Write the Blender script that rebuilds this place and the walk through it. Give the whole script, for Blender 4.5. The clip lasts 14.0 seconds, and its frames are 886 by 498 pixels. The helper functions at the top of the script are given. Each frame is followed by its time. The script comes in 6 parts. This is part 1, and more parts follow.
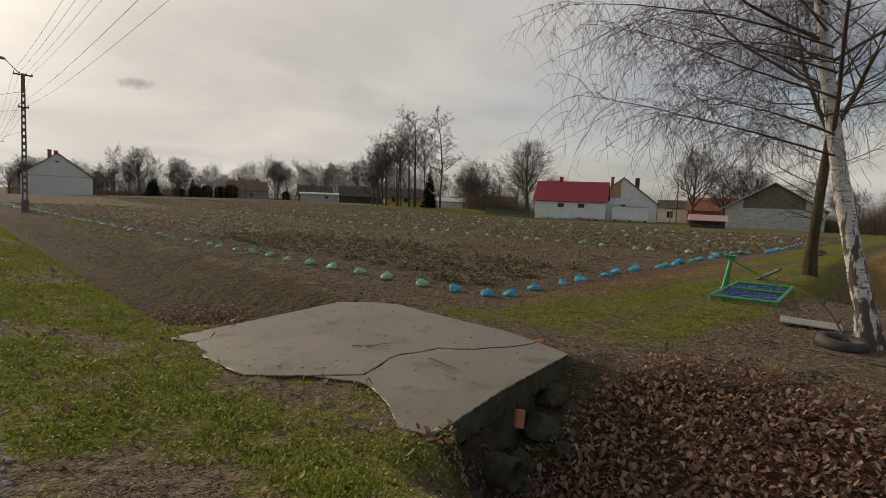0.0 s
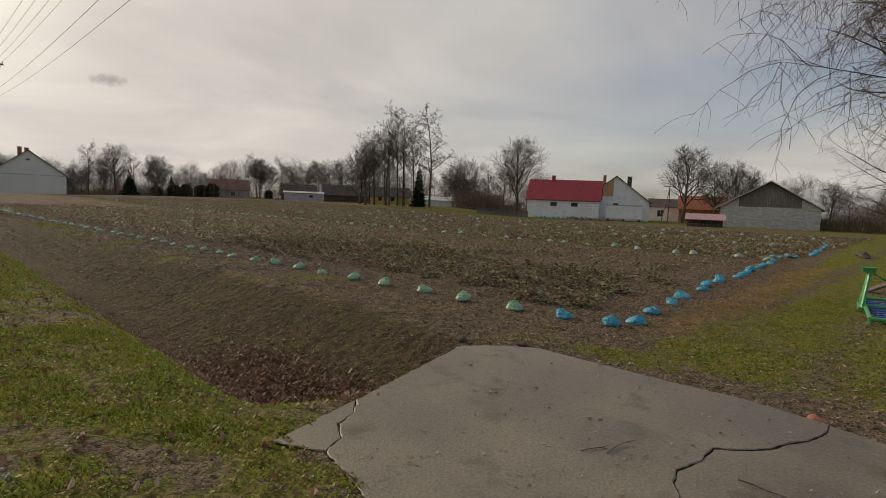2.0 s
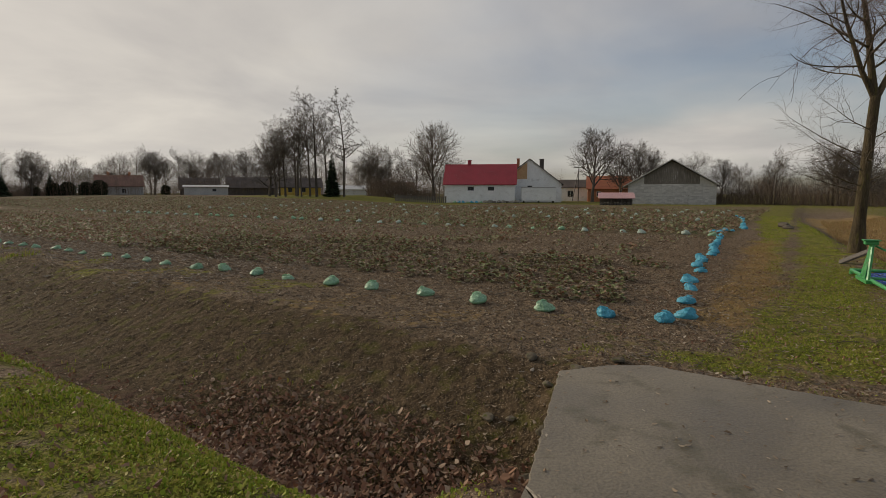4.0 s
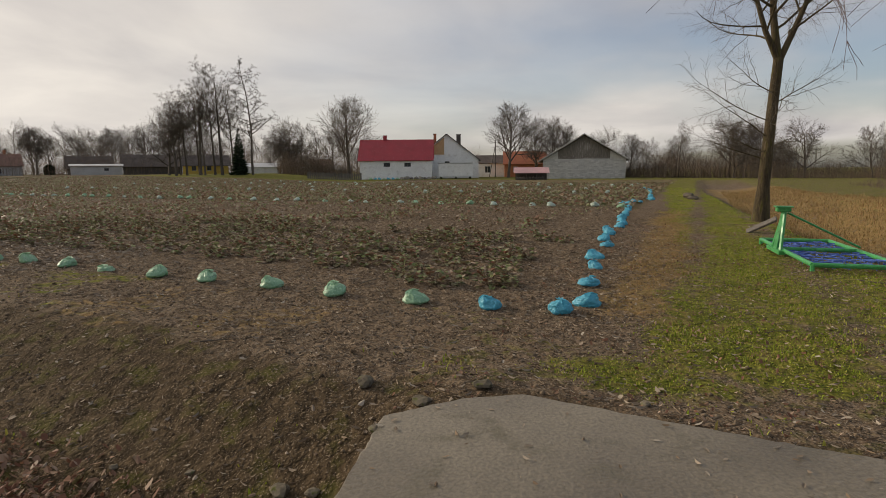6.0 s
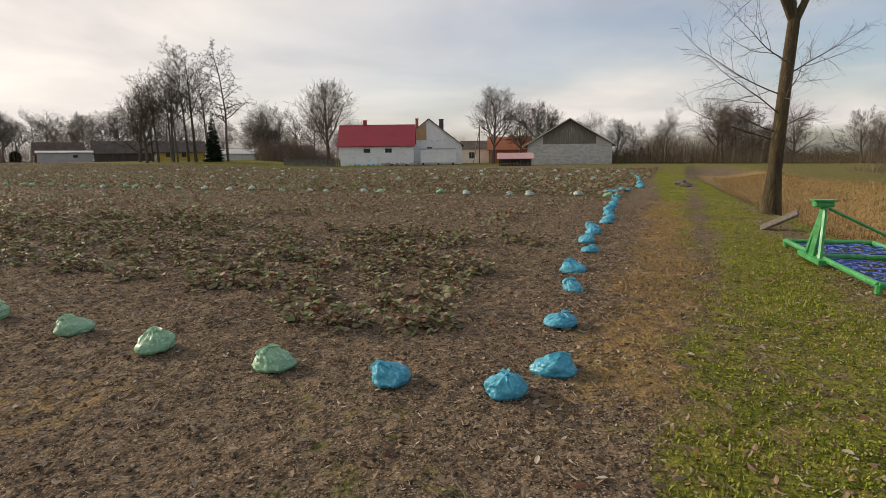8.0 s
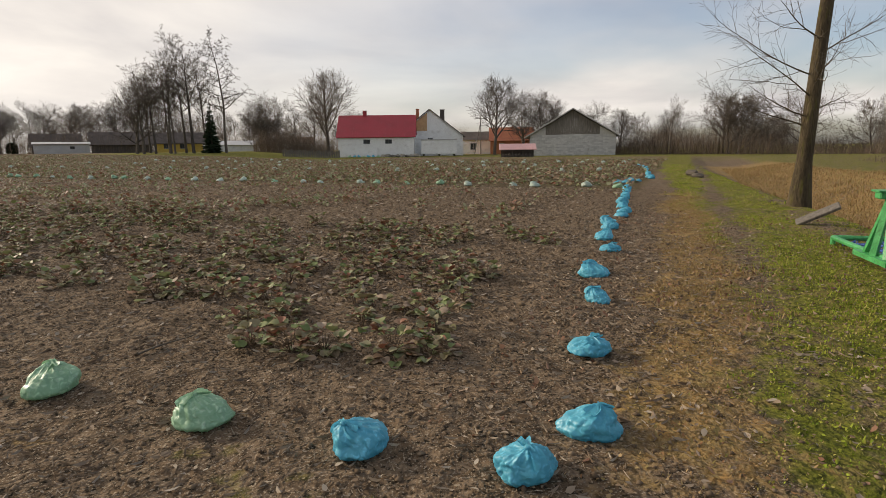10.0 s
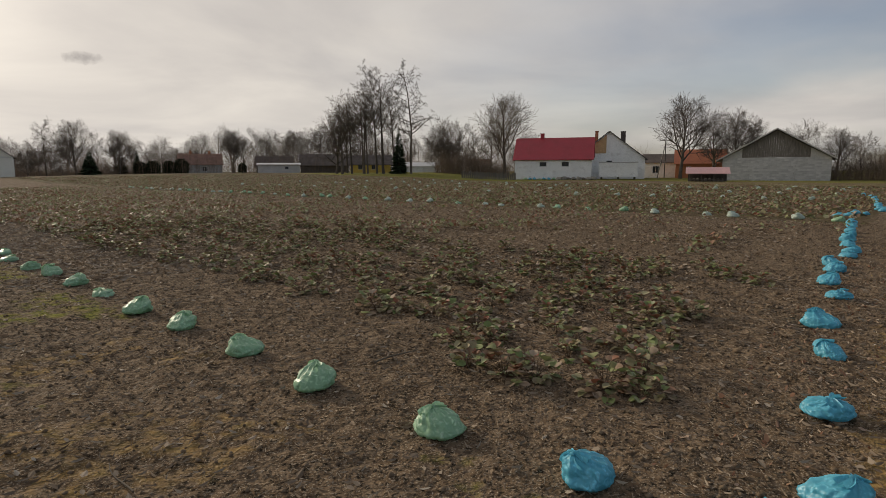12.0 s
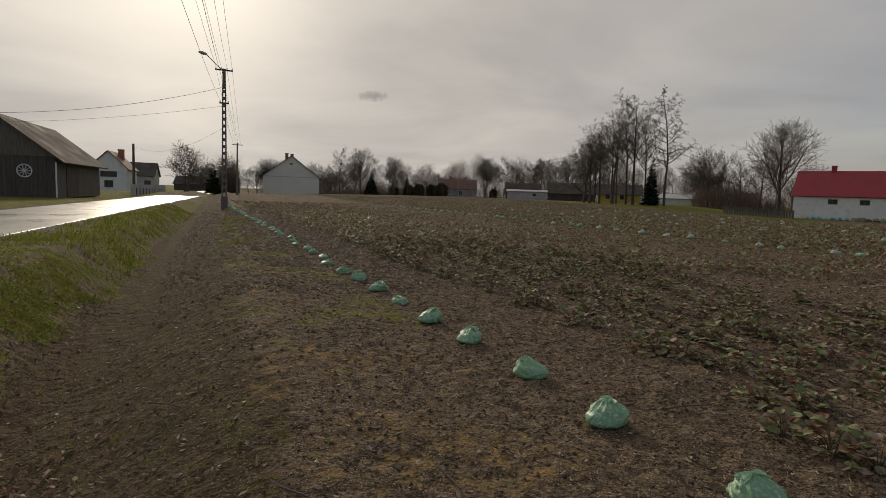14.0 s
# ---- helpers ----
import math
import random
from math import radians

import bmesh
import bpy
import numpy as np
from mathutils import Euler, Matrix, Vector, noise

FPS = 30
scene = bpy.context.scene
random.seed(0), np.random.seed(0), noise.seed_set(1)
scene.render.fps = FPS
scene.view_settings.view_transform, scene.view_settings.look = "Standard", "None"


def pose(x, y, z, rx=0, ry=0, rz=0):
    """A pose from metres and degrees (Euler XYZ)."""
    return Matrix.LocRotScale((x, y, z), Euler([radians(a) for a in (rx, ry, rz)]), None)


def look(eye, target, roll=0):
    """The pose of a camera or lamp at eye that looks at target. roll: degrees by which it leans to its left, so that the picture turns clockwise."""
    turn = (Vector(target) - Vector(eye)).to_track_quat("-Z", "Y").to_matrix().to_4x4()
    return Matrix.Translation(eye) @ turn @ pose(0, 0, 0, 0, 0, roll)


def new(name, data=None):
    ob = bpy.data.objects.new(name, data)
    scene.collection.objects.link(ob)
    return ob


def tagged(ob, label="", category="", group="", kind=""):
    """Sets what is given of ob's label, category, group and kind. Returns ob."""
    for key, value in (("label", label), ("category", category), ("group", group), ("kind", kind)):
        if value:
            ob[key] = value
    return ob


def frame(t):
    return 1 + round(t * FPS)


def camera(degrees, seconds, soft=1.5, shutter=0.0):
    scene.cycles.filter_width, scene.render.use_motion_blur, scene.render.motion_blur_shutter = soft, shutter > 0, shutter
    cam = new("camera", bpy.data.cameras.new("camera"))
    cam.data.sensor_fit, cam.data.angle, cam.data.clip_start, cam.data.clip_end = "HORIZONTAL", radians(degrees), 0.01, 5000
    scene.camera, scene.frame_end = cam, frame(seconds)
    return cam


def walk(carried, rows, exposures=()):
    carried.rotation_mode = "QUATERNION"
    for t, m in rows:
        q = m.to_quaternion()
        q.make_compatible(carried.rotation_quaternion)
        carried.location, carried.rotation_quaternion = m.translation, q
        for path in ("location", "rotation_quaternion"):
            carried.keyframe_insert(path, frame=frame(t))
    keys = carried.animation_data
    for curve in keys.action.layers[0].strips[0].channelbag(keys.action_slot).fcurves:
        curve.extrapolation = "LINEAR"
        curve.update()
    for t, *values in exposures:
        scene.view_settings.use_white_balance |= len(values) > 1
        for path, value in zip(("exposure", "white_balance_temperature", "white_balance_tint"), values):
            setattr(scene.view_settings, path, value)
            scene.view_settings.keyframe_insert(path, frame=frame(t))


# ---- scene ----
cam = camera(77, 14.0, soft=0.6)
PATH = [
    (0, (1.73, -0.128, 1.924), (1.446, 1.845, 1.765), 2.4),
    (0.5, (1.153, 0.51, 1.941), (0.886, 2.486, 1.778), 2.3),
    (1, (0.539, 1.12, 1.913), (0.284, 3.097, 1.75), 2.4),
    (1.5, (-0.139, 1.696, 1.912), (-0.374, 3.676, 1.747), 2.3),
    (2, (-0.851, 2.195, 1.931), (-1.063, 4.177, 1.77), 2.3),
    (4.5, (-2.804, 4.083, 1.895), (-2.624, 6.063, 1.679), -0.0),
    (5, (-2.44, 4.449, 1.823), (-2.202, 6.421, 1.59), 0.2),
    (5.5, (-2.042, 5.028, 1.74), (-1.72, 6.984, 1.48), -0.2),
    (6, (-1.553, 5.693, 1.685), (-1.174, 7.636, 1.405), -0.5),
    (6.5, (-1.15, 6.319, 1.688), (-0.747, 8.256, 1.397), -0.6),
    (7, (-0.778, 6.963, 1.677), (-0.366, 8.897, 1.379), -0.7),
    (7.5, (-0.417, 7.667, 1.654), (0.005, 9.596, 1.341), -0.7),
    (10, (0.162, 9.473, 1.518), (0.578, 11.396, 1.161), -0.7),
    (10.5, (0.093, 9.424, 1.558), (0.416, 11.368, 1.215), -0.9),
    (11, (-0.009, 9.364, 1.6), (0.16, 11.331, 1.282), -0.8),
    (11.5, (-0.128, 9.312, 1.636), (-0.131, 11.29, 1.341), -0.6),
    (12, (-0.224, 9.277, 1.661), (-0.404, 11.249, 1.383), -0.2),
    (12.5, (-0.314, 9.229, 1.677), (-0.667, 11.18, 1.409), 0.4),
    (13, (-0.375, 9.264, 1.666), (-0.881, 11.183, 1.417), 1.1),
    (13.5, (-0.473, 9.266, 1.686), (-1.122, 11.146, 1.475), 1.6),
    (14, (-0.683, 9.062, 1.707), (-1.665, 10.793, 1.513), 2.1),
]
EXPOSURES = [(0, -0.25, 7150, 10), (2, -0.25, 7150, 10), (4.5, -0.27, 7150, 10), (5, -0.2, 7150, 10), (6.5, 0.17, 7150, 12), (7.5, 0.33, 7150, 12), (10, 0.34, 7150, 12), (11, 0.24, 7150, 12), (12.5, -0.35, 7150, 11), (14, -0.58, 7150, 11)]
walk(cam, [(t, look(eye, target, roll)) for t, eye, target, roll in PATH], EXPOSURES)

# ---- world, sun, exposure ----
SUN = Vector((-0.76, 0.54, 0.36)).normalized()
world = bpy.data.worlds.new("sky")
scene.world = world
world.use_nodes = True
wt = world.node_tree
wt.nodes.clear()


def wn(kind, **kw):
    n = wt.nodes.new(kind)
    for k, v in kw.items():
        n.inputs[k].default_value = v
    return n


w_out, w_bg = wt.nodes.new("ShaderNodeOutputWorld"), wt.nodes.new("ShaderNodeBackground")
w_sky = wt.nodes.new("ShaderNodeTexSky")
w_sky.sky_type, w_sky.sun_disc = "NISHITA", False
w_sky.sun_elevation, w_sky.sun_rotation = math.asin(SUN.z), math.atan2(SUN.x, SUN.y)
w_sky.air_density, w_sky.dust_density = 1.0, 2.0
w_co = wt.nodes.new("ShaderNodeTexCoord")
w_split = wt.nodes.new("ShaderNodeSeparateXYZ")
wt.links.new(w_co.outputs["Generated"], w_split.inputs[0])


def wm(op, a, b=None, clamp=False):
    n = wt.nodes.new("ShaderNodeMath")
    n.operation, n.use_clamp = op, clamp
    for i, v in enumerate((a, b)):
        if v is None:
            continue
        if isinstance(v, (int, float)):
            n.inputs[i].default_value = v
        else:
            wt.links.new(v, n.inputs[i])
    return n.outputs[0]


# the cloud deck lies in a plane above: direction divided by its height
zz = wm("ADD", wm("MAXIMUM", w_split.outputs[2], 0.0), 0.16)
w_comb = wt.nodes.new("ShaderNodeCombineXYZ")
wt.links.new(wm("DIVIDE", w_split.outputs[0], zz), w_comb.inputs[0])
wt.links.new(wm("DIVIDE", w_split.outputs[1], zz), w_comb.inputs[1])
w_n1 = wn("ShaderNodeTexNoise", Scale=0.75, Detail=7.0, Roughness=0.52, Distortion=0.35)
wt.links.new(w_comb.outputs[0], w_n1.inputs["Vector"])
w_n2 = wn("ShaderNodeTexNoise", Scale=0.42, Detail=4.0, Roughness=0.5)
w_map = wt.nodes.new("ShaderNodeMapping")
w_map.inputs["Location"].default_value = (7.3, 2.1, 0.0)
wt.links.new(w_comb.outputs[0], w_map.inputs[0])
wt.links.new(w_map.outputs[0], w_n2.inputs["Vector"])
w_dot = wt.nodes.new("ShaderNodeVectorMath")
w_dot.operation = "DOT_PRODUCT"
w_dot.inputs[1].default_value = SUN
wt.links.new(w_co.outputs["Generated"], w_dot.inputs[0])
sunward = wm("MAXIMUM", w_dot.outputs["Value"], 0.0)
glow = wm("ADD", wm("MULTIPLY", wm("POWER", sunward, 5.0), 0.30), wm("MULTIPLY", wm("POWER", sunward, 40.0), 0.75))
w_ramp = wt.nodes.new("ShaderNodeValToRGB")
w_ramp.color_ramp.elements[0].position, w_ramp.color_ramp.elements[0].color = 0.33, (0.43, 0.435, 0.47, 1)
w_ramp.color_ramp.elements[1].position, w_ramp.color_ramp.elements[1].color = 0.68, (0.70, 0.695, 0.69, 1)
wt.links.new(w_n1.outputs["Fac"], w_ramp.inputs[0])
w_gl = wt.nodes.new("ShaderNodeMix")
w_gl.data_type, w_gl.blend_type, w_gl.clamp_factor = "RGBA", "ADD", False
wt.links.new(glow, w_gl.inputs["Factor"])
wt.links.new(w_ramp.outputs[0], w_gl.inputs["A"])
w_gl.inputs["B"].default_value = (1.0, 0.93, 0.80, 1)
# blue gaps in the deck, away from the sun
w_scale = wt.nodes.new("ShaderNodeMix")
w_scale.data_type, w_scale.blend_type = "RGBA", "MULTIPLY"
w_scale.inputs["Factor"].default_value = 1.0
wt.links.new(w_sky.outputs[0], w_scale.inputs["A"])
w_scale.inputs["B"].default_value = (0.112, 0.120, 0.136, 1)
gap = wm("MULTIPLY", wm("MULTIPLY", wm("SUBTRACT", w_n2.outputs["Fac"], 0.37), 5.0, True), wm("SUBTRACT", 0.85, sunward, True), True)
w_mix = wt.nodes.new("ShaderNodeMix")
w_mix.data_type = "RGBA"
wt.links.new(gap, w_mix.inputs["Factor"])
wt.links.new(w_gl.outputs["Result"], w_mix.inputs["A"])
wt.links.new(w_scale.outputs["Result"], w_mix.inputs["B"])
# one small dark scud of cloud low over the village
scud_az, scud_el = radians(-37.0), radians(9.4)
scud_across = Vector((math.cos(scud_az), -math.sin(scud_az), -0.22)).normalized()
scud_up = Vector((-math.sin(scud_az) * math.sin(scud_el), -math.cos(scud_az) * math.sin(scud_el), math.cos(scud_el)))
scud_at = Vector((math.sin(scud_az) * math.cos(scud_el), math.cos(scud_az) * math.cos(scud_el), math.sin(scud_el)))
scud = None
for axis, reach in ((scud_across, 0.030), (scud_up, 0.0095)):
    dot = wt.nodes.new("ShaderNodeVectorMath")
    dot.operation = "DOT_PRODUCT"
    dot.inputs[1].default_value = axis
    wt.links.new(w_co.outputs["Generated"], dot.inputs[0])
    far_off = wm("POWER", wm("ABSOLUTE", wm("DIVIDE", wm("SUBTRACT", dot.outputs["Value"], scud_at.dot(axis)), reach)), 2.0)
    scud = far_off if scud is None else wm("ADD", scud, far_off)
w_n3 = wn("ShaderNodeTexNoise", Scale=60.0, Detail=4.0, Roughness=0.6)
wt.links.new(w_co.outputs["Generated"], w_n3.inputs["Vector"])
scud = wm("SUBTRACT", 1.0, wm("ADD", scud, wm("MULTIPLY", wm("SUBTRACT", w_n3.outputs["Fac"], 0.5), 2.4)), True)
w_front = wt.nodes.new("ShaderNodeVectorMath")
w_front.operation = "DOT_PRODUCT"
w_front.inputs[1].default_value = scud_at
wt.links.new(w_co.outputs["Generated"], w_front.inputs[0])
scud = wm("MULTIPLY", wm("MULTIPLY", scud, wm("GREATER_THAN", w_front.outputs["Value"], 0.9)), 0.7)
w_scud = wt.nodes.new("ShaderNodeMix")
w_scud.data_type = "RGBA"
wt.links.new(scud, w_scud.inputs["Factor"])
wt.links.new(w_mix.outputs["Result"], w_scud.inputs["A"])
w_scud.inputs["B"].default_value = (0.36, 0.35, 0.36, 1)
wt.links.new(w_scud.outputs["Result"], w_bg.inputs["Color"])
w_bg.inputs["Strength"].default_value = 1.0
wt.links.new(w_bg.outputs[0], w_out.inputs[0])

sun = new("sun", bpy.data.lights.new("sun", "SUN"))
sun.data.energy, sun.data.angle, sun.data.color = 2.4, radians(6), (1.0, 0.90, 0.76)
sun.rotation_euler = SUN.to_track_quat("Z", "Y").to_euler()


# ---- materials ----
def surface(name, c1, c2, scale=3.0, rough=0.85, bump=0.3, fine=40.0, metal=0.0, c3=None, stretch=(1, 1, 1), depth=0.01, rand=0.0, spec=0.5):
    """A weathered surface: two colours mixed by a coarse noise, a third in spots, fine grain in colour and relief."""
    m = bpy.data.materials.new(name)
    m.use_nodes = True
    nt = m.node_tree
    b = nt.nodes["Principled BSDF"]
    b.inputs["Metallic"].default_value, b.inputs["Specular IOR Level"].default_value = metal, spec
    co, mp = nt.nodes.new("ShaderNodeTexCoord"), nt.nodes.new("ShaderNodeMapping")
    mp.inputs["Scale"].default_value = stretch
    nt.links.new(co.outputs["Object"], mp.inputs[0])

    def tex(s, d, lo, hi):
        n, r = nt.nodes.new("ShaderNodeTexNoise"), nt.nodes.new("ShaderNodeMapRange")
        n.inputs["Scale"].default_value, n.inputs["Detail"].default_value = s, d
        r.inputs[1].default_value, r.inputs[2].default_value = lo, hi
        nt.links.new(mp.outputs[0], n.inputs["Vector"])
        nt.links.new(n.outputs["Fac"], r.inputs[0])
        return n.outputs["Fac"], r.outputs[0]

    def mix(f, a, c, mode="MIX"):
        n = nt.nodes.new("ShaderNodeMix")
        n.data_type, n.blend_type = "RGBA", mode
        for key, v in (("Factor", f), ("A", a), ("B", c)):
            if isinstance(v, tuple):
                n.inputs[key].default_value = (*v, 1)
            elif isinstance(v, float):
                n.inputs[key].default_value = v
            else:
                nt.links.new(v, n.inputs[key])
        return n.outputs["Result"]

    _, coarse = tex(scale, 5, 0.35, 0.65)
    raw, grain = tex(fine, 4, 0.3, 0.7)
    col = mix(coarse, c1, c2)
    if c3:
        col = mix(tex(scale * 2.3, 6, 0.55, 0.68)[1], col, c3)
    grey = nt.nodes.new("ShaderNodeMapRange")
    grey.inputs[3].default_value, grey.inputs[4].default_value = 0.75, 1.2
    nt.links.new(grain, grey.inputs[0])
    col = mix(1.0, col, grey.outputs[0], "MULTIPLY")
    if rand:
        oi, rr = nt.nodes.new("ShaderNodeObjectInfo"), nt.nodes.new("ShaderNodeMapRange")
        rr.inputs[3].default_value, rr.inputs[4].default_value = 1 - rand, 1 + rand
        nt.links.new(oi.outputs["Random"], rr.inputs[0])
        col = mix(1.0, col, rr.outputs[0], "MULTIPLY")
    nt.links.new(col, b.inputs["Base Color"])
    rg = nt.nodes.new("ShaderNodeMapRange")
    rg.inputs[3].default_value, rg.inputs[4].default_value = max(0.05, rough - 0.12), min(1.0, rough + 0.1)
    nt.links.new(coarse, rg.inputs[0])
    nt.links.new(rg.outputs[0], b.inputs["Roughness"])
    if bump:
        bp = nt.nodes.new("ShaderNodeBump")
        bp.inputs["Strength"].default_value, bp.inputs["Distance"].default_value = bump, depth
        nt.links.new(raw, bp.inputs["Height"])
        nt.links.new(bp.outputs[0], b.inputs["Normal"])
    return m


def leafy(name, colours, rough=0.75, through_light=0.25, shine=0.12):
    """Leaves or blades: a colour for each island, matt, letting a little light through."""
    m = bpy.data.materials.new(name)
    m.use_nodes = True
    nt = m.node_tree
    b = nt.nodes["Principled BSDF"]
    b.inputs["Roughness"].default_value = rough
    b.inputs["Specular IOR Level"].default_value = shine
    g, r = nt.nodes.new("ShaderNodeNewGeometry"), nt.nodes.new("ShaderNodeValToRGB")
    r.color_ramp.interpolation = "LINEAR"
    e = r.color_ramp.elements
    for i, c in enumerate(colours):
        el = e[i] if i < 2 else e.new(1.0)
        el.position, el.color = i / (len(colours) - 1), (*c, 1)
    nt.links.new(g.outputs["Random Per Island"], r.inputs[0])
    nt.links.new(r.outputs[0], b.inputs["Base Color"])
    t, mx = nt.nodes.new("ShaderNodeBsdfTranslucent"), nt.nodes.new("ShaderNodeMixShader")
    nt.links.new(r.outputs[0], t.inputs[0])
    mx.inputs[0].default_value = through_light
    nt.links.new(b.outputs[0], mx.inputs[1])
    nt.links.new(t.outputs[0], mx.inputs[2])
    nt.links.new(mx.outputs[0], nt.nodes["Material Output"].inputs[0])
    return m


def plastic(name, thin, full, dark):
    """Thin bag film, paler where stretched, with darker shade painted into its creases."""
    m = surface(name, thin, full, 3.5, 0.45, 0.0, 30.0, rand=0.10)
    nt = m.node_tree
    b = nt.nodes["Principled BSDF"]
    # crumpled film: sharp creases that fork, paler crests, shade painted in the hollows
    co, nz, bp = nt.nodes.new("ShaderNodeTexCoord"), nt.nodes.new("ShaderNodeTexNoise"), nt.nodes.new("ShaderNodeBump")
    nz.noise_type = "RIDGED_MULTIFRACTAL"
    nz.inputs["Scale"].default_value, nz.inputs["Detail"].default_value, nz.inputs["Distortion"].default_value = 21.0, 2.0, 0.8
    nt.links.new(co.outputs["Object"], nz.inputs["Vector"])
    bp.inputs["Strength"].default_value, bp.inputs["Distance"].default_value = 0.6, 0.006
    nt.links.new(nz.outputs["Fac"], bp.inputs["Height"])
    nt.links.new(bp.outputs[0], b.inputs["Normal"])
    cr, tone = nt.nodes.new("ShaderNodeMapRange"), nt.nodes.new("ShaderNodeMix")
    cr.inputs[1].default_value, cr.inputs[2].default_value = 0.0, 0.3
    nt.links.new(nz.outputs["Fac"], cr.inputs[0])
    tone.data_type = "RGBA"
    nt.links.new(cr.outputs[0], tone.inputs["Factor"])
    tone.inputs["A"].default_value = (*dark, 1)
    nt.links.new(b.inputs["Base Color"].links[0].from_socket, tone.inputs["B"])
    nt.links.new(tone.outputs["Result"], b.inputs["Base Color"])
    t, mx = nt.nodes.new("ShaderNodeBsdfTranslucent"), nt.nodes.new("ShaderNodeMixShader")
    nt.links.new(b.inputs["Base Color"].links[0].from_socket, t.inputs[0])
    mx.inputs[0].default_value = 0.25
    nt.links.new(b.outputs[0], mx.inputs[1])
    nt.links.new(t.outputs[0], mx.inputs[2])
    nt.links.new(mx.outputs[0], nt.nodes["Material Output"].inputs[0])
    return m


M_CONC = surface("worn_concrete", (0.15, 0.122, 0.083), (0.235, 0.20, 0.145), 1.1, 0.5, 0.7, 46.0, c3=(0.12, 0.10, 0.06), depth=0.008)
# slab sides and rubble: about half the slab top's tone, with mossy green spots
M_CSIDE = surface("dark_mossy_concrete", (0.055, 0.047, 0.03), (0.105, 0.092, 0.06), 4.0, 0.95, 0.8, 22.0, c3=(0.06, 0.075, 0.02), depth=0.02, spec=0.1)
M_ASPH = surface("wet_asphalt", (0.055, 0.055, 0.057), (0.085, 0.083, 0.08), 0.5, 0.38, 0.5, 90.0, depth=0.004)
M_STONE = surface("field_stone", (0.22, 0.20, 0.17), (0.33, 0.30, 0.25), 6.0, 0.9, 0.6, 35.0, c3=(0.13, 0.14, 0.05), rand=0.3)
M_DULLSTONE = surface("earthy_stone", (0.13, 0.11, 0.08), (0.21, 0.18, 0.135), 9.0, 0.95, 0.7, 45.0, c3=(0.09, 0.10, 0.03), rand=0.3, spec=0.1)
M_BRICKY = surface("red_brick", (0.36, 0.13, 0.07), (0.45, 0.19, 0.10), 9.0, 0.9, 0.4, 60.0)
M_BARK = surface("grey_bark", (0.062, 0.048, 0.03), (0.125, 0.098, 0.06), 5.0, 0.95, 1.0, 34.0, stretch=(1, 1, 0.22), c3=(0.10, 0.09, 0.032), depth=0.04, spec=0.1)
M_TWIG = surface("twig_bark", (0.085, 0.068, 0.05), (0.14, 0.115, 0.085), 2.0, 0.9, 0.0, 20.0, rand=0.2)
M_BTWIG = surface("birch_twig_bark", (0.085, 0.05, 0.042), (0.13, 0.085, 0.07), 2.0, 0.8, 0.0, 20.0)
M_FAR = surface("far_bark", (0.08, 0.064, 0.05), (0.13, 0.105, 0.085), 0.7, 0.95, 0.0, 8.0, rand=0.25)
M_BRUSH = leafy("bare_brush", [(0.13, 0.095, 0.075), (0.20, 0.15, 0.12), (0.17, 0.14, 0.10), (0.24, 0.17, 0.12)], 0.9, 0.1)
M_NEEDLE = leafy("conifer_needles", [(0.018, 0.03, 0.016), (0.035, 0.055, 0.028), (0.028, 0.042, 0.02)], 0.8, 0.1)
M_GRASS = leafy("grass_blades", [(0.12, 0.18, 0.018), (0.22, 0.29, 0.028), (0.30, 0.34, 0.045), (0.36, 0.35, 0.065), (0.38, 0.29, 0.12)], 0.6, 0.2, 0.14)
M_DRY = leafy("dry_grass", [(0.30, 0.19, 0.09), (0.42, 0.30, 0.16), (0.28, 0.22, 0.09), (0.30, 0.165, 0.085), (0.23, 0.20, 0.065)], 0.8, 0.2)
M_DEAD = leafy("dead_leaves", [(0.12, 0.055, 0.036), (0.25, 0.125, 0.078), (0.36, 0.23, 0.15), (0.15, 0.075, 0.048), (0.46, 0.35, 0.26), (0.20, 0.105, 0.068), (0.30, 0.165, 0.10)], 0.65, 0.2, 0.2)
M_LITTER = leafy("field_litter", [(0.22, 0.16, 0.105), (0.38, 0.31, 0.235), (0.13, 0.09, 0.058), (0.46, 0.40, 0.32), (0.28, 0.20, 0.13), (0.16, 0.11, 0.072)], 0.7, 0.15, 0.2)
M_BERRY = leafy("strawberry_leaves", [(0.15, 0.20, 0.07), (0.28, 0.31, 0.14), (0.27, 0.18, 0.11), (0.26, 0.105, 0.065), (0.32, 0.23, 0.15), (0.31, 0.35, 0.20), (0.20, 0.13, 0.08), (0.46, 0.37, 0.28)], 0.55, 0.15, 0.22)
M_CLOD = leafy("soil_lumps", [(0.10, 0.071, 0.046), (0.17, 0.125, 0.084), (0.24, 0.183, 0.126), (0.14, 0.102, 0.067)], 0.95, 0.0)
M_STEM = surface("dark_stalks", (0.09, 0.06, 0.035), (0.14, 0.09, 0.05), 8.0, 0.9, 0.0, 30.0)
# film tones: thin, full, and the painted shade of the creases
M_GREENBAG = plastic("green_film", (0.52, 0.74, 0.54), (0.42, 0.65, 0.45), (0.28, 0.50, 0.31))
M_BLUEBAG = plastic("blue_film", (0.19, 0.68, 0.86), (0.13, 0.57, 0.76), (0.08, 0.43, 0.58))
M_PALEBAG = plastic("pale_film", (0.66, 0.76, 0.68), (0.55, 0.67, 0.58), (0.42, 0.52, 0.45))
M_GPAINT = surface("green_paint", (0.045, 0.30, 0.085), (0.075, 0.40, 0.13), 6.0, 0.42, 0.2, 60.0, c3=(0.05, 0.22, 0.07))
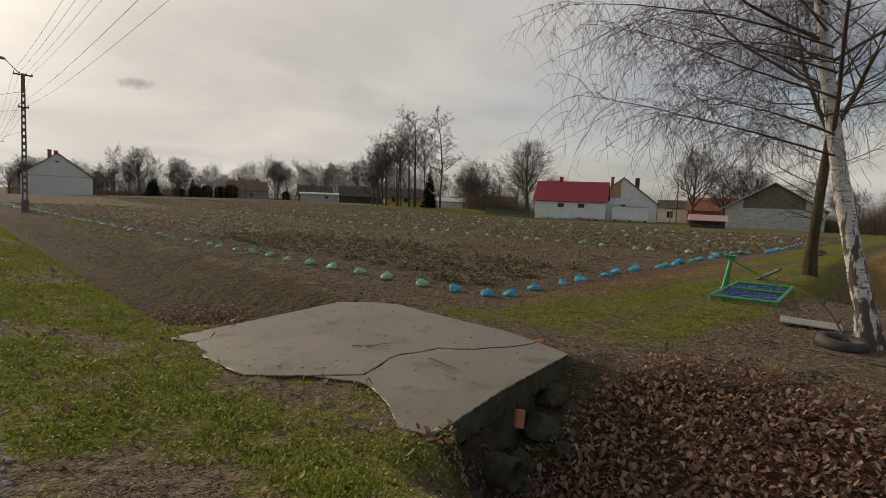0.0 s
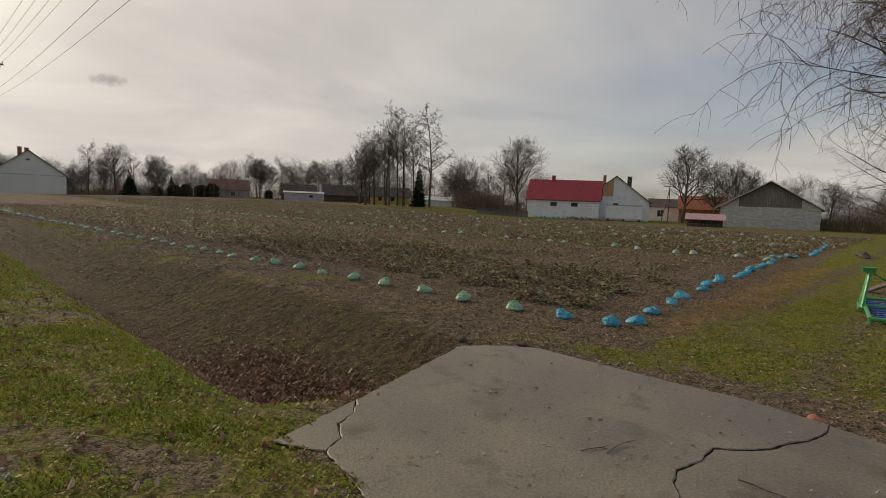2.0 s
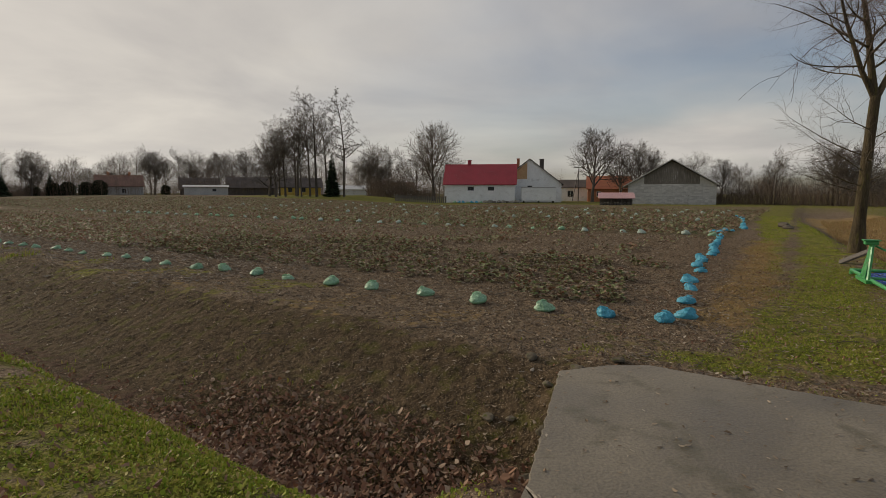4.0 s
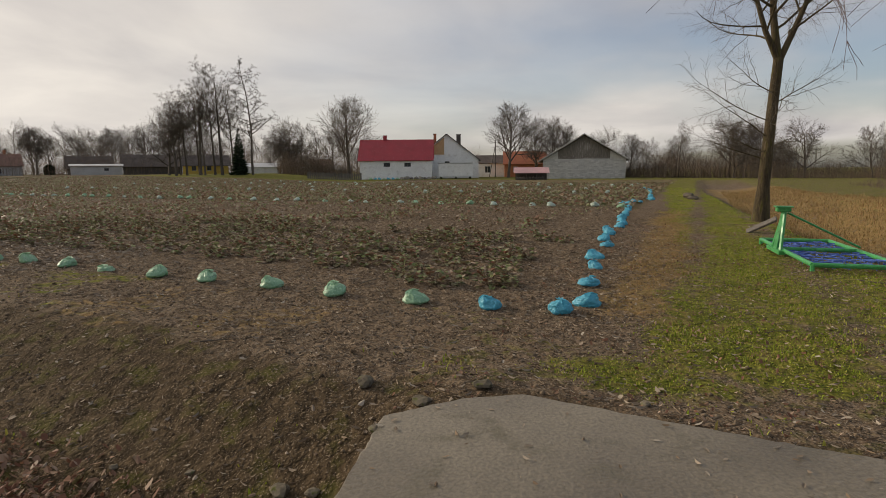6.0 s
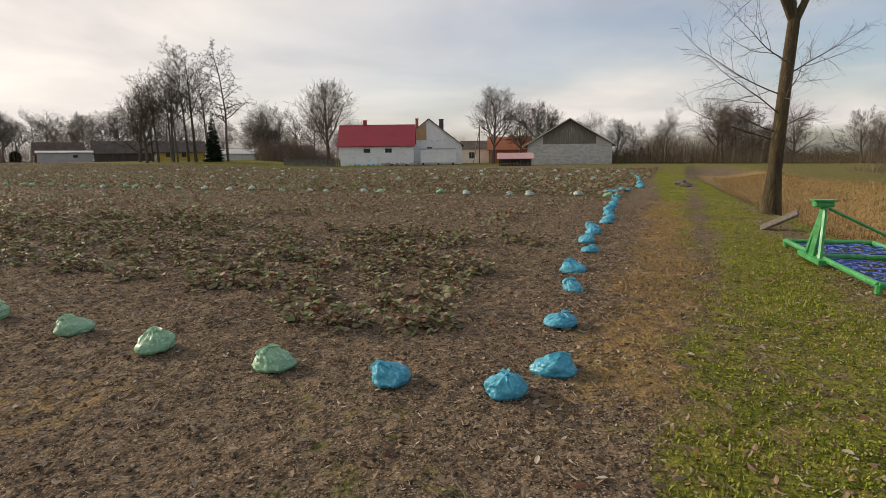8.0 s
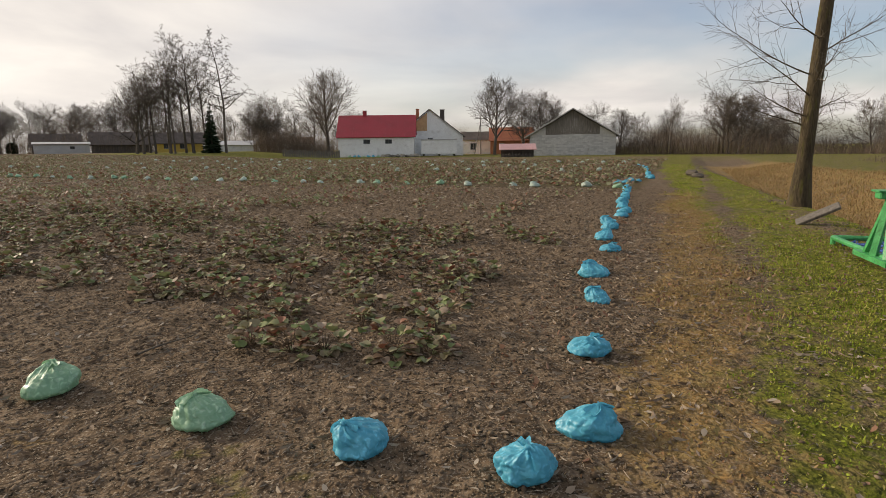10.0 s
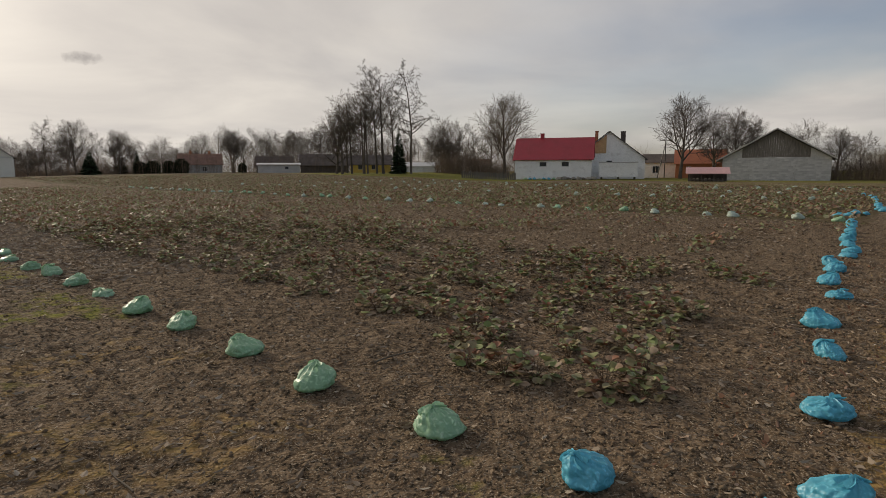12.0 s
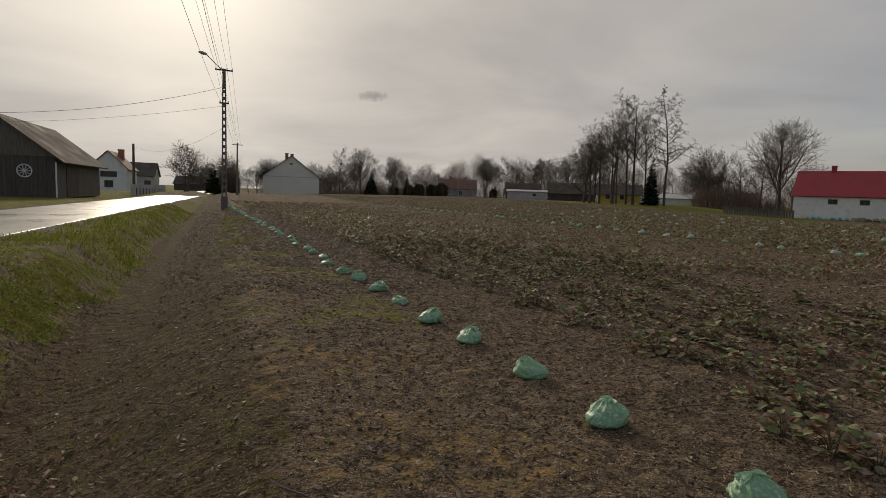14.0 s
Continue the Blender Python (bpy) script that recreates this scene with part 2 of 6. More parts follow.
M_CHAIN = surface("blue_paint", (0.06, 0.12, 0.42), (0.11, 0.19, 0.52), 6.0, 0.45, 0.1, 50.0)
M_GREYWOOD = surface("grey_timber", (0.12, 0.105, 0.09), (0.20, 0.18, 0.155), 2.0, 0.9, 0.5, 25.0, stretch=(6, 6, 0.5), spec=0.15)
M_PALEWOOD = surface("bleached_timber", (0.34, 0.31, 0.27), (0.46, 0.43, 0.38), 3.0, 0.9, 0.4, 25.0, stretch=(1, 6, 6), spec=0.2)
M_WOODNEW = surface("osb_board", (0.46, 0.29, 0.14), (0.54, 0.36, 0.19), 2.0, 0.8, 0.2, 12.0)
M_WHITE = surface("white_render", (0.76, 0.75, 0.72), (0.84, 0.83, 0.80), 0.5, 0.9, 0.2, 20.0, c3=(0.68, 0.66, 0.62))
M_CREAM = surface("cream_render", (0.76, 0.71, 0.60), (0.82, 0.78, 0.68), 0.4, 0.9, 0.2, 20.0)
M_GREYREN = surface("grey_render", (0.42, 0.40, 0.37), (0.52, 0.50, 0.46), 0.5, 0.9, 0.2, 20.0)
M_REDROOF = surface("red_sheet_roof", (0.34, 0.022, 0.034), (0.41, 0.035, 0.05), 0.6, 0.42, 0.15, 10.0)
M_PINKROOF = surface("faded_pink_sheet", (0.55, 0.30, 0.28), (0.62, 0.38, 0.36), 0.8, 0.5, 0.1, 10.0)
M_DARKROOF = surface("dark_eternit_roof", (0.10, 0.085, 0.075), (0.15, 0.125, 0.11), 0.6, 0.9, 0.3, 9.0, spec=0.08)
M_RUSTROOF = surface("rust_tile_roof", (0.36, 0.11, 0.055), (0.44, 0.16, 0.08), 0.6, 0.8, 0.3, 9.0)
M_BROWNROOF = surface("brown_tile_roof", (0.20, 0.10, 0.075), (0.27, 0.15, 0.11), 0.6, 0.8, 0.3, 9.0)
M_ORANGE = surface("orange_brick_wall", (0.45, 0.16, 0.08), (0.52, 0.22, 0.11), 0.6, 0.85, 0.3, 14.0)
M_YELLOW = surface("yellow_boards", (0.50, 0.34, 0.06), (0.58, 0.40, 0.09), 0.6, 0.85, 0.3, 14.0)
M_DARKWALL = surface("dark_boards", (0.075, 0.062, 0.052), (0.12, 0.10, 0.085), 1.0, 0.9, 0.4, 10.0, stretch=(4, 4, 0.5))
M_BLOCK = surface("grey_block", (0.46, 0.45, 0.43), (0.58, 0.565, 0.54), 0.9, 0.95, 0.4, 12.0, rand=0.16)
M_MORTAR = surface("pale_mortar", (0.44, 0.42, 0.39), (0.5, 0.48, 0.44), 2.0, 0.95, 0.2, 20.0)
M_METAL = surface("galvanised_steel", (0.42, 0.43, 0.44), (0.52, 0.53, 0.54), 3.0, 0.4, 0.1, 30.0, metal=0.8)
M_BLACK = surface("dusty_rubber", (0.04, 0.035, 0.03), (0.085, 0.072, 0.058), 6.0, 0.7, 0.3, 40.0)
M_POLE = surface("pole_concrete", (0.15, 0.125, 0.11), (0.22, 0.19, 0.165), 2.0, 0.9, 0.3, 30.0)
M_WIRE = surface("wire", (0.05, 0.05, 0.05), (0.08, 0.08, 0.08), 3.0, 0.6, 0.0, 10.0)
M_LAMP = surface("lamp_housing", (0.35, 0.35, 0.34), (0.45, 0.45, 0.44), 3.0, 0.5, 0.0, 10.0)
M_GLASS = surface("window_glass", (0.02, 0.023, 0.027), (0.035, 0.04, 0.045), 1.0, 0.1, 0.0, 5.0)
M_FRAME = surface("dark_window_frame", (0.06, 0.05, 0.045), (0.09, 0.075, 0.065), 4.0, 0.5, 0.0, 20.0)
M_PVC = surface("white_frame", (0.74, 0.74, 0.73), (0.8, 0.8, 0.79), 4.0, 0.5, 0.0, 20.0)

# birch bark: white with dark lenticels and black scars low down
M_BIRCH = surface("birch_bark", (0.62, 0.58, 0.52), (0.74, 0.71, 0.66), 4.0, 0.75, 0.4, 30.0, stretch=(1, 1, 3.2), c3=(0.045, 0.038, 0.034), depth=0.01)
M_BIRCH.node_tree.nodes["Principled BSDF"].inputs["Specular IOR Level"].default_value = 0.2


def scarred_foot(m, top):
    """Black fissured bark that climbs in tongues from the foot of a stem and thins out upwards."""
    nt = m.node_tree
    b = nt.nodes["Principled BSDF"]
    co, mp, nz = nt.nodes.new("ShaderNodeTexCoord"), nt.nodes.new("ShaderNodeMapping"), nt.nodes.new("ShaderNodeTexNoise")
    mp.inputs["Scale"].default_value = (7, 7, 1.6)
    nz.inputs["Scale"].default_value, nz.inputs["Detail"].default_value = 1.6, 6
    nt.links.new(co.outputs["Object"], mp.inputs[0])
    nt.links.new(mp.outputs[0], nz.inputs["Vector"])
    xyz, fall, add, cut = nt.nodes.new("ShaderNodeSeparateXYZ"), nt.nodes.new("ShaderNodeMapRange"), nt.nodes.new("ShaderNodeMath"), nt.nodes.new("ShaderNodeMapRange")
    nt.links.new(co.outputs["Object"], xyz.inputs[0])
    nt.links.new(xyz.outputs[2], fall.inputs[0])
    fall.inputs[2].default_value, fall.inputs[3].default_value, fall.inputs[4].default_value = top, 0.13, -0.05
    nt.links.new(fall.outputs[0], add.inputs[0])
    nt.links.new(nz.outputs["Fac"], add.inputs[1])
    nt.links.new(add.outputs[0], cut.inputs[0])
    cut.inputs[1].default_value, cut.inputs[2].default_value = 0.53, 0.6
    mx = nt.nodes.new("ShaderNodeMix")
    mx.data_type = "RGBA"
    nt.links.new(cut.outputs[0], mx.inputs["Factor"])
    nt.links.new(b.inputs["Base Color"].links[0].from_socket, mx.inputs["A"])
    mx.inputs["B"].default_value = (0.12, 0.095, 0.072, 1)
    nt.links.new(mx.outputs["Result"], b.inputs["Base Color"])


scarred_foot(M_BIRCH, 2.6)


def ground_material():
    """Soil, grass, dry grass and leaf mould, chosen by the zone weights of the sheet and broken up by noise."""
    m = bpy.data.materials.new("ground_cover")
    m.use_nodes = True
    nt = m.node_tree
    b = nt.nodes["Principled BSDF"]
    b.inputs["Specular IOR Level"].default_value = 0.06
    co = nt.nodes.new("ShaderNodeTexCoord")

    def noise_at(s, d=5, lo=0.35, hi=0.65):
        n, r = nt.nodes.new("ShaderNodeTexNoise"), nt.nodes.new("ShaderNodeMapRange")
        n.inputs["Scale"].default_value, n.inputs["Detail"].default_value = s, d
        r.inputs[1].default_value, r.inputs[2].default_value = lo, hi
        nt.links.new(co.outputs["Object"], n.inputs["Vector"])
        nt.links.new(n.outputs["Fac"], r.inputs[0])
        return n.outputs["Fac"], r.outputs[0]

    def mix(f, a, c, mode="MIX"):
        n = nt.nodes.new("ShaderNodeMix")
        n.data_type, n.blend_type = "RGBA", mode
        for key, v in (("Factor", f), ("A", a), ("B", c)):
            if isinstance(v, tuple):
                n.inputs[key].default_value = (*v, 1)
            elif isinstance(v, float):
                n.inputs[key].default_value = v
            else:
                nt.links.new(v, n.inputs[key])
        return n.outputs["Result"]

    def zone(name, s):
        a, f, r = nt.nodes.new("ShaderNodeAttribute"), nt.nodes.new("ShaderNodeMath"), nt.nodes.new("ShaderNodeMapRange")
        a.attribute_name = name
        f.operation = "ADD"
        nt.links.new(a.outputs["Fac"], f.inputs[0])
        nt.links.new(noise_at(s, 8)[0], f.inputs[1])
        r.inputs[1].default_value, r.inputs[2].default_value = 0.88, 1.12
        nt.links.new(f.outputs[0], r.inputs[0])
        return r.outputs[0]

    soil = mix(noise_at(0.6)[1], (0.112, 0.077, 0.048), (0.162, 0.113, 0.072))
    soil = mix(noise_at(9.0, 6, 0.42, 0.62)[1], soil, (0.218, 0.158, 0.105))
    # fine dark specks paint the shade of crevices between crumbs
    soil = mix(noise_at(30.0, 6, 0.52, 0.64)[1], soil, (0.042, 0.033, 0.022))
    soil = mix(noise_at(75.0, 3, 0.56, 0.64)[1], soil, (0.33, 0.27, 0.20))
    grass = mix(noise_at(1.3)[1], (0.14, 0.155, 0.024), (0.23, 0.22, 0.045))
    grass = mix(noise_at(22.0, 6, 0.45, 0.7)[1], grass, (0.055, 0.06, 0.018))
    grass = mix(noise_at(4.0, 6, 0.5, 0.72)[1], grass, (0.27, 0.20, 0.085))
    dry = mix(noise_at(5.0)[1], (0.33, 0.20, 0.08), (0.24, 0.17, 0.065))
    dry = mix(noise_at(40.0, 5, 0.45, 0.7)[1], dry, (0.34, 0.25, 0.125))
    mould = mix(noise_at(14.0)[1], (0.055, 0.032, 0.024), (0.12, 0.072, 0.05))
    gravel = mix(noise_at(45.0, 3, 0.45, 0.6)[1], (0.13, 0.125, 0.12), (0.32, 0.31, 0.29))
    crop = mix(noise_at(1.6, 6)[1], (0.095, 0.072, 0.042), (0.14, 0.104, 0.064))
    crop = mix(noise_at(5.0, 4, 0.52, 0.66)[1], crop, (0.125, 0.125, 0.05))
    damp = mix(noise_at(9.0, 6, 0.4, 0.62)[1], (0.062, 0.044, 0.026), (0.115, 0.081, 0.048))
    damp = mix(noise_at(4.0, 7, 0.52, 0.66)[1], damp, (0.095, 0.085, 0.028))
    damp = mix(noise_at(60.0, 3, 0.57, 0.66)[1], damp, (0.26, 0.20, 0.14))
    col = mix(zone("crop", 3.0), soil, crop)
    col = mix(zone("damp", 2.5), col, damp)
    col = mix(zone("grass", 5.0), col, grass)
    col = mix(zone("dry", 6.0), col, dry)
    col = mix(zone("mould", 7.0), col, mould)
    col = mix(zone("gravel", 9.0), col, gravel)
    nt.links.new(col, b.inputs["Base Color"])
    b.inputs["Roughness"].default_value = 0.92
    h1, h2 = noise_at(7.0, 8)[0], noise_at(34.0, 6)[0]
    add = nt.nodes.new("ShaderNodeMath")
    add.operation = "MULTIPLY_ADD"
    add.inputs[1].default_value = 0.35
    nt.links.new(h2, add.inputs[0])
    nt.links.new(h1, add.inputs[2])
    bp = nt.nodes.new("ShaderNodeBump")
    bp.inputs["Strength"].default_value, bp.inputs["Distance"].default_value = 1.0, 0.12
    nt.links.new(add.outputs[0], bp.inputs["Height"])
    nt.links.new(bp.outputs[0], b.inputs["Normal"])
    return m


M_GROUND = ground_material()


# ---- building helpers ----
def mesh_of(name, verts, faces, mat, smooth=False):
    me = bpy.data.meshes.new(name)
    me.from_pydata([tuple(v) for v in verts] if not isinstance(verts, np.ndarray) else verts.tolist(), [], faces if isinstance(faces, list) else faces.tolist())
    me.materials.append(mat)
    if smooth:
        me.polygons.foreach_set("use_smooth", [True] * len(me.polygons))
    me.update()
    return me


def part(name, bm, mat, parent=None, label="", smooth=False):
    """One mesh object from a bmesh or a mesh, under a thing."""
    if isinstance(bm, bmesh.types.BMesh):
        me = bpy.data.meshes.new(name)
        bm.to_mesh(me)
        bm.free()
        me.materials.append(mat)
        if smooth:
            me.polygons.foreach_set("use_smooth", [True] * len(me.polygons))
    else:
        me = bm
    ob = new(name, me)
    if parent:
        ob.parent = parent
    if label:
        ob["label"] = label
    return ob


def thing(name, label, category, group="", kind="", m=None):
    ob = tagged(new(name), label, category, group, kind)
    ob.empty_display_size = 0.1
    if m is not None:
        ob.matrix_basis = m
    return ob


def boxes(*specs, bevel=0.0):
    """A bmesh of boxes given as (x0, y0, z0, x1, y1, z1)."""
    bm = bmesh.new()
    for x0, y0, z0, x1, y1, z1 in specs:
        m = Matrix.LocRotScale(((x0 + x1) / 2, (y0 + y1) / 2, (z0 + z1) / 2), None, (abs(x1 - x0), abs(y1 - y0), abs(z1 - z0)))
        bmesh.ops.create_cube(bm, size=1, matrix=m)
    if bevel:
        bmesh.ops.bevel(bm, geom=bm.edges[:], offset=bevel, segments=1, affect="EDGES")
    return bm


def rod(bm, a, b, r0, r1=None, sides=8):
    """A tapered bar between two points."""
    a, b = Vector(a), Vector(b)
    d = b - a
    m = Matrix.Translation((a + b) / 2) @ d.to_track_quat("Z", "Y").to_matrix().to_4x4()
    bmesh.ops.create_cone(bm, cap_ends=True, segments=sides, radius1=r0, radius2=r1 if r1 is not None else r0, depth=d.length, matrix=m)
    return bm


def tubes(paths, sides):
    """Vertices and faces of many tapered tubes; a path is a list of (point, radius)."""
    vs, fs = [], []
    ring = [(math.cos(2 * math.pi * k / sides), math.sin(2 * math.pi * k / sides)) for k in range(sides)]
    for path in paths:
        first = len(vs)
        for i, (p, r) in enumerate(path):
            q = path[min(i + 1, len(path) - 1)][0] - path[max(i - 1, 0)][0]
            q = q.normalized() if q.length > 1e-9 else Vector((0, 0, 1))
            a = q.orthogonal().normalized() if abs(q.z) > 0.95 else q.cross(Vector((0, 0, 1))).normalized()
            c = q.cross(a)
            for co, si in ring:
                vs.append(p + (a * co + c * si) * r)
        for i in range(len(path) - 1):
            o = first + i * sides
            for k in range(sides):
                n = (k + 1) % sides
                fs.append((o + k, o + n, o + sides + n, o + sides + k))
    return vs, fs


# ---- the lie of the land ----
# u runs along the road and the green bags, v away from the road into the field
ORG, UX, UY = (-0.56, 12.65), -0.814, 0.581


def to_xy(u, v):
    return ORG[0] + u * UX + v * UY, ORG[1] + u * UY - v * UX


def to_uv(x, y):
    dx, dy = x - ORG[0], y - ORG[1]
    return dx * UX + dy * UY, dx * UY - dy * UX


def smooth(a, b, x):
    t = np.clip((np.asarray(x, float) - a) / (b - a), 0, 1)
    return t * t * (3 - 2 * t)


_rng = np.random.default_rng(5)
_LAT = _rng.random((256, 256))


def vnoise(x, y):
    xi, yi = np.floor(x).astype(int), np.floor(y).astype(int)
    fx, fy = x - xi, y - yi
    fx, fy = fx * fx * (3 - 2 * fx), fy * fy * (3 - 2 * fy)
    g = lambda i, j: _LAT[(xi + i) & 255, (yi + j) & 255]
    return (g(0, 0) * (1 - fx) + g(1, 0) * fx) * (1 - fy) + (g(0, 1) * (1 - fx) + g(1, 1) * fx) * fy - 0.5


def fbm(x, y, octaves=4):
    s, a = 0, 1.0
    for k in range(octaves):
        s, a, x, y = s + a * vnoise(x + 17 * k, y + 31 * k), a * 0.5, x * 2.03, y * 2.03
    return s


def bands(u):
    """Road edge, top of the verge, ditch bottom and field edge, as v at u."""
    east = smooth(-5.5, -7.5, u)
    return -8.2 + 0.088 * u, -6.45 + 0.055 * u, -4.95 + 0.062 * u + 0.3 * east, -2.75 + 0.06 * u + 1.0 * east


def lie(u, v):
    """Height of the ground."""
    u, v = np.asarray(u, float), np.asarray(v, float)
    x, y = to_xy(u, v)
    ve, vt, vb, vf = bands(u)
    far = smooth(18, 60, u)
    fade = smooth(-40, -25, u)
    bottom = (-0.78 - 0.05 * smooth(-5, -8, u)) * (1 - 0.5 * far) * fade
    z = 0.33 - 0.13 * smooth(ve, vt, v)
    z = z + (bottom - 0.20) * smooth(vt - 0.15, vb, v)
    z = z + (0 - bottom) * smooth(vb, vf + 0.4, v)
    z = np.where(v > vf + 0.4, 0.0, z)
    # earth filled against the road side of the crossing
    corner = smooth(-5.75, -6.05, v)
    fill = smooth(-6.45 - 0.4 * corner, -6.15 - 0.4 * corner, u) * smooth(-0.9, -2.0, u) * smooth(-4.6, -5.6, v) * smooth(ve, ve + 0.5, v)
    z = z * (1 - fill) + fill * np.maximum(z, 0.172)
    toe = smooth(-6.2, -5.7, u) * smooth(-1.2, -1.8, u) * smooth(-4.0, -3.2, v) * smooth(-1.8, -2.6, v)
    z = z * (1 - toe) + toe * np.maximum(z, 0.10)
    z = z + 0.10 * np.exp(-((v - vf - 0.2) / 0.8) ** 2) * smooth(-3, 1, u)
    # the second ditch, along the track, with its far bank
    on = smooth(6.5, 10.5, v) * (1 - 0.65 * smooth(18, 36, v)) * (1 - smooth(60, 90, v))
    c = -7.9 + 0.09 * (np.minimum(v, 40) - 10)
    dip = -0.95 * smooth(c + 2.5, c + 0.5, u) * smooth(c - 3.6, c - 0.6, u) + 0.32 * smooth(c - 2.6, c - 3.9, u) * (1 - smooth(-22, -40, u))
    z = z + on * dip
    # a gentle swell towards the far farms
    d = np.hypot(x, y)
    z = z + 1.25 * smooth(65, 150, d) * smooth(-100, -75, x) * smooth(4, -16, x)
    return z


def relief(u, v):
    """Clods, ruts and tussocks."""
    x, y = to_xy(u, v)
    ve, vt, vb, vf = bands(u)
    field = smooth(vf - 1.5, vf + 1, v) * smooth(-2.6, -1.6, u)
    z = 0.035 * fbm(x * 1.3, y * 1.3) + 0.02 * fbm(x * 5.3, y * 5.3)
    z = z + field * (0.035 * fbm(x * 9, y * 9, 2) + 0.02 * np.cos(2 * np.pi * (v - 3.0) / 1.0) * smooth(1.0, 2.5, v))
    wall = smooth(ve - 0.1, ve + 0.5, v)
    return z * wall


def height(u, v):
    return lie(u, v) + relief(u, v)


def at_ground(x, y, sink=0.0):
    u, v = to_uv(x, y)
    return float(height(u, v)) - sink


def spread(lo, hi, step, growth, first, last):
    mid = list(np.arange(lo, hi, step))
    out, s, p = [], step, hi
    while p < last:
        out.append(p)
        s *= growth
        p += s
    low, s, p = [], step, lo
    while p > first:
        s *= growth
        p -= s
        low.append(p)
    return np.array(low[::-1] + mid + out + [last])


def build_ground():
    us, vs = spread(-11, 15, 0.085, 1.045, -900, 1500), spread(-10.5, 15, 0.085, 1.045, -900, 1800)
    u, v = np.meshgrid(us, vs, indexing="ij")
    z = height(u, v)
    x, y = to_xy(u, v)
    n, m = u.shape
    me = bpy.data.meshes.new("ground")
    idx = np.arange(n * m).reshape(n, m)
    quads = np.stack([idx[:-1, :-1], idx[1:, :-1], idx[1:, 1:], idx[:-1, 1:]], -1).reshape(-1, 4)[:, ::-1]
    me.vertices.add(n * m)
    me.vertices.foreach_set("co", np.stack([x, y, z], -1).ravel())
    me.loops.add(quads.size)
    me.loops.foreach_set("vertex_index", quads.ravel())
    me.polygons.add(len(quads))
    me.polygons.foreach_set("loop_start", np.arange(0, quads.size, 4))
    me.polygons.foreach_set("use_smooth", np.ones(len(quads), bool))
    me.update(calc_edges=True)
    me.validate()
    for name, w in zones(u, v).items():
        me.attributes.new(name, "FLOAT", "POINT").data.foreach_set("value", np.asarray(w, float).ravel())
    me.materials.append(M_GROUND)
    return tagged(new("ground", me), "brown winter farmland with mossy grass verges", "ground", kind="structure")


def zones(u, v):
    x, y = to_xy(u, v)
    ve, vt, vb, vf = bands(u)
    wob = 0.6 * fbm(x * 0.8, y * 0.8)
    verge = smooth(ve - 0.1, ve + 0.3, v) * smooth(vb + 0.3, vb - 0.7, v + wob * 1.1) * smooth(-15, -11, u)
    over = smooth(ve - 4.4, ve - 5.4, v)
    # the grassy track beside the blue bags and beyond it
    c = -7.9 + 0.09 * (np.minimum(v, 40) - 10)
    track = smooth(-2.2, -3.3, u + wob - 0.055 * np.clip(v - 5, 0, 45)) * smooth(-2.5, -1.0, v + 0.7 * wob) * smooth(-6.9, -5.9, u - 0.09 * np.clip(v - 10, 0, 30) + 0.5 * wob)
    patch = np.exp(-(((u + 2.9) / 1.3) ** 2 + ((v + 1.6) / 0.75) ** 2)) * 0.95
    ruts = 0.28 * np.exp(-((u + 3.3) / 0.28) ** 2) * smooth(2, 6, v) + 0.2 * np.exp(-((u + 4.9) / 0.3) ** 2)
    lawn = smooth(66, 69, v) * (1 - smooth(100, 120, v)) * smooth(40, 48, u) * (1 - smooth(96, 110, u))
    pasture = smooth(-8.8, -11.5, u - 0.09 * np.clip(v - 10, 0, 30)) * smooth(8, 14, v)
    endgrass = smooth(60, 66, v + 0.25 * u) * smooth(40, 20, u)
    beyond = smooth(78, 84, v)
    grass = np.clip(np.maximum.reduce([verge * (0.60 + 0.5 * fbm(x * 1.5, y * 1.5)), over * 0.7, (track * (0.66 + 0.22 * fbm(x * 0.9 + 3, y * 0.9)) - ruts * track), patch * 0.72, lawn, pasture * 0.55, endgrass * 0.42, (0.38 + 0.2 * smooth(2.0, 4.0, u)) * smooth(-0.2, 0.4, fbm(x * 0.7 + 5, y * 0.7)) * smooth(vf - 1.3, vf + 0.1, v) * smooth(0.5, -0.5, v), beyond * 0.62]), 0, 1)
    bank = 0.44 * smooth(-0.3, 0.3, fbm(x * 0.9 + 11, y * 0.9)) * smooth(vf - 0.7, vf + 0.3, v) * smooth(0.3, -0.5, v) * smooth(-1.0, 0.5, u)
    dry = np.clip(np.maximum.reduce([bank, 0.60 * np.exp(-((u + 2.55 + 0.9 * wob) / 0.75) ** 2) * smooth(-0.6, 0.8, v) * (1 - smooth(16, 22, v)), smooth(c + 2.0, c + 0.8, u) * smooth(c - 4.8, c - 3.6, u) * smooth(8, 11, v) * (1 - smooth(46, 60, v)) * (0.62 + 0.25 * fbm(x * 0.5, y * 0.5))]), 0, 1)
    mould = smooth(vb - 1.0, vb - 0.4, v) * smooth(vb + 1.0, vb + 0.3, v) * smooth(-1.2, -1.8, u) * 0.7
    mould = np.maximum(mould, smooth(vb - 1.3, vb - 0.7, v) * smooth(vf + 1.0, vf - 0.6, v) * smooth(-6.0, -6.6, u) * 0.75)
    mould = np.maximum(mould, np.exp(-((v - vb) / 0.45) ** 2) * smooth(20, 8, u) * 0.5)
    gravel = smooth(ve - 0.3, ve, v) * smooth(ve + 0.55, ve + 0.1, v + wob) * 0.62
    crop = smooth(17.5, 19, v) * (1 - smooth(66, 70, v)) * smooth(-1.8, -0.6, u) * 0.65
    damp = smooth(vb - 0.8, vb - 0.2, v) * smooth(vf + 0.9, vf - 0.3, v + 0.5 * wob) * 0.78
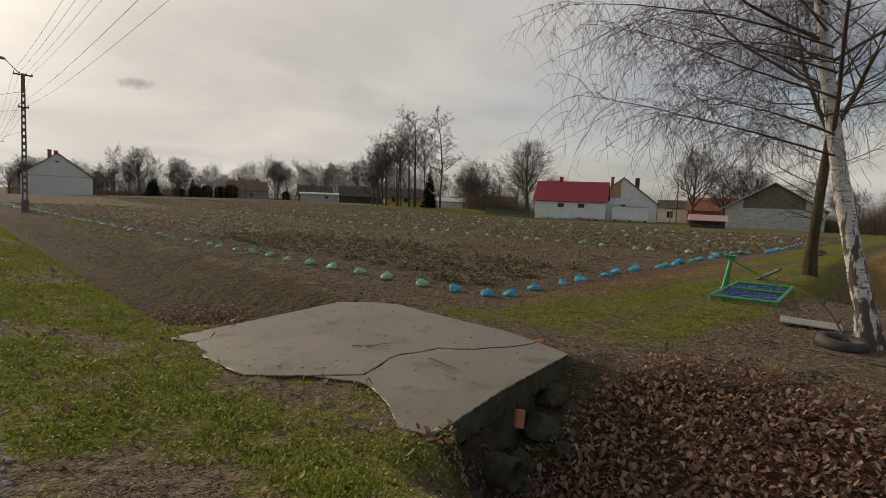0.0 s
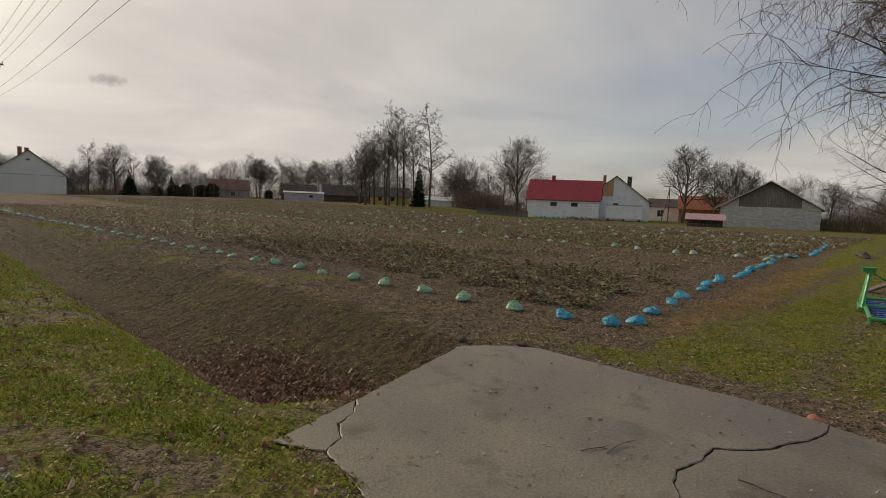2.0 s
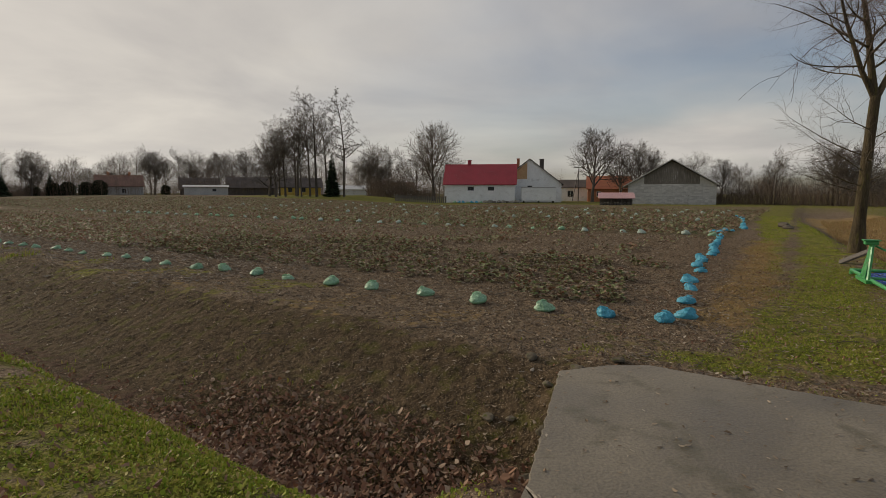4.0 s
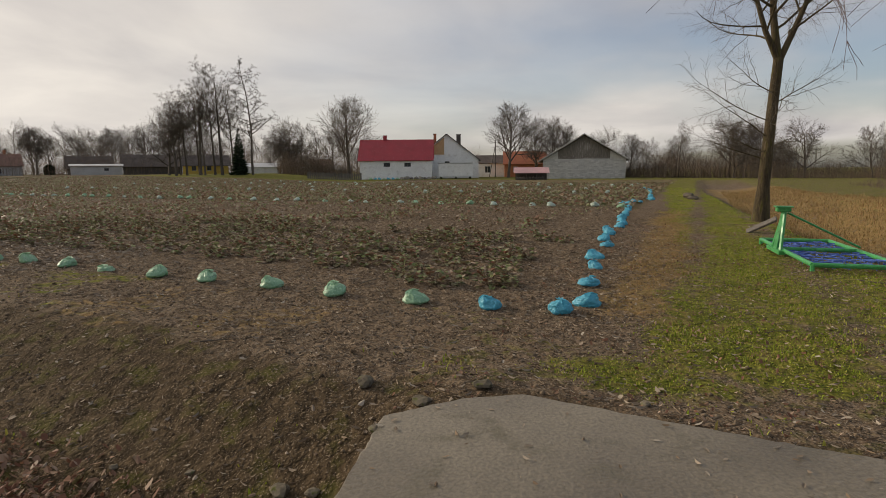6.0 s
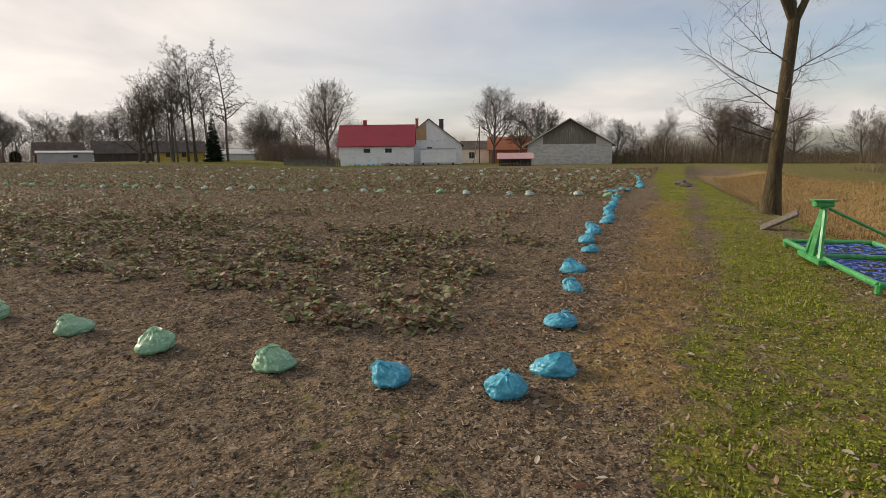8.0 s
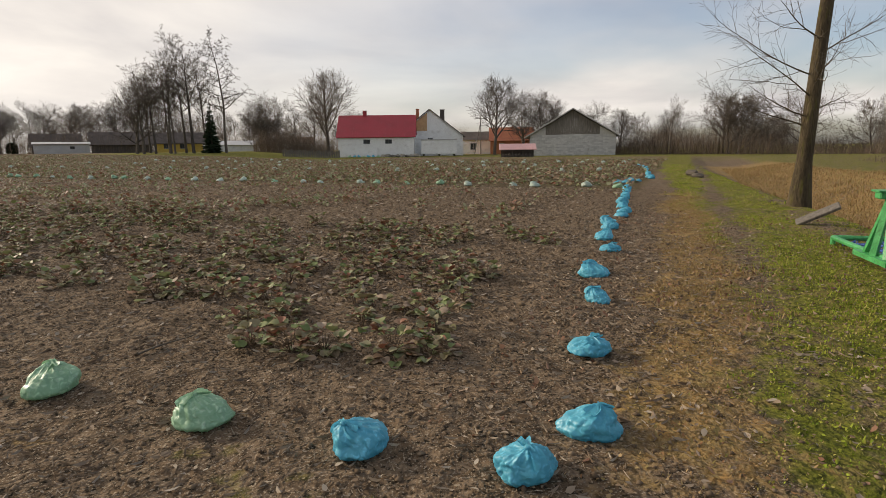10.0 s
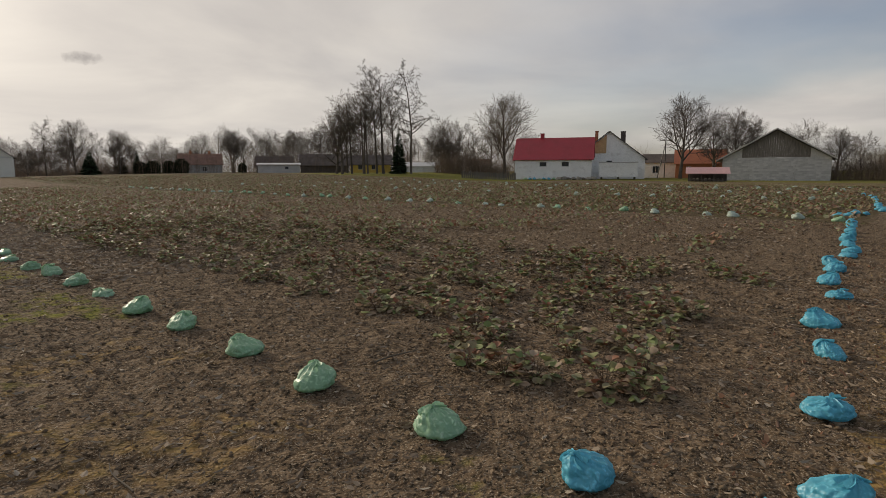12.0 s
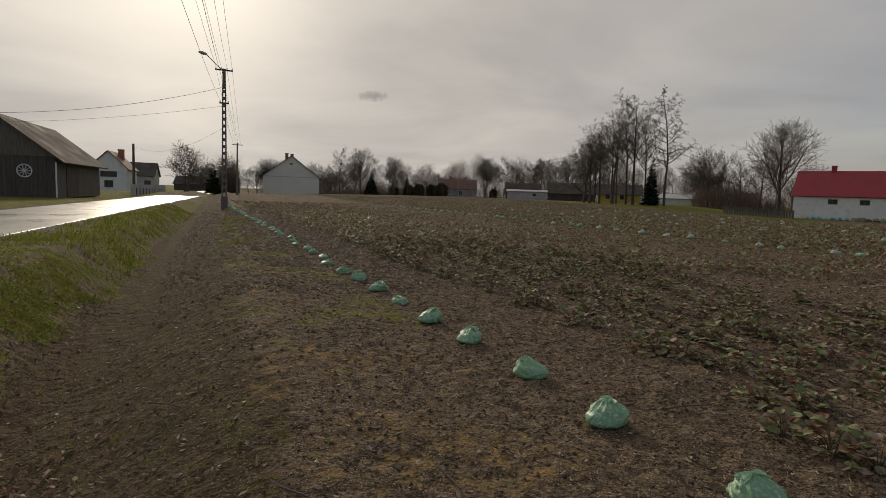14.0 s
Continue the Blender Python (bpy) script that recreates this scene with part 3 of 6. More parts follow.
    return {"grass": grass, "dry": dry, "mould": mould, "gravel": gravel, "crop": crop, "damp": damp}


ground = build_ground()


# ---- road ----
def build_road():
    bm = bmesh.new()
    rows = []
    rng = random.Random(3)
    for i in range(0, 150):
        u = -60 + i * 3.0 if i < 60 else 120 + (i - 60) * 8.0
        ve = -8.2 + 0.088 * u
        jag = rng.uniform(-0.06, 0.06)
        rows.append([bm.verts.new((*to_xy(u, ve - w + (jag if k in (0, 4) else 0)), 0.335 + c)) for k, (w, c) in enumerate(((-0.02, -0.03), (0.1, 0.0), (2.35, 0.04), (4.6, 0.0), (4.72, -0.03)))])
    for a, b in zip(rows, rows[1:]):
        for k in range(4):
            bm.faces.new((a[k], b[k], b[k + 1], a[k + 1]))
    bmesh.ops.recalc_face_normals(bm, faces=bm.faces)
    return tagged(part("road", bm, M_ASPH), "narrow damp grey asphalt village road", "road", kind="structure")


build_road()


# ---- concrete crossing over the ditch ----
def extruded(outline, top, thick, seed, jag=0.012, step=0.05):
    """A slab with worn, crumbling edges from a plan outline; its top and its sides have their own materials."""
    rng, pts = random.Random(seed), []
    for a, b in zip(outline, outline[1:] + outline[:1]):
        a, b = Vector(a), Vector(b)
        n = max(1, int((b - a).length / step))
        side = Vector((b.y - a.y, a.x - b.x)).normalized()
        for k in range(n):
            p = a.lerp(b, k / n)
            pts.append(p + side * (jag * rng.uniform(-1, 1) + 0.03 * noise.noise(Vector((p.x * 3.1, p.y * 3.1, seed))) * (0.0 if jag < 0.01 else 1.0)))
    bm = bmesh.new()
    upper = [bm.verts.new((p.x, p.y, top - rng.uniform(0.002, 0.012))) for p in pts]
    mid = sum(pts, Vector((0, 0))) / len(pts)
    crown = [bm.verts.new((*(p + (mid - p).normalized() * rng.uniform(0.004, 0.014)), top)) for p in pts]
    lower = [bm.verts.new((p.x + rng.uniform(-0.02, 0.02), p.y + rng.uniform(-0.02, 0.02), top - thick)) for p in pts]
    n = len(pts)
    bm.faces.new(crown)
    bm.faces.new(lower[::-1])
    for i in range(n):
        j = (i + 1) % n
        bm.faces.new((crown[i], upper[i], upper[j], crown[j]))
        # the side faces take the second, darker material
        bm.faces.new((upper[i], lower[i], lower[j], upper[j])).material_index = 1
    bmesh.ops.triangulate(bm, faces=[f for f in bm.faces if len(f.verts) > 4])
    bmesh.ops.recalc_face_normals(bm, faces=bm.faces)
    return bm


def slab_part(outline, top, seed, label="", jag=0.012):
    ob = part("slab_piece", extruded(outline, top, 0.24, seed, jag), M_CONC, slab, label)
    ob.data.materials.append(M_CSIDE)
    return ob


CRACK = [(-0.24, 5.0), (0.0, 5.08), (0.22, 5.16), (0.26, 5.38), (0.30, 5.6), (0.33, 5.82), (0.40, 6.0), (0.61, 6.18), (0.78, 6.42), (1.0, 6.44), (1.22, 6.50), (1.42, 6.64), (1.6, 6.72), (1.82, 6.9), (1.98, 7.12)]
WEST = [(-2.0, 5.82), (-1.96, 6.05), (-2.05, 6.3), (-2.0, 6.55), (-2.06, 6.84)]
slab = thing("concrete_slab", "cracked grey concrete slab bridging the roadside ditch", "slab")
slab_part([(x + 0.004, y) for x, y in WEST[::-1]][:1] + [(-1.3, 8.95), (-0.78, 9.1), (-0.35, 9.08), (0.3, 8.55), (0.9, 8.08), (1.5, 7.65)] + [(x - 0.002, y + 0.004) for x, y in CRACK[::-1]] + [(-0.55, 4.9), (-0.91, 4.84), (-1.6, 5.3)] + [(x + 0.004, y) for x, y in WEST[:-1]], 0.20, 1, jag=0.008)
slab_part([(x + 0.002, y - 0.004) for x, y in CRACK] + [(2.34, 6.63), (1.6, 5.07), (1.14, 3.9), (0.86, 3.97), (0.62, 4.5), (0.39, 4.85), (0.24, 4.95)], 0.192, 2, jag=0.008)
slab_part([(x - 0.004, y) for x, y in WEST[::-1]] + [(-2.42, 5.9)], 0.196, 3, "broken corner piece", jag=0.008)


def rock(name, x, y, s, seed, mat=M_STONE, label="weathered fieldstone lying on the soil", flat=0.6, sink=0.25):
    rng = random.Random(seed)
    bm = bmesh.new()
    bmesh.ops.create_icosphere(bm, subdivisions=2, radius=s)
    off = rng.uniform(0, 90)
    for v in bm.verts:
        n = noise.noise(v.co / s * 1.1 + Vector((off, 0, 0)))
        v.co *= 1 + 0.45 * n
        v.co.x *= rng.uniform(0.98, 1.02) * 1.25
        v.co.z *= flat
    ob = part(name, bm, mat)
    ob.matrix_basis = pose(x, y, at_ground(x, y) + s * flat * (1 - sink * 2), 0, 0, rng.uniform(0, 360))
    return tagged(ob, label, "stone")


for i, (x, y, s) in enumerate([(-1.36, 9.92, 0.10), (-1.95, 9.15, 0.09), (-1.75, 9.05, 0.06), (-1.0, 9.35, 0.10), (-0.55, 9.42, 0.09), (-1.5, 8.72, 0.10), (-1.72, 8.35, 0.10), (-1.32, 9.3, 0.08),
                               (-2.45, 8.75, 0.06), (-2.3, 8.4, 0.06), (-2.6, 9.6, 0.04), (-0.2, 9.9, 0.04), (-3.2, 9.9, 0.04), (0.5, 9.0, 0.05), (2.2, 7.1, 0.05), (2.5, 7.4, 0.05)]):
    rock("fieldstone", x, y, s * 0.68, i, M_DULLSTONE)
rock("brick_lump", 2.02, 7.42, 0.075, 40, M_BRICKY, "broken orange brick lump lying in the dirt", 0.7)
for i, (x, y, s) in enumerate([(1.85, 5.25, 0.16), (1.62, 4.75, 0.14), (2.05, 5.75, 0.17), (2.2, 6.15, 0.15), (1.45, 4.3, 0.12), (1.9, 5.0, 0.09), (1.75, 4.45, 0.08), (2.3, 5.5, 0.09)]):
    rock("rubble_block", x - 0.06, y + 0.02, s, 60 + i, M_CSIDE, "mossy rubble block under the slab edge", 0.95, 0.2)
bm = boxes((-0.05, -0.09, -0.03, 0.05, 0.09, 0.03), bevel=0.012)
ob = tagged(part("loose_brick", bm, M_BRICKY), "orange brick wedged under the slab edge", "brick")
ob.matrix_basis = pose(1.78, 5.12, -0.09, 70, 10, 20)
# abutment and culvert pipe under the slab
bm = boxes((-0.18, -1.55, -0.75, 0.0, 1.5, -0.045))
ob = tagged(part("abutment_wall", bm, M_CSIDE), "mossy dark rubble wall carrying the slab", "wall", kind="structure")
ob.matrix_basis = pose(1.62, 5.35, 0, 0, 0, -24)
bm = bmesh.new()
ring = 20
for r, rr in ((0.15, 0.12),):
    vs = [[bm.verts.new((math.cos(2 * math.pi * k / ring) * q, y, math.sin(2 * math.pi * k / ring) * q)) for k in range(ring)] for q, y in ((r, 0), (r, 0.7), (rr, 0.7), (rr, 0))]
    for a, b in zip(vs, vs[1:] + vs[:1]):
        for k in range(ring):
            bm.faces.new((a[k], a[(k + 1) % ring], b[(k + 1) % ring], b[k]))
bmesh.ops.recalc_face_normals(bm, faces=bm.faces)
ob = tagged(part("culvert_pipe", bm, M_CSIDE, smooth=True), "concrete drain pipe end beneath the slab", "pipe")
ob.matrix_basis = pose(1.78, 4.72, -0.46, 0, 0, 62)


# ---- bags ----
def bag_meshes(seed, squash, mat, fine=True):
    """A tied bin bag: a slumped body with creases that run to the knot, and the knot with its two ears."""
    rng = random.Random(seed)
    bm = bmesh.new()
    bmesh.ops.create_uvsphere(bm, u_segments=96 if fine else 28, v_segments=48 if fine else 14, radius=1)
    off, lean = Vector((rng.uniform(0, 50), rng.uniform(0, 50), 0)), Vector((rng.uniform(-0.5, 0.5), rng.uniform(-0.5, 0.5), 0))
    folds, phase = rng.randint(8, 12), rng.uniform(0, 6)
    for v in bm.verts:
        p = v.co.copy()
        ang, up = math.atan2(p.y, p.x), p.z
        rim = Vector((math.cos(ang), math.sin(ang), 0))
        fold = (1 - 2 * abs(math.sin((ang * folds + phase + 3.0 * noise.noise(p * 1.3 + off)) / 2))) * max(0.0, up + 0.1) ** 1.2 * (1 - 0.8 * max(0.0, up) ** 5)
        lump = noise.noise(p * 1.3 + off) * 0.17 + noise.noise(p * 2.8 + off) * 0.07
        crease = (0.5 - abs(noise.noise(rim * 4.5 + Vector((0, 0, up * 1.6)) + off))) * 0.10 + (0.5 - abs(noise.noise(p * 5.5 + off))) * 0.075 + (0.5 - abs(noise.noise(rim * 9 + Vector((0, 0, up * 4)) + off))) * 0.03
        k = 0.93 + lump + 0.06 * fold + crease * (1 - 0.7 * max(0.0, up) ** 8)
        belly = 1.0 + 0.10 * math.exp(-((up + 0.35) / 0.35) ** 2)
        v.co = Vector((p.x * k * belly * 0.205, p.y * k * belly * 0.17, 0))
        zh = (up if up > -0.55 else -0.55 + (up + 0.55) * 0.25) * k
        peak = 0.10 * max(0.0, up) ** 20
        v.co.z = (zh + 0.62 + peak) * squash
        v.co += lean * max(0.0, up) ** 2 * 0.17
    body = bpy.data.meshes.new("body")
    low = min(v.co.z for v in bm.verts)
    for v in bm.verts:
        v.co.z -= low
    top = max(bm.verts, key=lambda v: v.co.z).co.copy()
    bm.to_mesh(body)
    bm.free()
    body.materials.append(mat)
    body.polygons.foreach_set("use_smooth", [True] * len(body.polygons))
    bm = bmesh.new()
    bmesh.ops.create_icosphere(bm, subdivisions=2, radius=0.024, matrix=Matrix.LocRotScale(top, None, (1.3, 1.0, 0.7)))
    for side in (0, 1):
        a0 = rng.uniform(0, 6.28) if side == 0 else a0 + rng.uniform(2.2, 3.6)
        spine, wide = [], []
        p, d = top + Vector((0, 0, 0.004)), Vector((math.cos(a0), math.sin(a0), 0.25)).normalized()
        for s in range(7):
            spine.append(p.copy())
            wide.append(0.012 + 0.042 * math.sin(min(1, s / 5) * 1.7))
            d = (d + Vector((0, 0, -0.34)) + Vector((rng.uniform(-0.15, 0.15), rng.uniform(-0.15, 0.15), 0))).normalized()
            p = p + d * 0.027
            r = math.hypot(p.x / 0.2, p.y / 0.17)
            p.z = max(p.z, squash * 0.62 + squash * 1.02 * math.sqrt(max(0.02, 1 - min(0.96, r * r))) + 0.03)
        rows = []
        for q, w in zip(spine, wide):
            c = Vector((-math.sin(a0), math.cos(a0), 0))
            rows.append([bm.verts.new(q + c * w * f + Vector((0, 0, 0.016 * math.cos(f * 7)))) for f in (-1, -0.5, 0, 0.5, 1)])
        for a, b in zip(rows, rows[1:]):
            for k in range(4):
                bm.faces.new((a[k], a[k + 1], b[k + 1], b[k]))
    knot = bpy.data.meshes.new("knot")
    bm.to_mesh(knot)
    bm.free()
    knot.materials.append(mat)
    knot.polygons.foreach_set("use_smooth", [True] * len(knot.polygons))
    return body, knot


BAGS = {}
for tone, mat in (("green", M_GREENBAG), ("blue", M_BLUEBAG), ("pale", M_PALEBAG)):
    BAGS[tone] = [bag_meshes(sd, sq, mat) for sd, sq in ((11, 0.124), (23, 0.112), (35, 0.134), (47, 0.084), (59, 0.12))] if tone != "pale" else []
    BAGS["far_" + tone] = [bag_meshes(sd, sq, mat, False) for sd, sq in ((11, 0.124), (23, 0.112), (35, 0.134), (47, 0.084), (59, 0.12))]
LABEL = {"green": "tied pale green plastic bag slumped on bare soil", "blue": "tied bright blue plastic bag slumped beside the grass", "pale": "whitish tied plastic bag among the plants"}
GROUPS = {"green": "green bags along the field edge", "blue": "blue bags along the track", "pale": "bags in the far rows"}


def bag(tone, kind, x, y, turn, size=1.0, group=""):
    body, knot = BAGS[tone if math.hypot(x, y - 9) < 13 and tone != "pale" else "far_" + tone][kind % 5]
    ob = thing("plastic_bag", LABEL[tone], "plastic bag", group or GROUPS[tone], m=pose(x, y, at_ground(x, y, 0.012), 0, 0, turn) @ Matrix.Diagonal((size * 0.78, size * 0.78, size * 0.78, 1)))
    part("body", body, None, ob)
    part("knot", knot, None, ob)
    return ob


brng = random.Random(8)
# the near green bags, then an even line on to the pole
near_green = [(-0.56, 12.65, 0, 160), (-1.59, 13.29, 2, 40), (-2.47, 14.0, 4, 200), (-3.53, 14.8, 0, 100), (-4.42, 15.37, 2, 10), (-5.5, 16.25, 3, 300), (-6.35, 16.82, 0, 60), (-7.3, 17.5, 2, 120), (-8.2, 18.1, 4, 0), (-9.3, 18.85, 3, 70)]
for x, y, k, a in near_green:
    bag("green", k, x, y, a, 0.98)
u = 11.9
while u < 47:
    bag("green", brng.randrange(5), *to_xy(u, 0.12 + brng.uniform(-0.12, 0.12) + 0.004 * u), brng.uniform(0, 360), brng.uniform(0.8, 1.0))
    u += brng.uniform(1.0, 1.3)
while u < 62:
    bag("pale", brng.randrange(5), *to_xy(u, 0.3 + brng.uniform(-0.1, 0.1)), brng.uniform(0, 360), brng.uniform(0.8, 1.0), GROUPS["green"])
    u += brng.uniform(0.8, 1.2)
bag("blue", 4, 0.30, 12.17, 250, 1.0)
for x, y, k, a, s in [(1.04, 11.73, 2, 200, 0.95), (1.52, 12.05, 0, 330, 1.0), (2.05, 13.1, 3, 20, 1.05), (2.80, 14.4, 2, 80, 0.85), (3.35, 15.55, 4, 140, 1.1), (4.20, 16.7, 3, 10, 1.0), (4.60, 17.65, 4, 70, 1.0), (5.35, 18.8, 0, 30, 1.05), (5.55, 19.25, 2, 90, 0.95),
                      (6.55, 20.5, 3, 40, 1.1), (6.85, 20.9, 1, 0, 1.0), (7.5, 22.1, 0, 60, 1.0), (7.85, 22.7, 2, 200, 1.1), (8.7, 24.1, 4, 10, 1.0), (9.2, 24.9, 1, 50, 1.0), (10.2, 26.5, 0, 80, 1.0), (10.6, 27.2, 2, 10, 1.0),
                      (12.0, 30.3, 1, 0, 1.1), (12.5, 30.6, 3, 40, 1.1), (13.0, 31.0, 1, 90, 1.1), (13.6, 31.4, 3, 10, 1.0), (15.0, 32.6, 0, 20, 1.1), (15.5, 33.6, 1, 0, 1.1), (16.1, 34.5, 2, 60, 1.0), (16.8, 35.7, 0, 60, 1.1), (17.6, 37.0, 4, 60, 1.0),
                      (18.6, 38.6, 1, 60, 1.0), (19.6, 40.3, 1, 60, 1.0), (20.9, 42.5, 4, 60, 1.0), (22.3, 45.0, 0, 60, 1.0), (23.4, 47.4, 2, 60, 1.0)]:
    bag("blue", k, x, y, a, s)
# the second row, and the scattered ones beyond it
u = -0.2
while u < 62:
    tone = "green" if brng.random() < 0.45 else "pale"
    bag(tone, brng.randrange(5), *to_xy(u, 19.3 + 0.018 * u + brng.uniform(-0.25, 0.25)), brng.uniform(0, 360), brng.uniform(1.05, 1.25), GROUPS["pale"])
    u += brng.uniform(0.9, 2.1)
for row in (33.0, 42.0, 50.5, 58.0):
    u = 0.5 + brng.uniform(0, 3)
    while u < 62:
        bag("pale", brng.randrange(5), *to_xy(u, row + brng.uniform(-0.8, 0.8)), brng.uniform(0, 360), brng.uniform(1.1, 1.4))
        u += brng.uniform(1.6, 4.6)


# ---- strawberry plants ----
def leaf_blade(vs, fs, base, tip_dir, length, width, cup, rng):
    """One rounded, toothed leaflet, cupped along its midrib and arching over."""
    d = tip_dir.normalized()
    s = d.cross(Vector((0, 0, 1)))
    s = s.normalized() if s.length > 1e-4 else Vector((1, 0, 0))
    n = s.cross(d)
    o = len(vs)
    arch = rng.uniform(0.1, 0.45)
    for t, w in ((0, 0.14), (0.22, 0.78), (0.52, 1.05), (0.82, 0.85), (1.0, 0.3)):
        c = base + d * (length * t) - Vector((0, 0, 1)) * (arch * length * t * t)
        for f in (-1, -0.5, 0, 0.5, 1):
            vs.append(c + s * (f * w * width / 2) + n * (cup * abs(f) * w * width / 2 + rng.uniform(-0.003, 0.003)))
    for r in range(4):
        for k in range(4):
            a = o + r * 5 + k
            fs.append((a, a + 1, a + 6, a + 5))


def plant_mesh(seed, leaves, spreading, low):
    rng = random.Random(seed)
    vs, fs, stalks = [], [], []
    for i in range(int(leaves * 0.9)):
        a, reach = rng.uniform(0, 6.283), 0.85 * spreading * rng.random() ** 0.7
        up = low * rng.uniform(0.35, 1.3) * (1.1 - 0.6 * reach / spreading) if i % 4 else 0.012
        tip = Vector((math.cos(a) * reach, math.sin(a) * reach, up))
        stalks.append([(Vector((math.cos(a) * 0.01, math.sin(a) * 0.01, 0.0)), 0.003), (tip * 0.55 + Vector((0, 0, up * 0.25)), 0.0025), (tip, 0.002)])
        for turn in (-1.0, 0.0, 1.0):
            b = a + turn + rng.uniform(-0.3, 0.3)
            size = rng.uniform(0.055, 0.092)
            leaf_blade(vs, fs, tip, Vector((math.cos(b), math.sin(b), rng.uniform(-0.1, 1.3) if i % 4 else rng.uniform(-0.1, 0.2))), size, size * rng.uniform(0.85, 1.1), rng.uniform(-0.2, 0.75), rng)
    tv, tf = tubes(stalks, 3)
    return mesh_of("leaves", vs, fs, M_BERRY, True), mesh_of("stem_tuft", tv, tf, M_STEM)


PLANTS = [plant_mesh(100 + k, n, sp, lo) for k, (n, sp, lo) in enumerate(((26, 0.21, 0.19), (20, 0.18, 0.17), (14, 0.15, 0.13), (22, 0.22, 0.13), (10, 0.13, 0.10), (30, 0.24, 0.21)))]
prng = random.Random(21)


def plant(x, y, k, turn, size):
    ob = thing("strawberry_plant", "low winter strawberry plant with green and reddish leaves", "plant", "strawberry plants in rows", m=pose(x, y, at_ground(x, y), 0, 0, turn) @ Matrix.Diagonal((size, size, size, 1)))
    part("leaves", PLANTS[k][0], None, ob)
    part("stem_tuft", PLANTS[k][1], None, ob)


# the clump in front, then rows that run along u
for x, y, k, s in [(-0.42, 13.78, 2, 1.1), (-0.12, 13.65, 0, 1.15), (0.12, 13.6, 1, 1.1), (0.62, 13.42, 0, 1.1), (0.9, 13.4, 3, 1.0), (1.05, 13.85, 1, 1.15), (0.45, 14.15, 2, 1.0), (-0.55, 14.5, 3, 1.05), (-0.25, 14.6, 1, 1.0)]:
    plant(x, y, k, prng.uniform(0, 360), s)
count, far_plants = 0, []
for row in [2.1 + 0.95 * i for i in range(17)] + [20.2 + 1.15 * i for i in range(39)]:
    u = -0.7 + prng.uniform(0, 0.4)
    while u < (66 if row < 18 else 104):
        v = row + prng.uniform(-0.38, 0.38)
        x, y = to_xy(u, v)
        patchy = float(fbm(np.array(x * 0.35), np.array(y * 0.35))) + (0.10 if v < 7.5 else (-0.42 if v < 18.4 else 0.3)) + 0.012 * min(u, 25) - (0.25 if u < 1.0 and v < 12 else 0)
        if patchy > -0.30 + prng.uniform(-0.25, 0.25):
            if count < 300 and v < 8.2 and u < 17:
                plant(x, y, prng.choice((0, 1, 2, 3, 4, 2, 4)), prng.uniform(0, 360), prng.uniform(0.9, 1.3))
                count += 1
            else:
                far_plants.append((u, v, prng.uniform(0.7, 1.15)))
        u += prng.uniform(0.24, 0.42) * (1.0 if v < 18 else 1.25)


def leaf_cards(rng, u, v, size, lift, tilt, wide=0.7):
    """Many small leaves on the ground, pointed ovals folded along the rib and curled along their length."""
    n = len(u)
    x, y = to_xy(u, v)
    z = height(u, v) + lift
    a, t, b = rng.uniform(0, 2 * np.pi, n), rng.uniform(-tilt, tilt, n), rng.uniform(-0.1, 0.7, n)
    d = np.stack([np.cos(a) * np.cos(t), np.sin(a) * np.cos(t), np.sin(t)], -1)
    s = np.stack([-np.sin(a), np.cos(a), rng.uniform(-tilt, tilt, n)], -1)
    c = np.stack([x, y, z], -1)
    L, W, curl = size / 2, size * wide / 2 * rng.uniform(0.7, 1.2, n), rng.uniform(-0.15, 0.55, n)
    q = np.empty((n, 6, 3))
    for k, (along, side) in enumerate(((-1, 0), (-0.35, 1), (0.4, 0.8), (1, 0), (0.4, -0.8), (-0.35, -1))):
        q[:, k] = c + d * (L * along)[:, None] + s * (W * side)[:, None]
        q[:, k, 2] += W * abs(side) * b + L * curl * along * along
    q[:, :, 2] += np.maximum(0, z - q[:, :, 2].min(1))[:, None] * 0.8
    i = np.arange(n)[:, None] * 6
    return q.reshape(-1, 3), np.concatenate([i + [0, 1, 2, 3], i + [0, 3, 4, 5]], 0)


def sheet(name, vs, fs, mat, label, category):
    return tagged(new(name, mesh_of(name, vs, fs, mat)), label, category, kind="stuff")


nrng = np.random.default_rng(77)
fp = np.array(far_plants)
per = np.where(fp[:, 1] < 12, 16, np.where(fp[:, 1] < 18, 8, np.where(fp[:, 1] < 40, 9, 5)))
rep = np.repeat(np.arange(len(fp)), per)
uu, vv = fp[rep, 0] + nrng.normal(0, 0.13, len(rep)), fp[rep, 1] + nrng.normal(0, 0.13, len(rep))
vs, fs = leaf_cards(nrng, uu, vv, nrng.uniform(0.07, 0.14, len(rep)) * fp[rep, 2] * np.where(fp[rep, 1] > 18, 1.35, 1.0), nrng.uniform(0.01, 0.12, len(rep)) * np.where(fp[rep, 1] > 18, 0.55, 1.35), 0.8, 0.85)
sheet("strawberry_rows", vs, fs, M_BERRY, "rows of low winter strawberry plants reaching across the field", "plants")


# ---- leaf litter, dead leaves, grass ----
def strew(n, ulo, uhi, vlo, vhi, keep):
    u, v = nrng.uniform(ulo, uhi, n), nrng.uniform(vlo, vhi, n)
    k = nrng.random(n) < keep(u, v)
    return u[k], v[k]


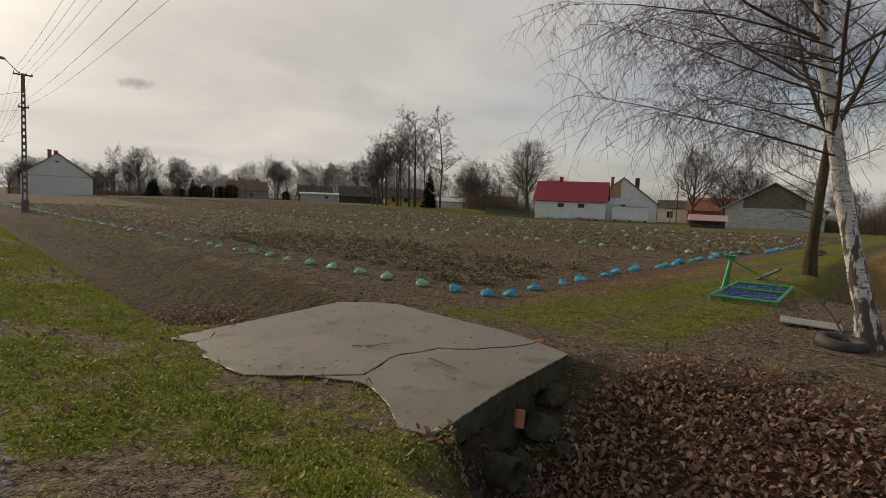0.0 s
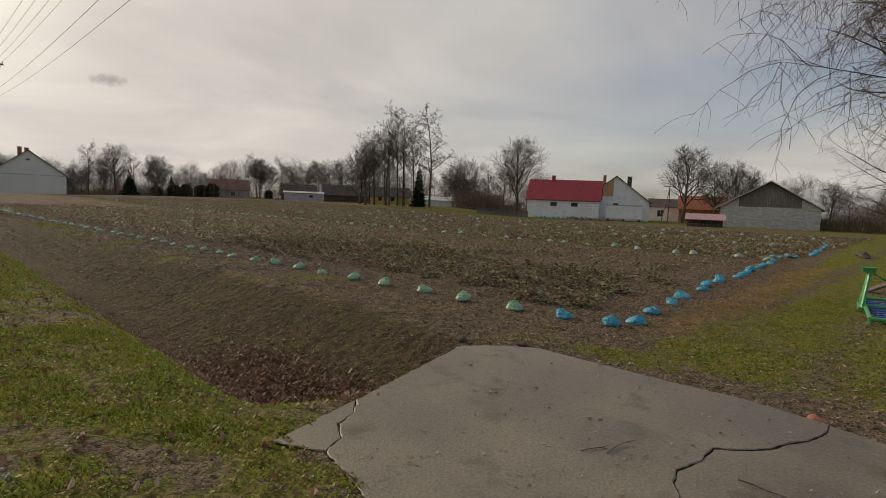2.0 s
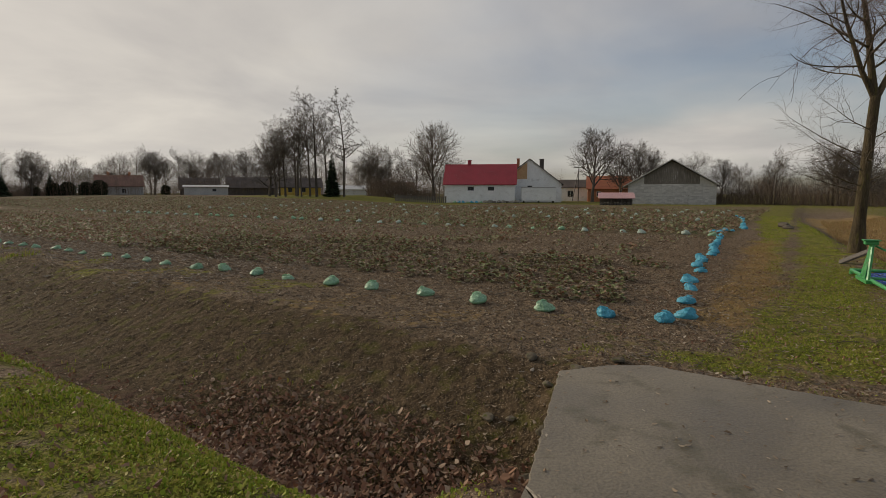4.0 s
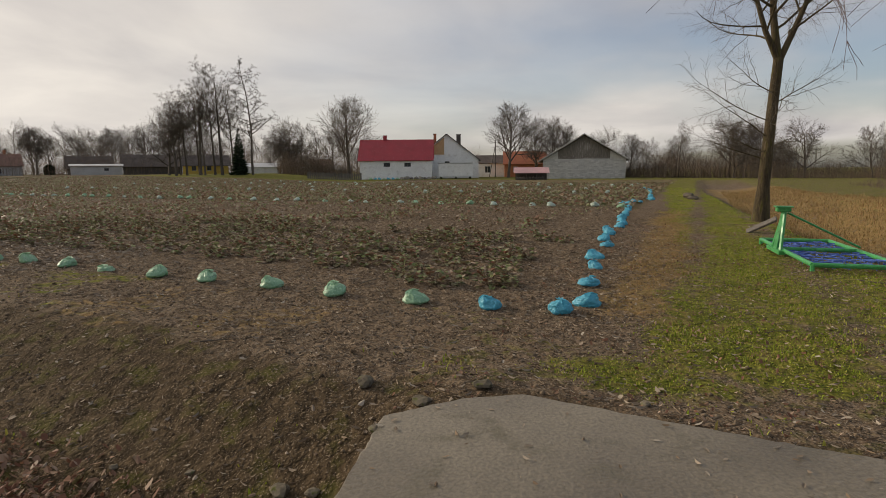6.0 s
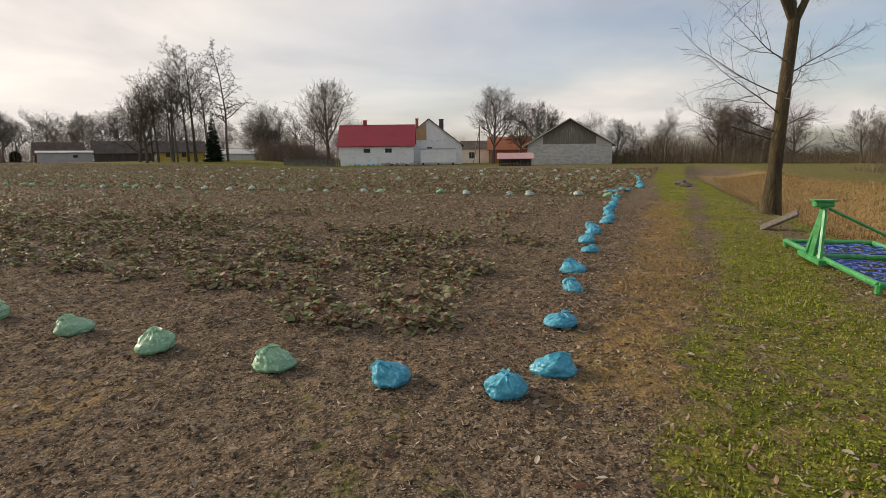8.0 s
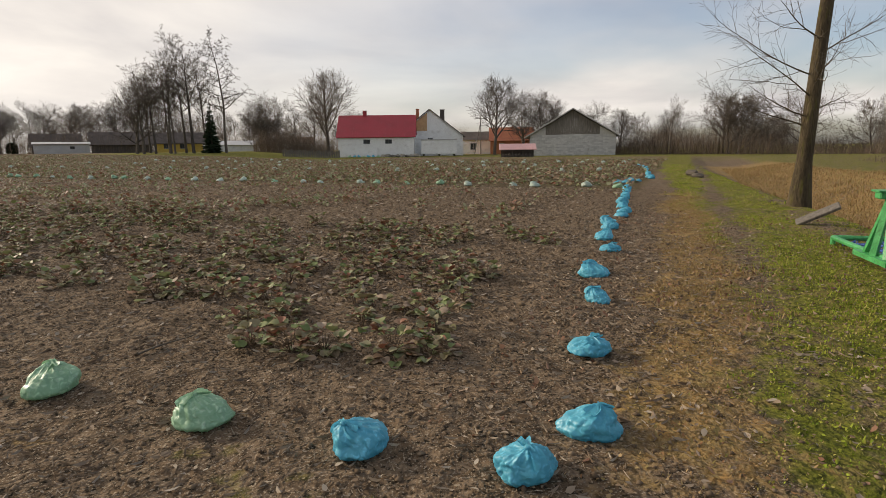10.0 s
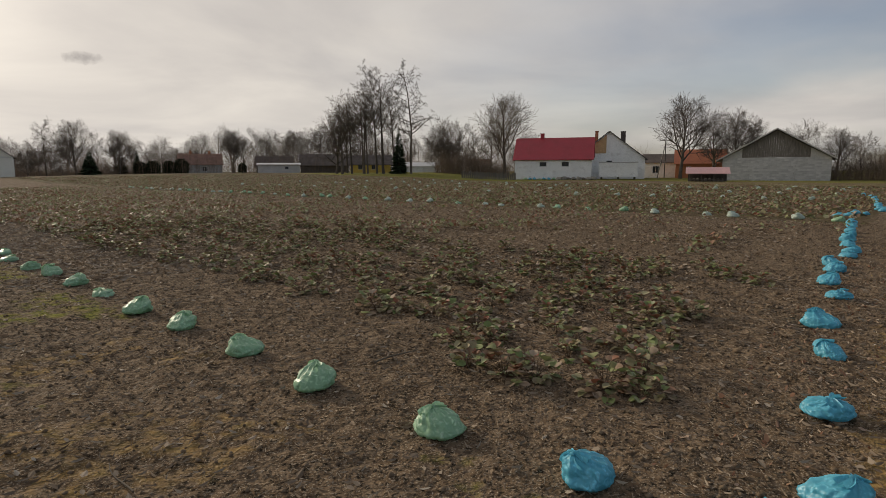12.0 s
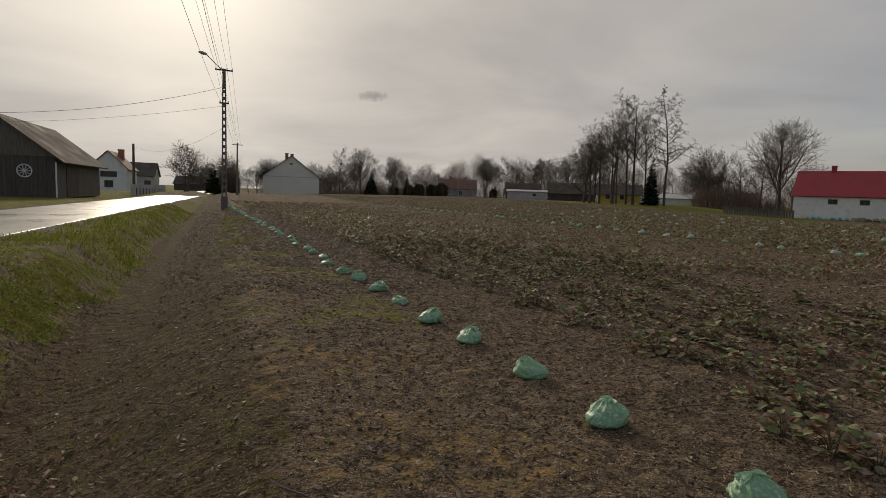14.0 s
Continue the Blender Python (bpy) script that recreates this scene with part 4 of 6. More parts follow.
PLAN = [(-2.30, 5.95), (-2.02, 6.85), (-1.30, 8.92), (-0.8, 9.06), (-0.3, 9.02), (0.35, 8.52), (1.5, 7.62), (1.95, 7.1), (2.33, 6.63), (1.6, 5.07), (1.13, 3.95), (0.90, 4.05), (0.44, 4.92), (-0.2, 5.08), (-0.88, 4.93), (-1.56, 5.38)]


def off_slab(u, v):
    """Nought on the slab, one off it."""
    x, y = to_xy(u, v)
    inside = np.zeros(np.shape(x), bool)
    for (x0, y0), (x1, y1) in zip(PLAN, PLAN[1:] + PLAN[:1]):
        cross = (y0 > y) != (y1 > y)
        inside ^= cross & (x < (x1 - x0) * (y - y0) / (y1 - y0 if y1 != y0 else 1e-9) + x0)
    return 1.0 - inside


def in_ditch(u, v):
    ve, vt, vb, vf = bands(u)
    west = smooth(vb - 0.6, vb - 0.2, v) * smooth(vb + 1.3, vb + 0.5, v) * smooth(4.0, 0.8, u)
    east = smooth(vb - 1.3, vb - 0.6, v) * smooth(vf + 1.6, vf - 0.5, v) * smooth(-6.1, -6.6, u)
    return np.maximum(west, east) * off_slab(u, v)


u, v = strew(165000, -14, 4, -7, 0.5, in_ditch)
vs, fs = leaf_cards(nrng, u, v, 0.02 + 0.075 * nrng.random(len(u)) ** 1.4, nrng.uniform(0.0, 0.06, len(u)), 0.95, 0.52)
sheet("dead_leaves", vs, fs, M_DEAD, "thick drift of brown dead leaves in the ditch", "leaves")
u, v = strew(38000, -9, 18, -5.5, 12, lambda u, v: np.where(v > bands(u)[2] + 0.3, 0.55 + 0.4 * (np.abs(v) < 8), 0.3) * off_slab(u, v) * (0.35 + 0.65 * smooth(14, 4, np.hypot(u, v))))
vs, fs = leaf_cards(nrng, u, v, 0.014 + 0.06 * nrng.random(len(u)) ** 3, nrng.uniform(0.0, 0.012, len(u)), 0.45, 0.5)
sheet("leaf_litter", vs, fs, M_LITTER, "scattered dry leaf scraps on the soil", "leaves")
u, v = strew(30000, 0, 60, 2, 19, lambda u, v: 0.8 + 0 * u)
vs, fs = leaf_cards(nrng, u, v, nrng.uniform(0.05, 0.10, len(u)), nrng.uniform(0.0, 0.02, len(u)), 0.4)
sheet("row_litter", vs, fs, M_LITTER, "withered leaves between the strawberry rows", "leaves")


u, v = strew(1500, -6.6, -1.4, -7.0, -2.6, lambda u, v: (1 - off_slab(u, v)) * 0.35)
vs, fs = leaf_cards(nrng, u, v, nrng.uniform(0.012, 0.06, len(u)), 0.0 * u, 0.15, 0.4)
vs[:, 2] += np.repeat(0.204 - height(u, v), 6)
sheet("slab_crumbs", vs, fs, M_LITTER, "crumbs of leaf and dirt on the concrete", "leaves")


def clods(name, n, ulo, uhi, vlo, vhi, keep, slo, shi, mat, label):
    """Loose lumps: squashed irregular octahedra half sunk in the ground."""
    u, v = strew(n, ulo, uhi, vlo, vhi, keep)
    m = len(u)
    x, y = to_xy(u, v)
    s = slo + (shi - slo) * nrng.random(m) ** 3
    c = np.stack([x, y, height(u, v) + s * 0.15], -1)
    dirs = np.array([(1, 0, 0), (0, 1, 0), (-1, 0, 0), (0, -1, 0), (0.2, 0.1, 0.8), (0, 0, -0.6)], float)
    a = nrng.uniform(0, 6.283, m)
    rot = np.stack([np.stack([np.cos(a), -np.sin(a), 0 * a], -1), np.stack([np.sin(a), np.cos(a), 0 * a], -1), np.stack([0 * a, 0 * a, 1 + 0 * a], -1)], 1)
    q = np.einsum("nij,kj->nki", rot, dirs) * nrng.uniform(0.6, 1.35, (m, 6, 1)) * s[:, None, None] + c[:, None, :]
    i = np.arange(m)[:, None] * 6
    fs = np.concatenate([i + t for t in ([0, 1, 4], [1, 2, 4], [2, 3, 4], [3, 0, 4], [1, 0, 5], [2, 1, 5], [3, 2, 5], [0, 3, 5])], 0)
    ob = sheet(name, q.reshape(-1, 3), fs, mat, label, "soil")
    ob.data.polygons.foreach_set("use_smooth", [True] * len(ob.data.polygons))
    return ob


def bare(u, v):
    z = zones(u, v)
    return (v > bands(u)[2] + 0.2) * (1 - np.clip(z["grass"] * 1.1, 0, 0.93)) * (1 - 0.7 * z["mould"]) * (1 - 0.85 * z["damp"]) * off_slab(u, v)


clods("soil_clods", 80000, -7, 20, -5, 8, lambda u, v: bare(u, v) * smooth(19, 3, np.hypot(u, v)), 0.005, 0.024, M_CLOD, "crumbly brown soil clods on the field edge")
clods("far_clods", 30000, -2, 40, 2, 19, lambda u, v: bare(u, v) * smooth(42, 8, u) * smooth(1, 6, v), 0.012, 0.04, M_CLOD, "crumbly soil clods between the strawberry rows")
u, v = strew(80000, -8, 18, -5, 8, lambda u, v: 0.85 * bare(u, v) * (0.25 + 0.75 * smooth(11, 3, np.hypot(u, v))))
vs, fs = leaf_cards(nrng, u, v, nrng.uniform(0.02, 0.09, len(u)), nrng.uniform(0.0, 0.008, len(u)), 0.2, 0.06)
sheet("straw_bits", vs, fs, M_LITTER, "bits of straw and dry stalks on the soil", "straw")

u, v = strew(45000, 7, 48, -3.5, 3, lambda u, v: 0.9 * bare(u, v) * (1 - smooth(20, 50, u) * 0.6))
vs, fs = leaf_cards(nrng, u, v, nrng.uniform(0.05, 0.15, len(u)), nrng.uniform(0.0, 0.015, len(u)), 0.3, 0.22)
sheet("far_straw", vs, fs, M_LITTER, "straw and leaf scraps along the field edge", "straw")


def blades(n, ulo, uhi, vlo, vhi, keep, hlo, hhi, name, mat, label, lean=0.6, wide=0.006):
    u, v = strew(n, ulo, uhi, vlo, vhi, keep)
    # draw the blades together into tufts
    u, v = u + 0.05 * fbm(u * 6, v * 6), v + 0.05 * fbm(u * 6 + 9, v * 6)
    m = len(u)
    x, y = to_xy(u, v)
    z = height(u, v)
    tuft = 0.6 + 0.9 * smooth(-0.2, 0.5, fbm(u * 2.2, v * 2.2))
    h, a, l, w = nrng.uniform(hlo, hhi, m) * tuft, nrng.uniform(0, 2 * np.pi, m), nrng.uniform(0.1, lean, m), wide * nrng.uniform(0.6, 1.3, m)
    base = np.stack([x, y, z - 0.005], -1)
    s = np.stack([np.cos(a), np.sin(a), 0 * a], -1) * w[:, None]
    tip = np.stack([np.sin(a) * l * h, -np.cos(a) * l * h, h * np.sqrt(np.maximum(0.1, 1 - l * l * 0.7))], -1)
    mid = tip * 0.55 + np.array([0, 0, 0.12]) * h[:, None]
    q = np.stack([base - s, base + s, base + mid + s * 0.7, base + mid - s * 0.7, base + tip], 1).reshape(-1, 3)
    i = np.arange(m)[:, None] * 5
    fs = np.concatenate([i + [0, 1, 2], i + [0, 2, 3], i + [3, 2, 4]], 0)
    return sheet(name, q, fs, mat, label, "grass")


def zone_of(name, power=1.0, lo=0.28, hi=0.75):
    return lambda u, v: smooth(lo, hi, zones(u, v)[name] + 0.35 * fbm(u * 1.7, v * 1.7)) ** power * off_slab(u, v)


blades(170000, -9, 13, -8.6, -4.0, zone_of("grass", lo=0.38, hi=0.85), 0.012, 0.045, "verge_grass", M_GRASS, "short mossy green grass on the roadside verge")
blades(60000, 13, 45, -7.5, 0, zone_of("grass"), 0.05, 0.12, "far_verge_grass", M_GRASS, "green grass on the verge along the road", wide=0.012)
blades(120000, -8, -1.2, -3, 14, zone_of("grass", lo=0.35, hi=1.0), 0.010, 0.038, "track_grass", M_GRASS, "short trodden grass on the field track")
blades(50000, -8, -0.5, 14, 46, zone_of("grass", lo=0.35, hi=1.0), 0.02, 0.05, "far_track_grass", M_GRASS, "short grass on the far part of the track", wide=0.014)
blades(26000, -4, -1.2, -1, 20, zone_of("dry", lo=0.3, hi=0.8), 0.012, 0.05, "dry_strip_grass", M_DRY, "strip of withered orange grass beside the bags", lean=0.95)
blades(90000, -18, -5, 7.5, 45, zone_of("dry", lo=0.2, hi=0.5), 0.05, 0.19, "bank_grass", M_DRY, "tall straw-coloured dead grass on the ditch bank", lean=0.95, wide=0.010)
blades(9000, -6, 8, -6, -2, lambda u, v: 0.3 * smooth(0.1, 0.5, fbm(u * 1.5, v * 1.5)) * off_slab(u, v), 0.02, 0.07, "ditch_weeds", M_GRASS, "sparse green weeds on the bare ditch bank", wide=0.009)


def cover(n, ulo, uhi, vlo, vhi, keep, slo, shi, name, mat, label, rise=0.03):
    """A low mat of small leaves: moss, clover and rosettes between the blades."""
    u, v = strew(n, ulo, uhi, vlo, vhi, keep)
    lump = smooth(-0.25, 0.45, fbm(u * 3.1, v * 3.1))
    vs, fs = leaf_cards(nrng, u, v, nrng.uniform(slo, shi, len(u)), nrng.uniform(0.0, 1.0, len(u)) * rise * (0.2 + lump), 1.0, 0.55)
    return sheet(name, vs, fs, mat, label, "grass")


cover(150000, -9, 11, -8.6, -4.0, zone_of("grass", lo=0.34, hi=0.8), 0.014, 0.042, "verge_moss", M_GRASS, "mossy clumps and clover among the verge grass", 0.035)
cover(90000, -7, -1.5, -3, 9, zone_of("grass", lo=0.35, hi=0.95), 0.009, 0.026, "track_clover", M_GRASS, "mossy clover clumps on the field track", 0.022)
cover(14000, -7, -1.2, -3, 12, lambda u, v: 0.5 * off_slab(u, v) * smooth(-0.35, 0.4, fbm(u * 1.3, v * 1.3)), 0.015, 0.055, "track_leaves", M_DEAD, "brown dead leaves scattered over the track", 0.01)
cover(9000, -9, 12, -8.6, -4.4, lambda u, v: 0.5 * off_slab(u, v), 0.02, 0.08, "verge_leaves", M_DEAD, "dead leaves scattered over the grass verge", 0.02)
cover(40000, -3.6, -1.4, -0.8, 16, zone_of("dry", lo=0.25, hi=0.7), 0.01, 0.03, "dry_strip_leaves", M_DRY, "withered orange leaves beside the blue bags", 0.02)
clods("road_gravel", 26000, -10, 9, -9.6, -6.2, lambda u, v: smooth(0.3, 0.6, zones(u, v)["gravel"] + 0.25 * fbm(u * 2, v * 2)), 0.006, 0.034, M_STONE, "grey gravel along the edge of the asphalt")


# ---- trees ----
def grow(seed, height_m, radius, levels, lean=(0, 0), crown_from=0.3, spread_deg=45, droop=0.0, kids=(9, 7, 6), shrink=0.55, wiggle=0.10, up=0.12, fork=None, top=0.12, fine=0.0022, steps=(10, 7, 5, 4, 4)):
    """A bare tree as paths of (point, radius) by level: stem, limbs, branches, twigs."""
    rng = random.Random(seed)
    out = [[] for _ in range(levels + 1)]

    def shoot(p, d, length, r, level):
        n = steps[min(level, 4)]
        path, q, d = [(p.copy(), r)], p.copy(), d.copy()
        for i in range(n):
            jit = Vector((rng.gauss(0, 1), rng.gauss(0, 1), rng.gauss(0, 0.6))) * wiggle * (0.35 if level == 0 else 1.0)
            pull = Vector((0, 0, up if level < 3 else up * 0.3)) - Vector((0, 0, droop * (0, 0.15, 0.7, 1.7, 2.2)[min(level, 4)] * (i + 1) / n))
            d = (d + jit + pull * (0.35 if level == 0 else 1.0)).normalized()
            q = q + d * (length / n)
            t = (i + 1) / n
            path.append((q.copy(), max(fine, r * (1 - t * (1 - top)) if level == 0 else r * (1 - 0.8 * t))))
        out[level].append(path)
        if level >= levels:
            return
        count = kids[min(level, len(kids) - 1)]
        lo = crown_from if level == 0 else 0.18
        for k in range(count):
            t = lo + (1 - lo) * (k + rng.uniform(0.1, 0.9)) / count
            f = t * n
            i = min(n - 1, int(f))
            pt = path[i][0].lerp(path[i + 1][0], f - i)
            rr = path[i][1] * (1 - (f - i)) + path[i + 1][1] * (f - i)
            axis = (path[i + 1][0] - path[i][0]).normalized()
            az = 2.4 * k + rng.uniform(-0.6, 0.6) + level
            side = (axis.orthogonal().normalized().cross(axis) * math.sin(az) + axis.orthogonal().normalized() * math.cos(az)).normalized()
            ang = radians(spread_deg * rng.uniform(0.7, 1.2))
            dd = axis * math.cos(ang) + side * math.sin(ang)
            ln = length * shrink * rng.uniform(0.7, 1.15) * (1.15 - 0.65 * t if level == 0 else 1.0 - 0.35 * t)
            shoot(pt, dd, ln, min(rr * 0.62, r * 0.5), level + 1)

    if fork is None:
        shoot(Vector((0, 0, -0.15)), Vector((lean[0], lean[1], 1)).normalized(), height_m, radius, 0)
    else:
        at, arms = fork
        stem, q = [], Vector((0, 0, -0.2))
        for i in range(9):
            t = i / 8
            stem.append((Vector((lean[0] * t ** 1.5, lean[1] * t ** 1.5, -0.2 + (at + 0.2) * t)), radius * (1.45 - 0.55 * min(1, t * 4) - 0.2 * t)))
        out[0].append(stem)
        for dx, dy, ln, rk in arms:
            shoot(stem[-1][0] - Vector((0, 0, 0.12)), Vector((dx, dy, 1)).normalized(), ln, radius * rk, 0)
    return out


def tree_meshes(paths, name_bits, mats, sides=(9, 5, 4, 3, 3)):
    got = []
    for level, (bit, mat) in enumerate(zip(name_bits, mats)):
        vs, fs, here = [], [], paths[level:] if level == len(name_bits) - 1 else [paths[level]]
        for k, some in enumerate(here):
            a, b = tubes(some, sides[min(level + k, 4)])
            o = len(vs)
            vs += a
            fs += [tuple(i + o for i in f) for f in b]
        got.append((bit, mesh_of(bit, vs, fs, mat, True)))
    return got


def put_tree(name, meshes, label, m, group=""):
    ob = thing(name, label, "tree", group, m=m)
    for bit, me in meshes:
        part(bit, me, None, ob)
    return ob


BITS = ("trunk", "crown")


def near_tree(name, paths, mats, label, m):
    """A close tree: the stem, every limb by itself, and the fine crown."""
    ob = thing(name, label, "tree", m=m)
    for path in paths[0]:
        part("trunk", mesh_of("trunk", *tubes([path], 12), mats[0], True), None, ob)
    for path in paths[1]:
        part("limb", mesh_of("limb", *tubes([path], 6), mats[1], True), None, ob)
    vs, fs = tubes(paths[2], 4)
    a, b = tubes([p for some in paths[3:] for p in some], 3)
    fs += [tuple(i + len(vs) for i in f) for f in b]
    part("crown", mesh_of("crown", vs + a, fs, mats[2], True), None, ob)
    return ob


# the forked tree beside the track
ash = grow(4, 0, 0.18, 3, lean=(0.30, 0.1), fork=(4.45, [(-0.50, 0.05, 4.6, 0.46), (-0.06, 0.05, 6.0, 0.6), (0.50, -0.05, 5.2, 0.5)]), crown_from=0.12, spread_deg=62, kids=(17, 12, 11), shrink=0.50, wiggle=0.17, up=0.05, droop=0.12, top=0.12)
ash = [[[(q, r * k) for q, r in path] for path in some] for some, k in zip(ash, (1.0, 0.7, 0.45, 0.4))]
for z, az, ln in [(1.7, 2.7, 2.3), (2.3, 3.3, 2.6), (2.75, 2.9, 2.8), (2.0, 0.2, 1.8), (3.2, 0.05, 2.6), (3.5, 3.6, 2.6), (1.55, 0.5, 1.4), (2.6, 3.9, 2.2), (1.9, 3.0, 1.9)]:
    p = Vector((0.3 * (z / 4.45) ** 1.5, 0.1 * (z / 4.45) ** 1.5, z))
    extra = grow(int(z * 100), ln, 0.019, 2, crown_from=0.15, spread_deg=42, kids=(11, 7), shrink=0.45, wiggle=0.14, up=0.02)
    tilt = Matrix.Translation(p) @ Euler((0, 0, az)).to_matrix().to_4x4() @ Euler((0, radians(68), 0)).to_matrix().to_4x4()
    for level, some in enumerate(extra):
        for path in some:
            ash[min(3, level + 1)].append([(tilt @ q, r) for q, r in path])
tx, ty = 11.75, 21.1
near_tree("bare_tree", ash, (M_BARK, M_BARK, M_TWIG), "tall bare forked tree with grey-brown bark beside the track", pose(tx, ty, float(lie(*to_uv(tx, ty)))) @ Matrix.Diagonal((1.13, 1.13, 1.13, 1)))

# the birch: a leaning white stem and long hanging twigs
birch = grow(9, 11.5, 0.165, 3, lean=(-0.15, 0.06), crown_from=0.24, spread_deg=62, droop=0.17, kids=(17, 12, 9), shrink=0.42, wiggle=0.10, up=0.08)
birch = [[[(q, r * k) for q, r in path] for path in some] for some, k in zip(birch, (1.0, 0.5, 0.36, 0.36))]
rng = random.Random(31)
for z, ang, ln, rise in [(2.95, 175, 4.4, 0.30), (3.9, 186, 4.0, 0.32), (4.7, 168, 4.6, 0.42), (3.3, 205, 3.2, 0.3), (5.4, 192, 4.4, 0.55), (4.3, 150, 3.6, 0.42), (3.6, 20, 3.0, 0.3), (5.0, 215, 3.6, 0.5), (4.5, 110, 4.0, 0.5), (5.5, 130, 4.3, 0.6), (6.2, 95, 4.0, 0.6), (6.0, 170, 4.6, 0.7), (6.8, 150, 4.4, 0.8), (5.2, 75, 3.6, 0.5), (6.4, 190, 4.8, 0.8), (7.2, 175, 4.4, 0.9)]:
    a = radians(ang)
    extra = grow(int(ang * 7 + z * 10), ln, 0.021, 2, crown_from=0.12, spread_deg=52, droop=0.42, kids=(20, 11), shrink=0.36, wiggle=0.10, up=-0.02)
    turn = Vector((math.cos(a), math.sin(a), rise)).to_track_quat("Z", "Y").to_matrix().to_4x4()
    # hanging twigs hang in the world, so only the main shoot is turned
    main = [(turn @ q, r) for q, r in extra[0][0]]
    base = Vector((-0.15 * z, 0.06 * z, z))
    birch[1].append([(q + base - Vector((0, 0, 0.12 * (q.length / ln) ** 2 * ln)), r) for q, r in main])
    n = len(main) - 1
    for k in range(58):
        t = rng.uniform(0.12, 1.0) * n
        i = min(n - 1, int(t))
        p = birch[1][-1][i][0].lerp(birch[1][-1][i + 1][0], t - i)
        d = Vector((math.cos(a + rng.uniform(-1.9, 1.9)), math.sin(a + rng.uniform(-1.9, 1.9)), rng.uniform(-0.5, 0.8)))
        path, q, L = [(p.copy(), 0.005)], p.copy(), rng.uniform(0.7, 1.9)
        for s in range(7):
            d = (d + Vector((rng.gauss(0, 0.24), rng.gauss(0, 0.24), -0.13 + rng.gauss(0, 0.12)))).normalized()
            q = q + d * L / 7
            path.append((q.copy(), 0.0046 * (1 - 0.7 * (s + 1) / 7)))
        birch[2].append(path)
        for _ in range(7):
            j = rng.randrange(1, 7)
            p2, d2 = path[j][0], Vector((rng.uniform(-0.8, 0.8), rng.uniform(-0.8, 0.8), rng.uniform(-0.6, 0.3)))
            tw, q2, L2 = [(p2.copy(), 0.0035)], p2.copy(), rng.uniform(0.25, 0.75)
            for s in range(4):
                d2 = (d2 + Vector((rng.gauss(0, 0.2), rng.gauss(0, 0.2), -0.25))).normalized()
                q2 = q2 + d2 * L2 / 4
                tw.append((q2.copy(), 0.0022))
            birch[3].append(tw)
# the foot stands upright and flares before the stem leans away
stem = []
for k in range(41):
    f = k / 4
    i = min(9, int(f))
    (qa, ra), (qb, rb) = birch[0][0][i], birch[0][0][i + 1]
    q, r = qa.lerp(qb, f - i), ra + (rb - ra) * (f - i)
    knobs = 1 + 0.09 * noise.noise(q * 2.3) + 0.05 * noise.noise(q * 6.1)
    stem.append((q + Vector((0.22 * math.exp(-(q.z / 2.3) ** 2), -0.1 * math.exp(-(q.z / 2.3) ** 2), 0)), r * 0.92 * knobs * (1 + 0.55 * math.exp(-max(q.z, 0) / 0.28))))
birch[0][0] = stem
bx, by = 6.95, 9.35
near_tree("birch_tree", birch, (M_BIRCH, M_BTWIG, M_BTWIG), "leaning white-barked birch with hanging bare twigs", pose(bx, by, at_ground(bx, by)))

# far trees: a few kinds, repeated
FAR = {"fine": 0.015, "levels": 3, "steps": (9, 5, 3, 2)}
KINDS = {
    "round": tree_meshes(grow(seed=51, height_m=10, radius=0.30, crown_from=0.26, spread_deg=46, kids=(17, 11, 9), shrink=0.66, up=0.10, top=0.2, **FAR), BITS, (M_FAR,) * 2),
    "slim": tree_meshes(grow(seed=52, height_m=14.5, radius=0.22, lean=(0.03, 0), crown_from=0.42, spread_deg=54, kids=(17, 10, 9), shrink=0.44, up=0.075, top=0.15, wiggle=0.12, **FAR), BITS, (M_FAR,) * 2),
    "wide": tree_meshes(grow(seed=53, height_m=8.5, radius=0.26, crown_from=0.18, spread_deg=52, kids=(15, 10, 8), shrink=0.68, up=0.08, wiggle=0.14, top=0.2, **FAR), BITS, (M_FAR,) * 2),
    "layered": tree_meshes(grow(seed=54, height_m=18, radius=0.2, crown_from=0.33, spread_deg=74, kids=(32, 11, 9), shrink=0.29, up=0.03, **FAR), BITS, (M_FAR,) * 2),
    "scrub": tree_meshes(grow(seed=55, height_m=5, radius=0.10, crown_from=0.05, spread_deg=48, kids=(14, 9, 6), shrink=0.66, up=0.07, wiggle=0.15, **FAR), BITS, (M_FAR,) * 2),
}
trng = random.Random(61)


def far_tree(kind, x, y, tall, label="bare deciduous tree at the far edge of the fields", group="bare trees round the field", thin=1.0):
    base = {"round": 14, "slim": 17, "wide": 11, "layered": 18, "scrub": 6}[kind]
    s = tall / base
    return put_tree("bare_tree", KINDS[kind], label, pose(x, y, float(lie(*to_uv(x, y))), 0, 0, trng.uniform(0, 360)) @ Matrix.Diagonal((s * thin, s * thin, s, 1)), group)


# the grove, the two lone ashes, the belts
for kind, x, y, tall, thin in [("slim", -23.5, 126.5, 20.5, 1.0), ("layered", -17.8, 128, 20.2, 1.0), ("slim", -27.5, 126, 17.5, 1.0), ("slim", -25.4, 129, 18.5, 0.9), ("slim", -30.0, 125.5, 15.5, 1.0), ("round", -31.8, 124.5, 14.5, 0.8), ("slim", -28.8, 131, 16, 1.0), ("slim", -22.0, 131, 17, 0.9), ("wide", -34.0, 128, 11, 1.0), ("slim", -26.4, 124.5, 16, 0.8), ("slim", -33, 133, 14, 1)]:
    far_tree(kind, x, y, tall * 1.08, "tall bare tree in the grove by the lawn", "grove trees", thin * 1.15)
